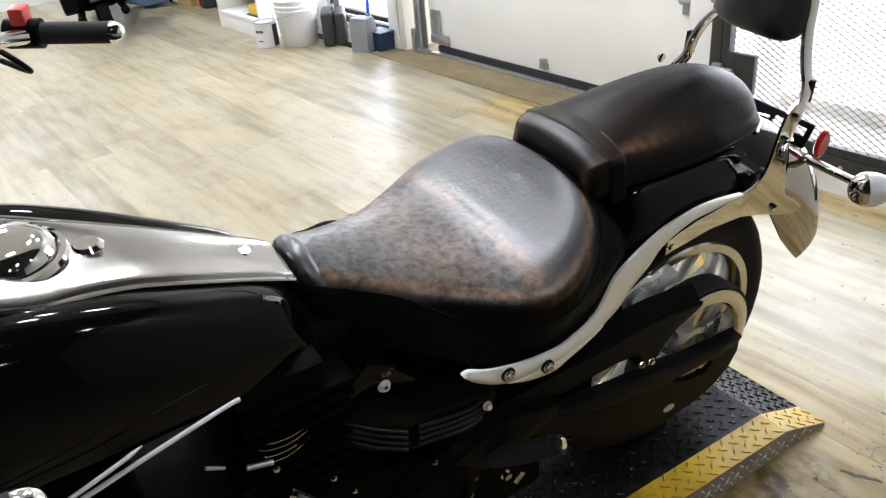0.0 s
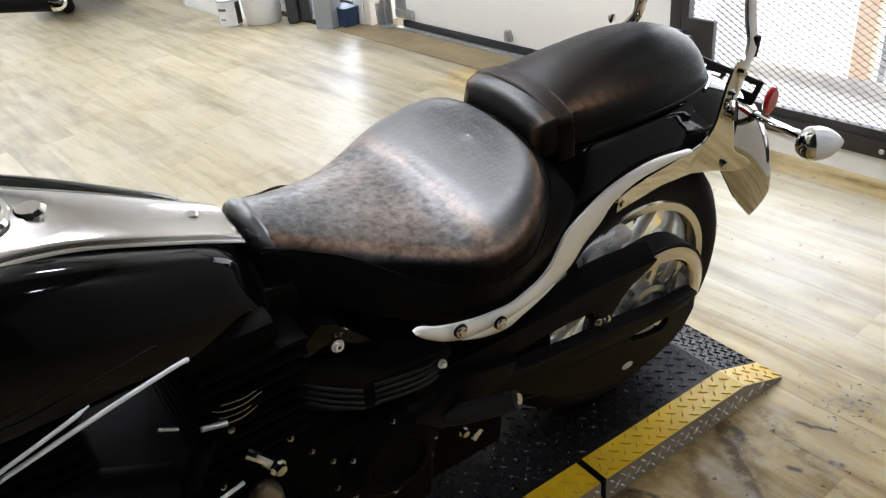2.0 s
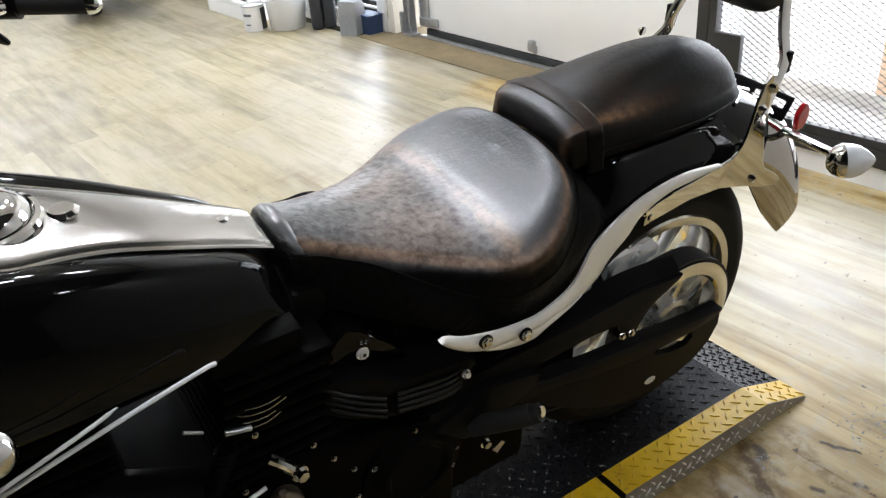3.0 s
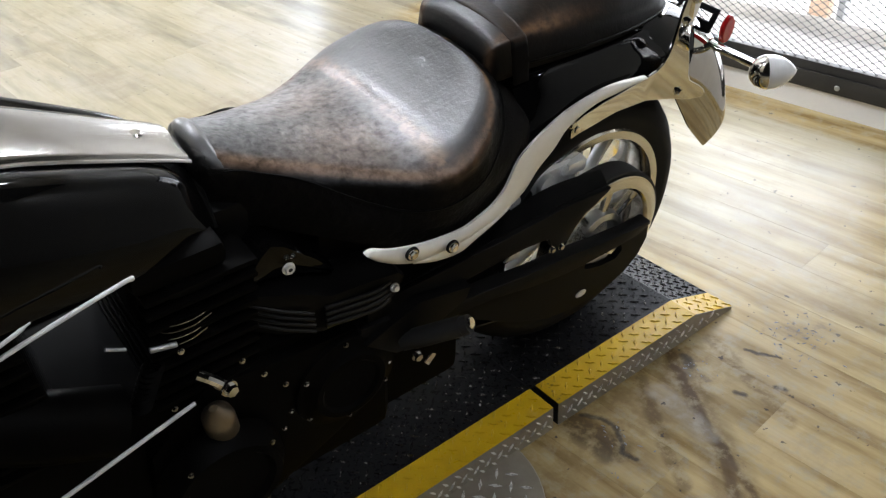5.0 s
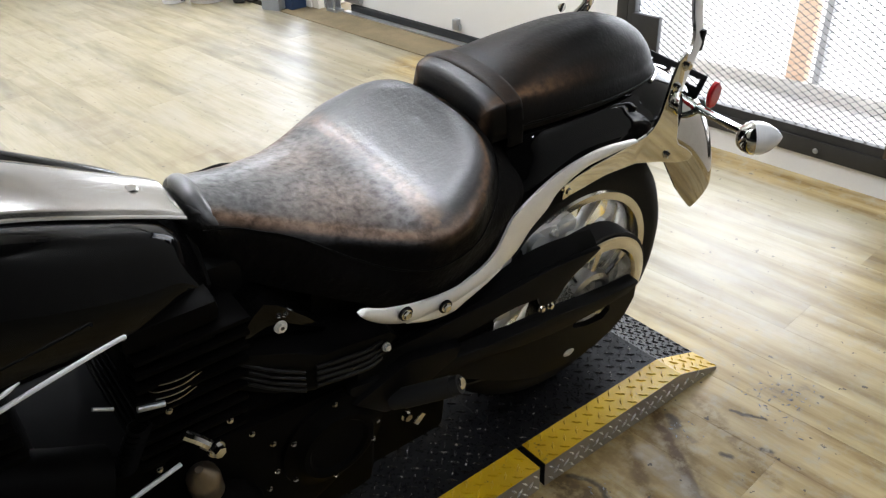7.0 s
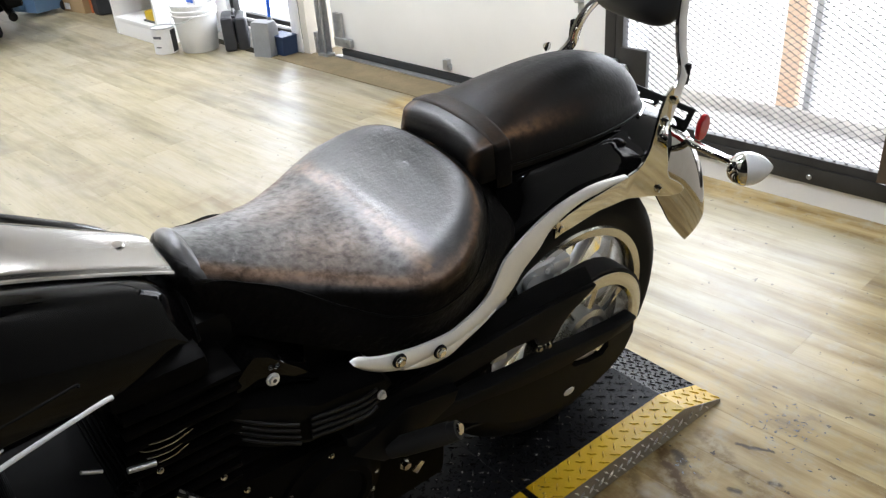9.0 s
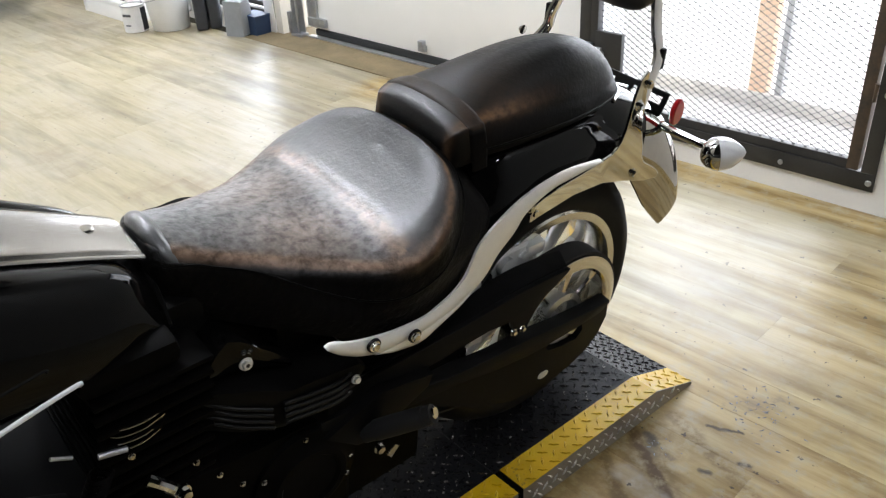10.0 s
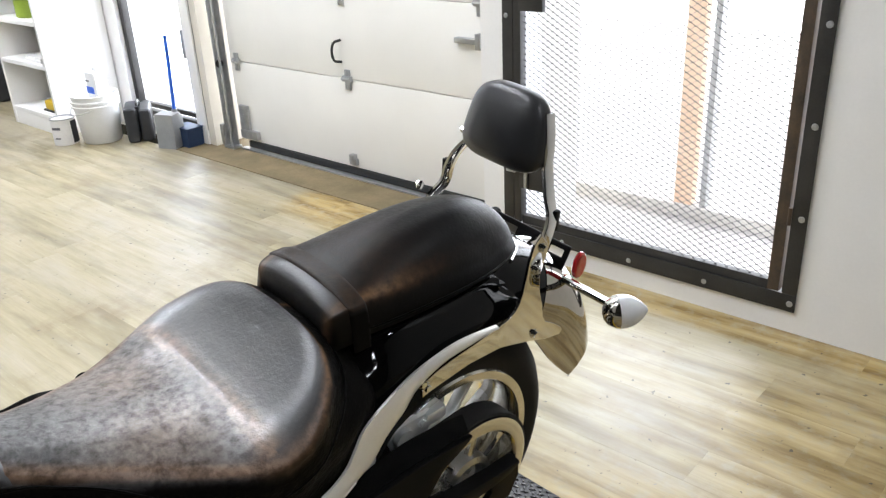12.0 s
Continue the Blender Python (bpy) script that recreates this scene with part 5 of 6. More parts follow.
key = outer[:6] + slot + [(0.2052, 0.312), (0.2052, 0.318)] + outer[6:]
part("lower_guard", plate(key, 0.150, 0.164, 0.0), "guard_black", bike, "black lower belt guard with a long slot")
part("guard_lip", tube([(0.158, y, z) for y, z in outer[7:14]], 0.0028, 8, 40), "cast_alloy", bike, "worn bright lower lip")
part("guard_bracket", plate([(-0.092, 0.414), (-0.052, 0.440), (-0.054, 0.408)], 0.150, 0.154, 0.0008), "silver_paint", bike, "bright metal bracket")
part("slot_plate", plate([(0.142, 0.290), (0.150, 0.304), (0.212, 0.306), (0.222, 0.290), (0.20, 0.280)], 0.1526, 0.155, 0.0005), "silver_paint", bike, "bright metal adjuster plate")
bm = disc("x", (0, 0, 0), 0.009, 0.003, 0.001, 20)
for v in bm.verts:
    v.co.y *= 1.7
bm.transform(Matrix.Translation((0.1645, 0.128, 0.222)))
part("guard_stud", bm, "silver_paint", bike, "bright oval stud")
for by, bz in ((0.018, 0.402), (0.042, 0.398)):
    part("guard_bolt", hexbolt((0.166, by, bz), (1, 0, 0), 0.006, 0.006), "chrome", bike)

# caliper and linkage glimpsed above the guard
bm = box(0.035, 0.10, 0.020, 0.120, 0.478, 0.535, 0.014, segs=3)
box(0.03, 0.085, 0.045, 0.105, 0.525, 0.560, 0.012, bm=bm, segs=3)
box(0.06, 0.108, 0.100, 0.150, 0.500, 0.530, 0.009, bm=bm)
tube([(0.10, 0.045, 0.508), (0.113, 0.045, 0.508)], 0.020, 20, bm=bm)
hexbolt((0.102, 0.092, 0.515), (1, 0, 0), 0.008, 0.007, bm=bm)
part("brake_caliper", bm, "silver_paint", bike, "cast alloy caliper bracket")
bm = box(0.03, 0.095, -0.065, 0.0, 0.478, 0.520, 0.012, segs=3)
tube([(0.095, -0.035, 0.50), (0.108, -0.035, 0.50)], 0.015, 16, bm=bm)
tube([(0.06, 0.0, 0.50), (0.075, 0.015, 0.52), (0.075, 0.05, 0.545)], 0.014, 10, 8, bm=bm)
part("caliper_arm", bm, "silver_paint", bike)
part("frame_spine", box(-0.09, 0.09, -0.72, -0.40, 0.50, 0.72, 0.02), "satin_black", bike)
part("frame_tail", box(-0.12, 0.12, -0.45, -0.08, 0.42, 0.64, 0.02), "satin_black", bike)

# tank
TANK = [
    (-1.32, [(0, 0.90), (0.05, 0.895), (0.08, 0.875), (0.095, 0.84), (0.09, 0.79), (0.07, 0.76)]),
    (-1.24, [(0, 0.945), (0.06, 0.938), (0.115, 0.905), (0.150, 0.845), (0.145, 0.775), (0.10, 0.735)]),
    (-1.08, [(0, 0.938), (0.08, 0.944), (0.155, 0.930), (0.192, 0.840), (0.190, 0.755), (0.13, 0.705)]),
    (-0.93, [(0, 0.908), (0.085, 0.916), (0.152, 0.914), (0.195, 0.820), (0.192, 0.745), (0.14, 0.700)]),
    (-0.82, [(0, 0.872), (0.078, 0.882), (0.136, 0.880), (0.178, 0.795), (0.178, 0.735), (0.13, 0.695)]),
    (-0.70, [(0, 0.822), (0.062, 0.832), (0.112, 0.828), (0.148, 0.757), (0.150, 0.712), (0.11, 0.69)]),
    (-0.63, [(0, 0.790), (0.052, 0.798), (0.096, 0.792), (0.124, 0.740), (0.128, 0.705), (0.10, 0.69)]),
    (-0.597, [(0, 0.764), (0.04, 0.766), (0.074, 0.752), (0.104, 0.722), (0.111, 0.703), (0.09, 0.69)]),
    (-0.592, [(0, 0.74), (0.03, 0.74), (0.05, 0.735), (0.06, 0.73), (0.06, 0.72), (0.05, 0.71)]),
]
part("fuel_tank", grid_mesh(body_shell(TANK, 22, 80)), "gloss_black", bike, "gloss black fuel tank", 50)
# chrome console along the tank
CON = [(-1.10, 0.118, 0.990), (-1.0, 0.112, 0.958), (-0.95, 0.110, 0.939), (-0.90, 0.106, 0.921), (-0.85, 0.091, 0.906), (-0.80, 0.079, 0.889), (-0.75, 0.072, 0.869), (-0.70, 0.066, 0.847), (-0.66, 0.0605, 0.829), (-0.62, 0.057, 0.811), (-0.592, 0.053, 0.797)]
rows = []
for yy, w, z in spline(CON, 60):
    row = []
    for k in range(21):
        u = -1 + k / 10
        row.append(Vector((w * u, yy, z - 0.007 * abs(u) ** 2.5 - (0.006 if abs(u) == 1 else 0))))
    rows.append(row)
con = part("tank_console", thicken(grid_mesh(rows), 0.003), "console_chrome", bike, "polished chrome tank console", 40)
for s in (1, -1):
    part("console_edge", tube([(s * w, a, c - 0.011) for a, w, c in CON], 0.0034, 8, 60), "chrome", bike)
prof = [(0.0, 0.001), (0.024, 0.001), (0.024, 0.030), (0.019, 0.046), (0.009, 0.054), (0.0, 0.056)]
part("fuel_cap", revolve(prof, "z", (0, -0.912, 0.918), 40, False), "chrome", bike, "domed chrome fuel cap")
part("cap_ring", revolve([(0.0, 0.058), (0.0, 0.068), (0.006, 0.066), (0.008, 0.060)], "z", (0, -0.912, 0.913), 40), "chrome", bike)
bm = disc("z", (0, -0.826, 0.894), 0.020, 0.012, 0.005, 24)
part("console_lock", bm, "chrome", bike)
bm = disc("z", (0, -0.640, 0.8165), 0.010, 0.006, 0.002, 20)
part("console_screw", bm, "chrome", bike)
bm = tube([(-0.022, -0.592, 0.742), (0.05, -0.594, 0.738), (0.10, -0.60, 0.70)], 0.012, 10, 12)
part("tank_mount", bm, "satin_black", bike)

# engine and covers, all black
part("crankcase", box(-0.16, 0.15, -1.05, -0.34, 0.13, 0.50, 0.04, segs=3), "engine_black", bike, "black engine crankcase")
for y, lean in ((-0.66, 0.12), (-0.93, -0.10)):
    for k in range(9):
        z = 0.48 + 0.024 * k
        bm = box(-0.12, 0.165, y - 0.085 + lean * (z - 0.5), y + 0.075 + lean * (z - 0.5), z, z + 0.008, 0.003)
        part("cooling_fin", bm, "engine_black", bike)
    part("cylinder", box(-0.09, 0.14, y - 0.07, y + 0.05, 0.44, 0.70, 0.02), "engine_black", bike)
    part("rocker_cover", box(-0.10, 0.16, y - 0.075, y + 0.06, 0.685, 0.725, 0.018), "engine_black", bike)
part("rocker_box", plate([(-0.690, 0.694), (-0.612, 0.664), (-0.609, 0.634), (-0.688, 0.658)], 0.10, 0.152, 0.006), "guard_black", bike, "black rocker box")
# glints along the black fins, put in as thin bright metal tubes
for k in range(4):
    z = 0.628 - 0.0112 * k
    part("fin_edge", tube([(0.148, -0.716 - 0.003 * k, z + 0.001), (0.164, -0.700 - 0.003 * k, z), (0.166, -0.668 - 0.004 * k, z - 0.003), (0.160, -0.637 - 0.005 * k, z - 0.001)], 0.0017, 8, 16), "dark_chrome", bike, "thin bright strip set on a cooling fin as its glint")
part("gearbox", box(-0.14, 0.13, -0.37, -0.165, 0.15, 0.46, 0.03, segs=3), "engine_black", bike, "black gearbox housing")
# far-side silencers, added to stop low light reaching the deck under the bike
for z0, y1 in ((0.24, 0.50), (0.37, 0.46)):
    part("silencer", tube([(-0.20, -0.85, z0 - 0.02), (-0.23, -0.3, z0), (-0.25, y1, z0 + 0.05)], 0.060, 24, 16), "satin_chrome", bike, "dark metal silencer, added to block low light")
# side cover under the seat: a leaf-shaped cap over a ribbed housing
out = [(-0.575, 0.640), (-0.556, 0.664), (-0.538, 0.678), (-0.516, 0.666), (-0.470, 0.620), (-0.440, 0.584), (-0.446, 0.576), (-0.481, 0.596), (-0.536, 0.618), (-0.572, 0.624)]
part("side_cover", plate(out, 0.09, 0.152, 0.008), "gloss_black", bike, "gloss black leaf-shaped side cover")
out = [(-0.600, 0.612), (-0.516, 0.602), (-0.472, 0.580), (-0.419, 0.574), (-0.353, 0.563), (-0.340, 0.548), (-0.362, 0.516), (-0.430, 0.508), (-0.491, 0.512), (-0.545, 0.520), (-0.600, 0.540)]
bm = plate(out, 0.08, 0.196, 0.012)
for v in bm.verts:
    if v.co.y < -0.50 and v.co.x > 0.12:
        v.co.x -= (-0.50 - v.co.y) * 0.45
part("cover_housing", bm, "satin_black", bike, "black ribbed side housing")
for k in range(4):
    z = 0.563 - 0.0125 * k
    part("cover_rib", tube([(0.196, -0.487, z), (0.201, -0.45, z - 0.003), (0.201, -0.40, z - 0.010), (0.195, -0.372, z - 0.010)], 0.0036, 8, 16), "rib_black", bike)
    part("cover_rib", tube([(0.153, -0.588, z + 0.030), (0.176, -0.55, z + 0.014), (0.195, -0.505, z - 0.002)], 0.0030, 8, 12), "rib_black", bike)
cb = part("cover_bolt", hexbolt((0.153, -0.517, 0.626), (1, 0, 0.15), 0.0078, 0.006), "silver_paint", bike)
part("socket", disc("x", (0.1588, -0.517, 0.627), 0.0032, 0.0012, 0.0003, 14), "black_seal", cb)
part("cover_bolt", hexbolt((0.203, -0.368, 0.544), (1, 0, 0.2), 0.0058, 0.006), "silver_paint", bike)
for by, bz in ((-0.508, 0.645), (-0.518, 0.648)):
    part("cover_clip", hexbolt((0.150, by, bz), (0.5, 0, 1), 0.004, 0.004), "chrome", bike)
# round covers
prof = [(0.0, 0.001), (0.022, 0.001), (0.024, 0.050), (0.030, 0.056), (0.030, 0.066), (0.018, 0.078), (0.014, 0.094), (0.0, 0.098)]
part("clutch_cover", revolve(prof, "x", (0.165, -0.452, 0.358), 48, False), "engine_black", bike, "round black clutch cover")
for k in range(6):
    a = 2 * math.pi * k / 6 + 0.5
    part("cover_bolt", hexbolt((0.181, -0.452 + 0.087 * math.cos(a), 0.358 + 0.087 * math.sin(a)), (1, 0, 0), 0.0038, 0.003), "dark_chrome", bike)
prof = [(0.0, 0.001), (0.030, 0.001), (0.032, 0.066), (0.042, 0.074), (0.042, 0.086), (0.020, 0.100), (0.0, 0.104)]
part("alternator_cover", revolve(prof, "x", (0.185, -0.690, 0.315), 48, False), "engine_black", bike, "round black alternator cover")
for k in range(4):
    a = 2 * math.pi * k / 4 + 0.6
    part("cover_bolt", hexbolt((0.222, -0.690 + 0.092 * math.cos(a), 0.315 + 0.092 * math.sin(a)), (1, 0, 0), 0.0038, 0.003), "dark_chrome", bike)
part("primary_cover", plate([(-0.80, 0.20), (-0.78, 0.40), (-0.68, 0.49), (-0.55, 0.47), (-0.40, 0.46), (-0.345, 0.38), (-0.36, 0.28), (-0.47, 0.22), (-0.6, 0.16)], 0.10, 0.172, 0.02), "engine_black", bike)
for by, bz in ((-0.620, 0.520), (-0.591, 0.471), (-0.560, 0.426), (-0.574, 0.326), (-0.558, 0.358), (-0.439, 0.387), (-0.369, 0.352), (-0.502, 0.355), (-0.728, 0.491), (-0.699, 0.592)):
    part("cover_bolt", hexbolt((0.180, by, bz), (1, 0, 0), 0.0038, 0.003), "dark_chrome", bike)
bm = tube([(0.20, -0.682, 0.478), (0.19, -0.674, 0.43), (0.18, -0.668, 0.37)], lambda t: 0.006 + 0.019 * min(1, t * 3.5), 16, 12)
part("oil_pipe", bm, "pipe", bike, "dull bronze pipe")
bm = tube([(0.19, -0.690, 0.548), (0.20, -0.672, 0.532), (0.205, -0.656, 0.510)], 0.009, 10, 8)
join(bm, hexbolt((0.21, -0.656, 0.514), (1, 0.2, 0), 0.010, 0.010))
part("shift_joint", bm, "chrome", bike)
part("shift_rod", tube([(0.205, -0.705, 0.512), (0.245, -0.98, 0.485)], 0.0032, 10), "plastic_white", bike, "thin pale shift rod")
part("frame_tube", tube([(0.195, -0.735, 0.752), (0.200, -0.747, 0.759), (0.222, -0.882, 0.747), (0.235, -1.15, 0.685)], lambda t: 0.001 + 0.002 * min(1, t * 5), 10, 20), "plastic_white", bike, "thin bright cable under the tank")
part("frame_tube", tube([(0.228, -0.852, 0.781), (0.232, -0.90, 0.766), (0.240, -1.1, 0.705)], lambda t: 0.001 + 0.0016 * min(1, t * 5), 10, 16), "plastic_white", bike)
bm = tube([(0.17, -0.735, 0.608), (0.172, -0.70, 0.600)], 0.0042, 10)
part("hose_clip", bm, "galvanised", bike)
bm = tube([(0.18, -0.787, 0.652), (0.18, -0.764, 0.638)], 0.0026, 10)
part("hose_clip", bm, "galvanised", bike)
for k in range(8):
    part("hose_ring", revolve([(0, 0.013), (0.004, 0.017), (0.008, 0.013)], "z", (0.170, -0.768 + 0.0042 * k, 0.512 + 0.0085 * k), 16), "engine_black", bike)
part("downpipe_cover", tube([(0.10, -1.02, 0.60), (0.15, -0.9, 0.55), (0.16, -0.8, 0.50)], 0.05, 14, 10), "engine_black", bike)
# foot peg and stand
bm = tube([(0.19, -0.345, 0.395), (0.235, -0.305, 0.43), (0.272, -0.270, 0.462)], 0.016, 14, 8)
pg = part("foot_peg", bm, "rubber", bike, "black rubber foot peg")
part("peg_end", disc("x", (0, 0, 0), 0.0105, 0.005, 0.002, 20), "chrome", pg)
pe = bpy.data.objects["peg_end"]
pe.data.transform(Matrix.Translation((0.272, -0.270, 0.464)) @ Vector((0.6, 0.45, 0.4)).to_track_quat("X", "Z").to_matrix().to_4x4())
for k in range(5):
    f = 0.25 + 0.14 * k
    q = Vector((0.19, -0.345, 0.395)).lerp(Vector((0.272, -0.270, 0.462)), f)
    part("peg_rib", tube([q - Vector((0.006, 0.006, 0.005)), q + Vector((0.006, 0.006, 0.005))], 0.018, 14), "rubber", pg)
part("peg_bracket", plate([(-0.42, 0.43), (-0.31, 0.47), (-0.20, 0.445), (-0.21, 0.42), (-0.33, 0.37), (-0.36, 0.375)], 0.16, 0.192, 0.006), "satin_black", bike)
part("peg_tag", plate([(-0.335, 0.378), (-0.318, 0.392), (-0.310, 0.384), (-0.326, 0.366)], 0.235, 0.238, 0.0008), "satin_chrome", bike)
part("bracket_bolt", hexbolt((0.225, -0.342, 0.390), (1, 0, 0), 0.008, 0.008), "chrome", bike)
part("side_stand", tube([(0.16, -0.72, 0.20), (0.22, -0.68, 0.10), (0.262, -0.64, -0.028)], 0.011, 10, 10), "satin_black", bike)

# handlebar, turned to the right
bm = tube([(-0.445, -0.645, 0.990), (-0.50, -0.76, 0.992), (-0.40, -0.90, 1.02), (-0.16, -1.06, 1.06), (0.02, -1.10, 1.06), (0.20, -1.11, 1.055), (0.40, -1.08, 1.03), (0.475, -1.03, 1.022), (0.478, -0.945, 1.018)], 0.0125, 12, 50)
bar_ = part("handlebar", bm, "chrome", bike, "chrome handlebar")
part("riser", tube([(0.0, -1.10, 1.06), (0.0, -1.14, 0.98), (0.0, -1.17, 0.92)], 0.03, 14, 6), "chrome", bike)


def grip(a, b, label, switch):
    a, b = Vector(a), Vector(b)
    d = (b - a).normalized()
    g = part("grip", tube([a, a.lerp(b, 0.5), b], 0.0175, 16, 10), "rubber", bar_, label)
    part("grip_end", tube([b, b + d * 0.010, b + d * 0.016, b + d * 0.022], lambda t: 0.0175 * math.sqrt(max(0.02, 1 - t * t * 0.98)), 16, 10), "chrome", bar_, "chrome bar end")
    if switch:
        bm = tube([a - d * 0.055, a - d * 0.002], 0.024, 14)
        part("switch_housing", bm, "satin_black", bar_, "black switch housing")
        c = a - d * 0.028
        bm = box(-0.016, 0.016, -0.012, 0.012, 0.0, 0.030, 0.004)
        bm.transform(Matrix.Translation(c + Vector((0, 0, 0.014))) @ d.to_track_quat("Y", "Z").to_matrix().to_4x4())
        part("kill_switch", bm, "red_switch", bar_, "red kill switch")
        bm = tube([c + Vector((-0.03, -0.05, -0.02)), c + Vector((0.005, -0.02, -0.045)), c + Vector((-0.01, -0.01, -0.065)), c + Vector((-0.08, -0.04, -0.065))], 0.005, 8, 16)
        part("throttle_cable", bm, "satin_black", bar_)


grip((-0.498, -0.752, 0.993), (-0.446, -0.660, 0.992), "black rubber right-hand grip", True)
grip((0.479, -1.07, 1.024), (0.478, -0.955, 1.018), "black rubber left-hand grip", False)

# rear lamps and number-plate bracket
for s in (1, -1):
    bm = tube([(s * 0.06, 0.470, 0.672), (s * 0.13, 0.468, 0.674), (s * 0.20, 0.460, 0.679), (s * 0.222, 0.458, 0.681)], 0.0085, 12, 14)
    part("indicator_stalk", bm, "chrome", bike, "chrome indicator stalk")
    turn = Matrix.Translation((s * 0.250, 0.450, 0.682)) @ pose(0, 0, 0, 8, 0, -42 * s)
    bm = revolve([(-0.034, 0.001), (-0.032, 0.013), (-0.024, 0.024), (-0.012, 0.031), (-0.004, 0.033)], "y", (0, 0, 0), 28, False)
    bm.transform(turn)
    ind = part("indicator", bm, "chrome", bike, "chrome bullet indicator")
    bm = revolve([(-0.004, 0.0325), (0.012, 0.032), (0.026, 0.027), (0.040, 0.017), (0.049, 0.007), (0.052, 0.001)], "y", (0, 0, 0), 28, False)
    bm.transform(turn)
    part("lens", bm, "clear_lens", ind, "clear pointed lens")
bm = disc("x", (0, 0, 0), 0.0205, 0.012, 0.003, 24)
for v in bm.verts:
    v.co.z *= 1.45
bm.transform(Matrix.Translation((0.105, 0.498, 0.700)) @ pose(0, 0, 0, 0, 0, 5))
part("reflector", bm, "red_lens", bike, "oval red side reflector")
bm = box(-0.118, 0.092, 0.478, 0.482, 0.690, 0.709, 0.001)
box(-0.118, 0.092, 0.478, 0.482, 0.724, 0.734, 0.001, bm=bm)
for x0, x1 in ((-0.118, -0.085), (-0.045, 0.005), (0.030, 0.045), (0.080, 0.092)):
    box(x0, x1, 0.4784, 0.4816, 0.7085, 0.7245, bm=bm)
tube([(-0.118, 0.474, 0.715), (-0.118, 0.488, 0.715)], 0.021, 20, bm=bm)
for v in bm.verts:
    v.co.y += (v.co.z - 0.71) * 0.5
part("plate_bracket", bm, "satin_black", bike, "slotted black number-plate bracket")
bm = box(-0.06, 0.06, 0.415, 0.462, 0.690, 0.716, 0.010, segs=3)
part("tail_lamp", bm, "chrome", bike, "chrome tail-lamp housing")
part("tail_mount", tube([(0.0, 0.37, 0.738), (0.0, 0.42, 0.728), (0, 0.47, 0.712)], 0.015, 12, 8), "chrome", bike)
part("indicator_bar", tube([(-0.10, 0.470, 0.672), (0.10, 0.470, 0.672)], 0.013, 12), "chrome", bike)

# front fork, wheel, headlamp and fender
FA = Vector((0.0, -1.62, 0.327))
for s in (1, -1):
    part("fork_leg", tube([(s * 0.105, -1.19, 0.96), (s * 0.105, -1.38, 0.66), (s * 0.105, -1.62, 0.327)], lambda t: 0.024 if t < 0.45 else 0.031, 16, 14), "chrome", bike, "chrome fork leg")
part("steering_head", tube([(0, -1.13, 0.97), (0, -1.22, 0.80), (0, -1.25, 0.72)], 0.042, 16, 6), "gloss_black", bike)
part("fork_yoke", box(-0.135, 0.135, -1.225, -1.145, 0.93, 0.955, 0.008), "chrome", bike)
part("front_downtube", tube([(0, -1.20, 0.80), (0, -1.13, 0.50), (0, -1.05, 0.18)], 0.024, 12, 8), "gloss_black", bike)
fw = new("front_wheel")
fw.parent = bike
prof = [(0.0, 0.327), (0.035, 0.322), (0.056, 0.306), (0.064, 0.284), (0.060, 0.258), (0.052, 0.244), (-0.052, 0.244), (-0.060, 0.258), (-0.064, 0.284), (-0.056, 0.306), (-0.035, 0.322)]
part("tyre", revolve(prof, "x", FA, 64), "tyre", fw, "black front tyre")
prof = [(0.052, 0.246), (0.054, 0.238), (0.050, 0.216), (0.02, 0.208), (-0.02, 0.208), (-0.050, 0.216), (-0.054, 0.238), (-0.052, 0.246)]
part("rim", revolve(prof, "x", FA, 64), "satin_chrome", fw)
part("hub", disc("x", FA - Vector((0.06, 0, 0)), 0.042, 0.12, 0.008, 32), "silver_paint", fw)
for k in range(16):
    a = radians(11 + 22.5 * k)
    d = Vector((0, math.cos(a), math.sin(a)))
    part("spoke", tube([FA + d * 0.04, FA + d * 0.21], 0.009, 8), "silver_paint", fw)
part("brake_disc", disc("x", FA + Vector((0.070, 0, 0)), 0.145, 0.005, 0.001, 48), "satin_chrome", fw)
rows = []
for k in range(28):
    a = radians(8 + 150 * k / 27)
    c = Vector((0, math.cos(a), math.sin(a)))
    rows.append([FA + c * (0.352 - 0.035 * abs(u) ** 2.5 - (0.03 if abs(u) > 0.99 else 0)) + Vector((0.082 * u, 0, 0)) for u in [-1 + j / 6 for j in range(13)]])
part("front_fender", thicken(grid_mesh(rows), 0.003), "gloss_black", bike, "gloss black front fender", 50)
lamp_prof = [(0.0, 0.001), (0.0, 0.070), (0.012, 0.086), (0.030, 0.088), (0.085, 0.070), (0.125, 0.040), (0.140, 0.001)]
hl = part("headlamp", revolve(lamp_prof, "y", (0, -1.40, 0.86), 40, False), "chrome", bike, "round chrome headlamp")
part("lens", disc("y", (0, -1.408, 0.86), 0.074, 0.010, 0.003, 36), "clear_lens", hl, "clear headlamp lens")
part("lamp_bracket", tube([(0, -1.27, 0.85), (0, -1.21, 0.87)], 0.02, 12), "chrome", bike)

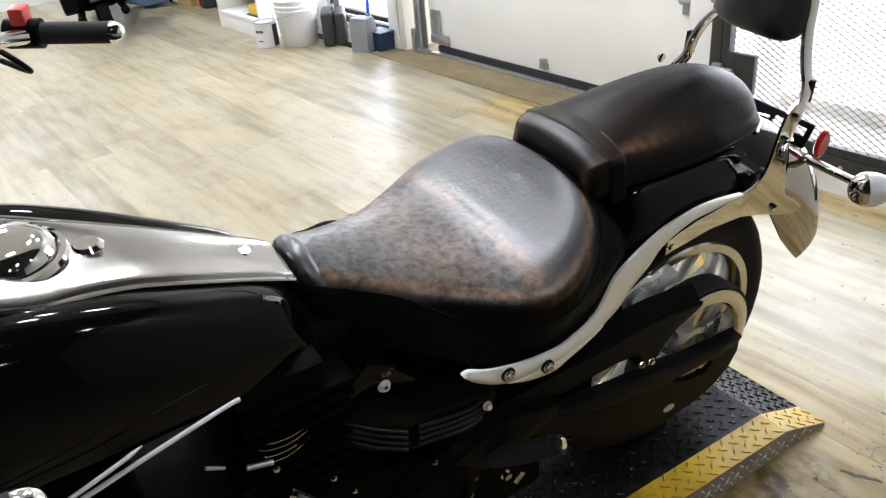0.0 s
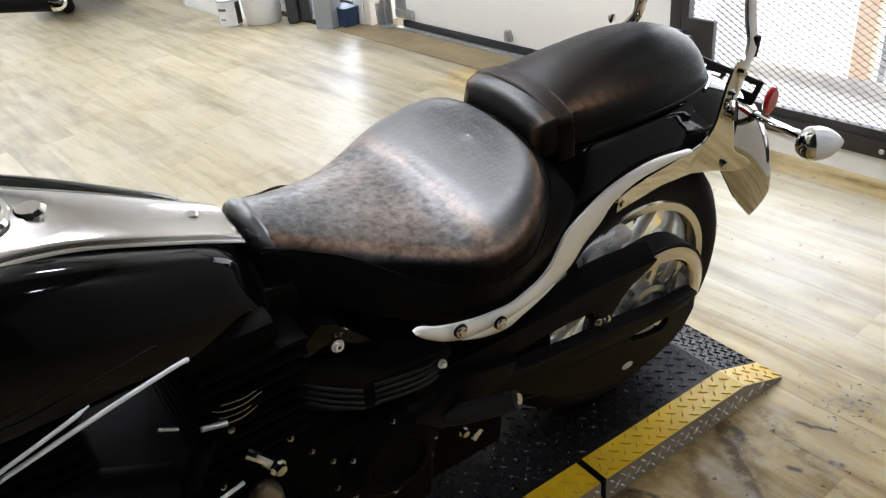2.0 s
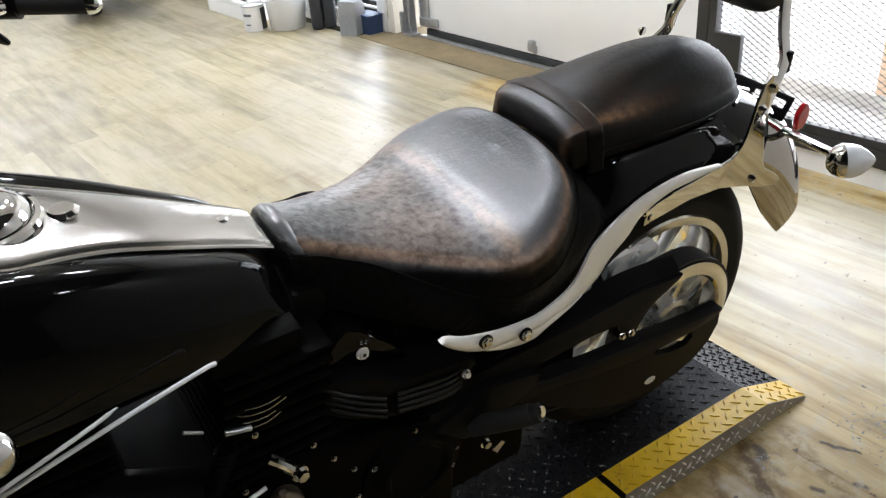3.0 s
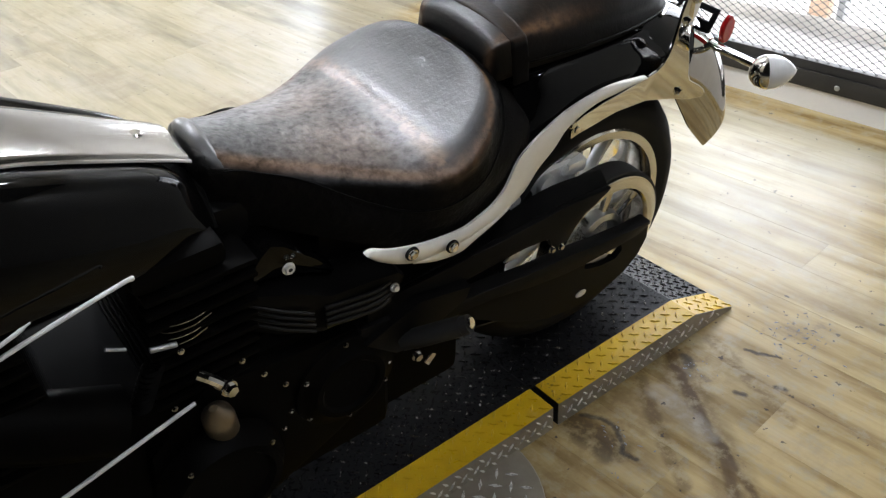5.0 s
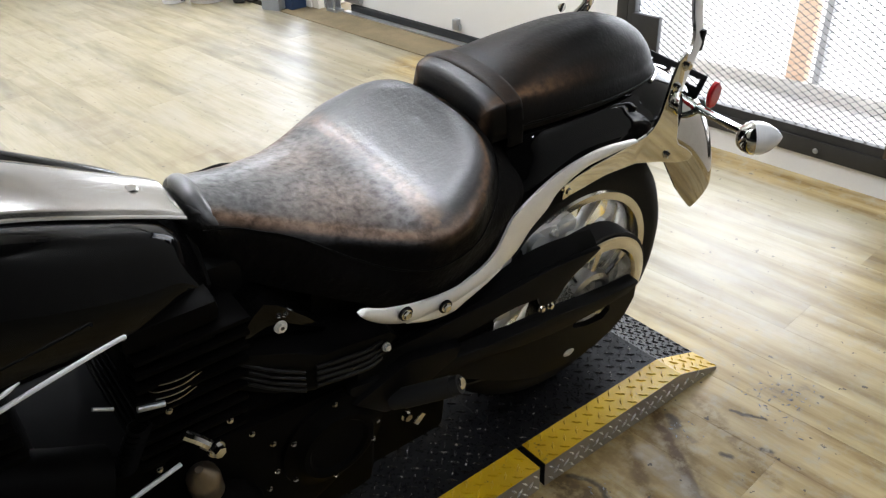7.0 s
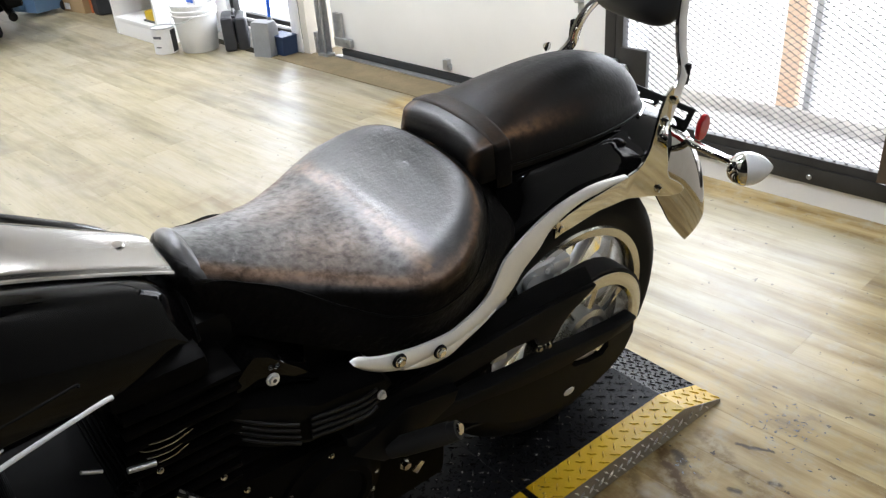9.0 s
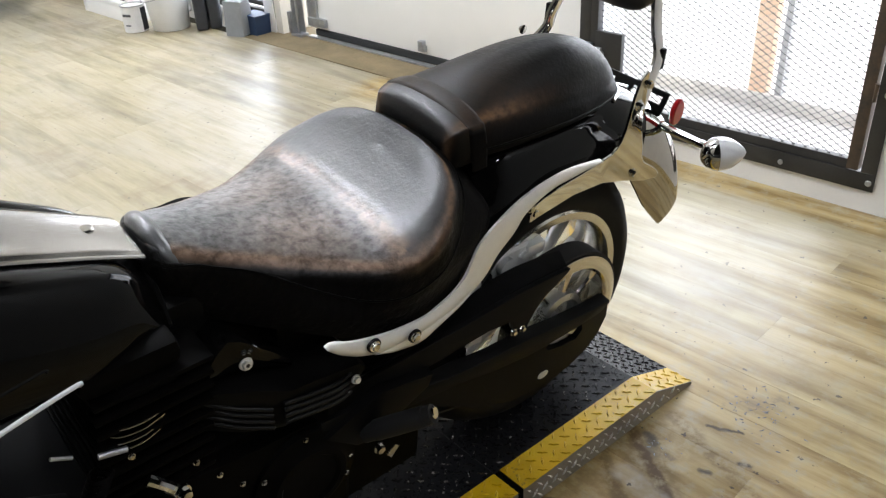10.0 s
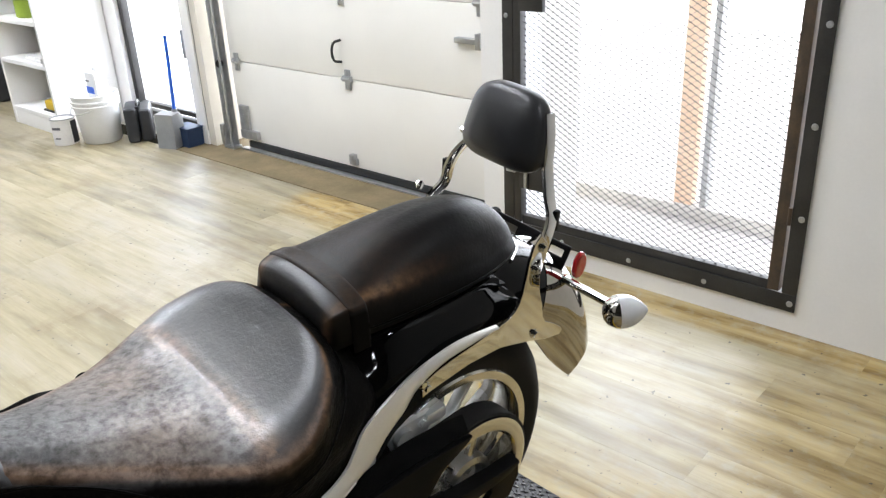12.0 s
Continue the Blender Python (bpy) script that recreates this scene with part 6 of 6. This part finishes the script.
# ---- things along the far wall ----
def shelf_unit():
    t = thing("shelf_unit", pose(-5.70, 2.72, 0), "white wooden shelf unit holding odds and ends", "shelf")
    x0, x1, y0, y1, h = -0.36, 0.36, -0.23, 0.23, 1.9
    part("side_panel", box(x1 - 0.03, x1, y0, y1, 0, h, 0.003), "white_paint", t)
    part("side_panel", box(x0, x0 + 0.03, y0, y1, 0, h, 0.003), "white_paint", t)
    part("back_panel", box(x0 + 0.031, x1 - 0.031, y1 - 0.015, y1, 0.02, h - 0.02), "white_paint", t)
    part("plinth", box(x0 + 0.031, x1 - 0.031, y0 + 0.004, y0 + 0.03, 0, 0.10, 0.002), "white_paint", t)
    for z in (0.10, 0.44, 0.72, 1.05, 1.40, h - 0.03):
        part("shelf_board", box(x0 + 0.031, x1 - 0.031, y0, y1 - 0.016, z, z + 0.028, 0.003), "white_paint", t)


shelf_unit()


def bundle(name, m, label, cat, pieces, group=""):
    t = thing(name, m, label, cat, group)
    for n, bm, material, lab in pieces:
        part(n, bm, material, t, lab)
    return t


bundle("power_drill", pose(-5.52, 2.60, 0.128), "yellow and black tool lying on the shelf", "tool", [
    ("body", box(-0.13, 0.05, -0.05, 0.05, 0, 0.075, 0.02), "yellow_plastic", ""),
    ("case", box(0.0, 0.12, -0.03, 0.07, 0.03, 0.17, 0.02), "plastic_dark", "black housing"),
    ("base", box(-0.14, 0.06, -0.06, 0.06, -0.0, 0.012, 0.004), "plastic_dark", "")])
bundle("folded_cloth", pose(-5.60, 2.62, 0.468), "folded pale cloth on the shelf", "cloth", [
    ("fold", box(-0.14, 0.10, -0.09, 0.09, 0, 0.018, 0.008), "paper", ""), ("fold", box(-0.13, 0.09, -0.08, 0.08, 0.0185, 0.032, 0.006), "paper", "")])
bundle("speaker", pose(-5.43, 2.62, 0.468), "dark slim box standing on the shelf", "box", [
    ("body", box(-0.045, 0.045, -0.08, 0.08, 0, 0.20, 0.008), "plastic_dark", ""), ("cap", box(-0.03, 0.03, -0.05, 0.05, 0.2005, 0.215, 0.004), "plastic_grey", "")])
bundle("tub", pose(-5.70, 2.62, 0.748), "green plastic tub on the shelf", "tub", [
    ("body", disc("z", (0, 0, 0), 0.085, 0.12, 0.01, 28), "green_plastic", ""), ("lid", disc("z", (0, 0, 0.1205), 0.088, 0.014, 0.004, 28), "green_plastic", "")])
bundle("bottle", pose(-5.46, 2.66, 0.748), "dark spray bottle on the shelf", "bottle", [
    ("body", disc("z", (0, 0, 0), 0.035, 0.12, 0.012, 20), "plastic_dark", ""), ("nozzle", box(-0.015, 0.03, -0.012, 0.012, 0.121, 0.16, 0.004), "plastic_grey", "")])

bundle("pouch", pose(-5.50, 2.66, 0.128), "soft black pouch on the bottom shelf", "pouch", [
    ("body", loft([[(x * w, y * w * 0.8, z) for x, y in ((-1, -0.6), (-0.5, -1), (0.5, -1), (1, -0.6), (1, 0.8), (-1, 0.8))] for z, w in ((0.076, 0.08), (0.12, 0.095), (0.20, 0.085), (0.24, 0.04))]), "plastic_dark", ""),
    ("flap", box(-0.05, 0.05, -0.080, -0.070, 0.15, 0.21, 0.004), "black_seal", "")])
bundle("bottle", pose(-5.52, 2.60, 0.748), "dark spray bottle on the shelf", "bottle", [
    ("body", disc("z", (0, 0, 0), 0.030, 0.10, 0.012, 20), "plastic_dark", ""), ("nozzle", box(-0.015, 0.03, -0.012, 0.012, 0.101, 0.14, 0.004), "plastic_dark", "")])


def paint_can():
    t = thing("paint_can", pose(-5.17, 2.44, 0, 0, 0, 28), "white paint can with a printed label on the floor", "can")
    part("body", disc("z", (0, 0, 0), 0.075, 0.165, 0.003, 32), "paper", t)
    part("rim", revolve([(0.165, 0.070), (0.165, 0.077), (0.172, 0.077), (0.172, 0.070)], "z", (0, 0, 0), 32), "galvanised", t)
    part("side_band", plate([(-0.02, 0.01), (0.03, 0.01), (0.03, 0.155), (-0.02, 0.155)], 0.066, 0.0765, 0.001), "plastic_dark", t)
    for k, (w, z) in enumerate(((0.055, 0.105), (0.036, 0.045))):
        part("print_bar", box(-w / 2, w / 2, -0.0765, -0.066, z, z + 0.016 - 0.008 * k), "ink", t, "dark printed bar")


paint_can()


def bucket():
    t = thing("bucket", pose(-5.03, 2.62, 0), "white plastic bucket with a ribbed rim", "bucket")
    prof = [(0.0, 0.001), (0.0, 0.115), (0.006, 0.120), (0.235, 0.140), (0.236, 0.149), (0.246, 0.149), (0.247, 0.142), (0.262, 0.143), (0.263, 0.151), (0.275, 0.151), (0.276, 0.143), (0.30, 0.144), (0.302, 0.150), (0.312, 0.150), (0.312, 0.138), (0.01, 0.112), (0.01, 0.001)]
    part("body", revolve(prof, "z", (0, 0, 0), 48, False), "plastic_white", t)
    part("bail", tube([(0.145, 0, 0.27), (0.10, -0.12, 0.22), (0, -0.165, 0.20), (-0.10, -0.12, 0.22), (-0.145, 0, 0.27)], 0.003, 8, 24), "galvanised", t, "wire handle")
    b = thing("jug", pose(-5.0, 2.64, 0.285), "white jug with a blue label standing in the bucket", "bottle")
    part("body", box(-0.06, 0.06, -0.045, 0.045, -0.25, 0.17, 0.02, segs=3), "plastic_white", b)
    part("label_patch", box(-0.055, 0.04, -0.0475, -0.030, 0.03, 0.075, 0.004), "plastic_blue", b, "bright blue label")
    part("print_bar", box(-0.05, -0.005, -0.0470, -0.030, 0.105, 0.115), "ink", b)
    part("cap", disc("z", (0.02, 0, 0.171), 0.02, 0.025, 0.004, 18), "plastic_white", b)


bucket()
bundle("tool_case", pose(-4.84, 2.80, 0, 0, 0, -32), "dark grey plastic tool case standing upright", "case", [
    ("shell", box(-0.125, 0.125, -0.085, -0.004, 0, 0.225, 0.025, segs=3), "plastic_dark", ""),
    ("shell", box(-0.125, 0.125, 0.004, 0.08, 0, 0.215, 0.025, segs=3), "plastic_dark", ""),
    ("handle", tube([(-0.05, 0, 0.212), (-0.045, 0, 0.240), (0.045, 0, 0.240), (0.05, 0, 0.212)], 0.010, 10, 16), "plastic_dark", ""),
    ("latch", box(-0.10, -0.07, -0.012, 0.012, 0.210, 0.228, 0.003), "plastic_dark", ""),
    ("latch", box(0.07, 0.10, -0.012, 0.012, 0.210, 0.228, 0.003), "plastic_dark", "")])


def dustpan():
    t = thing("dustpan", pose(-4.48, 2.80, 0, 0, 0, 20), "grey upright dustpan with a long blue handle", "dustpan")
    out = [(-0.06, 0.0), (0.06, 0.0), (0.055, 0.19), (0.03, 0.22), (-0.05, 0.215)]
    part("pan", plate(out, -0.070, 0.070, 0.012), "plastic_grey", t)
    part("handle", tube([(0.03, 0.03, 0.20), (0.035, 0.045, 0.45), (0.035, 0.06, 0.68)], 0.011, 12, 10), "plastic_blue", t, "bright blue pole")
    part("collar", tube([(0.03, 0.028, 0.19), (0.031, 0.034, 0.235)], 0.018, 12), "plastic_grey", t)


dustpan()
bundle("waste_bin", pose(-4.42, 2.885, 0), "small navy blue plastic bin by the door", "bin", [
    ("body", loft([[(x * w, y * 0.055, z) for x, y in ((-1, -1), (1, -1), (1, 1), (-1, 1))] for z, w in ((0.0, 0.075), (0.05, 0.078), (0.115, 0.085))]), "plastic_navy", ""),
    ("rim", box(-0.088, 0.088, -0.060, 0.060, 0.1155, 0.123, 0.003), "plastic_navy", "")])
bundle("standing_bar", pose(-1.99, 2.90, 0), "thin grey metal bar leaning in the corner", "bar", [
    ("rod", box(-0.012, 0.012, -0.012, 0.012, 0.0, 0.30, 0.003), "grey_frame", ""), ("foot", box(-0.03, 0.03, -0.03, 0.03, 0.0, 0.012, 0.003), "grey_frame", "")])

# ---- far end of the shop ----
bundle("storage_bin", pose(-7.50, 2.46, 0, 0, 0, 15), "slate blue plastic bin on wheels", "bin", [
    ("body", loft([[(x * w, y * w * 0.9, z) for x, y in ((-1, -1), (1, -1), (1, 1), (-1, 1))] for z, w in ((0.03, 0.17), (0.3, 0.195), (0.60, 0.215))]), "bin_blue", ""),
    ("rim", box(-0.23, 0.23, -0.21, 0.21, 0.601, 0.63, 0.008), "bin_blue", ""),
    ("rib", box(-0.03, 0.03, -0.205, -0.165, 0.06, 0.59, 0.008), "bin_blue", ""),
    ("wheel", disc("x", (-0.19, 0.12, 0.05), 0.05, 0.03, 0.006, 20), "rubber", ""),
    ("wheel", disc("x", (0.16, 0.12, 0.05), 0.05, 0.03, 0.006, 20), "rubber", "")])
bundle("cardboard_box", pose(-7.22, 2.76, 0, 0, 0, 8), "open brown cardboard box", "box", [
    ("body", box(-0.18, 0.18, -0.14, 0.14, 0, 0.25, 0.003), "cardboard", ""),
    ("flap", plate([(-0.138, 0.25), (-0.20, 0.275), (-0.198, 0.279), (-0.136, 0.254)], -0.17, 0.17, 0.001), "cardboard", ""),
    ("paper", box(-0.12, -0.04, -0.145, -0.141, 0.02, 0.07), "paper", "")])
bm = bmesh.new()
bmesh.ops.create_icosphere(bm, subdivisions=3, radius=0.14)
for v in bm.verts:
    v.co += v.co.normalized() * 0.05 * noise.noise(v.co * 9)
    v.co.z *= 0.55
alone("rag_heap", bm, "red_cloth", "crumpled red rags heaped in the cardboard box", "cloth", pose(-7.28, 2.74, 0.29))
bundle("spool", pose(-7.10, 2.80, 0.252), "black spoked reel standing in the box", "reel", [
    ("ring", revolve([(-0.012, 0.075), (-0.012, 0.092), (0.012, 0.092), (0.012, 0.075)], "y", (0, 0, 0.092), 32), "plastic_dark", ""),
    ("hub", disc("y", (0, -0.012, 0.092), 0.022, 0.024, 0.004, 20), "plastic_grey", "")])
bundle("tool_bag", pose(-6.84, 2.76, 0), "black bag with orange straps on the floor", "bag", [
    ("body", box(-0.10, 0.06, -0.09, 0.09, 0, 0.36, 0.04, segs=3), "plastic_dark", ""),
    ("strap", tube([(-0.102, -0.06, 0.02), (-0.108, -0.075, 0.2), (-0.06, -0.10, 0.35), (-0.02, -0.095, 0.30)], 0.012, 8, 20), "orange_strap", "orange strap"),
    ("strap", tube([(-0.06, -0.092, 0.02), (-0.05, -0.10, 0.2), (0.0, -0.098, 0.34)], 0.012, 8, 20), "orange_strap", "orange strap")])


def far_motorcycle():
    """A touring motorcycle, seen from behind."""
    t = thing("touring_motorcycle", pose(-6.76, 1.85, 0, 0, -6, 76) @ Matrix.Scale(0.70, 4), "black touring motorcycle with hard side cases, parked", "motorcycle")
    prof = [(0.0, 0.32), (0.05, 0.312), (0.075, 0.28), (0.075, 0.23), (0.06, 0.20), (-0.06, 0.20), (-0.075, 0.23), (-0.075, 0.28), (-0.05, 0.312)]
    part("rear_tyre", revolve(prof, "x", (0, 0.05, 0.32), 40), "tyre", t)
    part("front_tyre", revolve(prof, "x", (0, 1.65, 0.32), 40), "tyre", t)
    part("rear_rim", disc("x", (-0.05, 0.05, 0.32), 0.20, 0.10, 0.01, 32), "satin_black", t)
    part("front_rim", disc("x", (-0.05, 1.65, 0.32), 0.20, 0.10, 0.01, 32), "satin_black", t)
    for s in (1, -1):
        rings = []
        for y, w, z0, z1 in ((-0.28, 0.075, 0.34, 0.60), (-0.25, 0.09, 0.31, 0.64), (0.10, 0.10, 0.30, 0.68), (0.36, 0.085, 0.36, 0.68), (0.40, 0.06, 0.42, 0.62)):
            rings.append([(s * 0.29 + w * u, y, z0 + (z1 - z0) * v) for u, v in ((-1, 0.08), (-0.8, 0), (0.8, 0), (1, 0.1), (1, 0.85), (0.75, 1), (-0.75, 1), (-1, 0.9))])
        sc = part("side_case", loft(rings), "satin_black", t, "black hard side case", 40)
        part("case_trim", box(s * 0.29 - 0.103, s * 0.29 + 0.103, -0.265, 0.30, 0.560, 0.568, 0.002), "galvanised", sc)
        part("silencer", tube([(s * 0.20, 0.7, 0.26), (s * 0.23, -0.10, 0.24), (s * 0.23, -0.34, 0.24)], 0.042, 16, 8), "satin_black", t, "black silencer")
        part("silencer_tip", disc("y", (s * 0.23, -0.36, 0.24), 0.046, 0.03, 0.006, 20), "satin_black", t)
        part("indicator", disc("y", (s * 0.17, -0.36, 0.64), 0.028, 0.04, 0.008, 20), "chrome", t)
    rows = [[Vector((x, 0.05 - 0.37 * math.cos(radians(a)), 0.34 + 0.37 * math.sin(radians(a)) - 4.8 * x * x)) for x in (-0.11, -0.07, 0, 0.07, 0.11)] for a in range(5, 150, 8)]
    part("fender", thicken(grid_mesh(rows), 0.004), "gloss_black", t)
    part("lamp_bar", tube([(-0.17, -0.35, 0.64), (0.0, -0.37, 0.66), (0.17, -0.35, 0.64)], 0.012, 10, 12), "chrome", t)
    part("plate_holder", box(-0.09, 0.09, -0.375, -0.367, 0.40, 0.50, 0.004), "plastic_dark", t)
    part("tail_lamp", disc("y", (0, -0.39, 0.585), 0.045, 0.04, 0.010, 24), "chrome", t, "round chrome tail lamp")
    rings = []
    for z, w, y0, y1 in ((0.80, 0.20, -0.30, 0.10), (0.84, 0.25, -0.36, 0.14), (1.02, 0.26, -0.37, 0.15), (1.10, 0.22, -0.32, 0.12), (1.12, 0.15, -0.24, 0.06)):
        rings.append([(-w, y0 + 0.06, z), (-w + 0.06, y0, z), (w - 0.06, y0, z), (w, y0 + 0.06, z), (w, y1, z), (-w, y1, z)])
    part("top_case", loft(rings), "satin_black", t, "black top case", 40)
    part("case_rack", box(-0.14, 0.14, -0.26, 0.12, 0.745, 0.80, 0.01), "chrome", t)
    part("seat", box(-0.17, 0.17, 0.15, 0.85, 0.66, 0.80, 0.05, segs=3), "vinyl", t)
    part("engine", box(-0.20, 0.20, 0.55, 1.15, 0.16, 0.62, 0.05), "engine_black", t)
    part("tank", box(-0.17, 0.17, 0.80, 1.35, 0.66, 0.92, 0.08, segs=3), "gloss_black", t)
    part("fairing", box(-0.30, 0.30, 1.35, 1.55, 0.70, 1.20, 0.10, segs=3), "gloss_black", t)
    part("frame", box(-0.10, 0.10, 0.0, 1.55, 0.30, 0.74, 0.02), "satin_black", t)


far_motorcycle()

# ---- floor, plank by plank ----
alone("floor", box(X_W, X_E, Y_S, WALL_Y, -0.10, -0.0035), "concrete", "washed-oak vinyl plank floor with drag marks and grime", "floor", kind="structure")
floor_ob = bpy.data.objects["floor"]
PW, PL, GAP = 0.152, 1.22, 0.0002


def plank_verts(x0, x1, y0, y1):
    b = 0.0002
    return [(x0, y0, -0.0034), (x1, y0, -0.0034), (x1, y1, -0.0034), (x0, y1, -0.0034), (x0, y0, -b), (x1, y0, -b), (x1, y1, -b), (x0, y1, -b),
            (x0 + b, y0 + b, 0), (x1 - b, y0 + b, 0), (x1 - b, y1 - b, 0), (x0 + b, y1 - b, 0)]


PF = [(0, 1, 5, 4), (1, 2, 6, 5), (2, 3, 7, 6), (3, 0, 4, 7), (4, 5, 9, 8), (5, 6, 10, 9), (6, 7, 11, 10), (7, 4, 8, 11), (8, 9, 10, 11)]
full = bpy.data.meshes.new("plank")
full.from_pydata(plank_verts(0, PL - GAP, 0, PW - GAP), [], PF)
full.materials.append(M["plank"])
rest_v, rest_f = [], []
rng = random.Random(4)
row = 0
y = WALL_Y - PW
while y > Y_S - PW:
    x = X_W - rng.random() * PL
    while x < X_E:
        inside = x > X_W and x + PL < X_E and y > Y_S
        if inside and -6.4 < x < 1.0 and y > -1.0:
            ob = new("plank", full)
            ob.location = (x, y, 0)
            ob.parent = floor_ob
        else:
            a, b, c, d = max(x, X_W), min(x + PL - GAP, X_E), max(y, Y_S), y + PW - GAP
            if b - a > 0.01 and d - c > 0.01:
                i = len(rest_v)
                rest_v += plank_verts(a, b, c, d)
                rest_f += [tuple(i + k for k in f) for f in PF]
        x += PL
    y -= PW
me = bpy.data.meshes.new("far_planks")
me.from_pydata(rest_v, [], rest_f)
me.materials.append(M["plank"])
ob = new("far_planks", me)
ob.parent = floor_ob
tagged(ob, kind="stuff")

# ---- torn flakes and grit on the floor ----
rng = random.Random(12)
verts, faces = [], []
for cx, cy, sx, sy, count in ((-0.43, 1.60, 0.038, 0.045, 60), (-0.52, 1.33, 0.03, 0.02, 12), (-0.53, 1.02, 0.06, 0.035, 16), (-0.36, 1.51, 0.05, 0.03, 10), (-0.5, 1.3, 0.5, 0.4, 9)):
    for _ in range(count):
        x, y, a = rng.gauss(cx, sx), rng.gauss(cy, sy), rng.random() * math.pi
        if x < -0.58 + 0.05 * (y - 1.0) and y < 1.45:
            continue
        ln, wd, h = rng.uniform(0.0015, 0.0065), rng.uniform(0.0008, 0.0028), rng.uniform(0.0006, 0.0026)
        d, w = Vector((math.cos(a), math.sin(a), 0)), Vector((-math.sin(a), math.cos(a), 0))
        c = Vector((x, y, 0.0002))
        i = len(verts)
        up = Vector((0, 0, h))
        verts += [tuple(q) for q in (c - d * ln - w * wd * 0.4, c - d * ln * 0.2 - w * wd, c + d * ln - w * wd * 0.2, c + d * ln * 0.3 + w * wd, c - d * ln * 0.6 + up * 0.4, c + d * ln * 0.5 + up, c + w * wd * 0.4 + up * 0.7)]
        faces += [(i, i + 1, i + 4), (i + 1, i + 2, i + 5), (i + 1, i + 5, i + 4), (i + 2, i + 3, i + 5), (i + 3, i + 6, i + 5), (i + 4, i + 5, i + 6), (i + 3, i, i + 6), (i, i + 4, i + 6)]
me = bpy.data.meshes.new("floor_debris")
me.from_pydata(verts, [], faces)
me.materials.append(M["plastic_grey"])
tagged(new("floor_debris", me), "torn grey vinyl flakes and grit lying on the floor", "debris", kind="stuff")
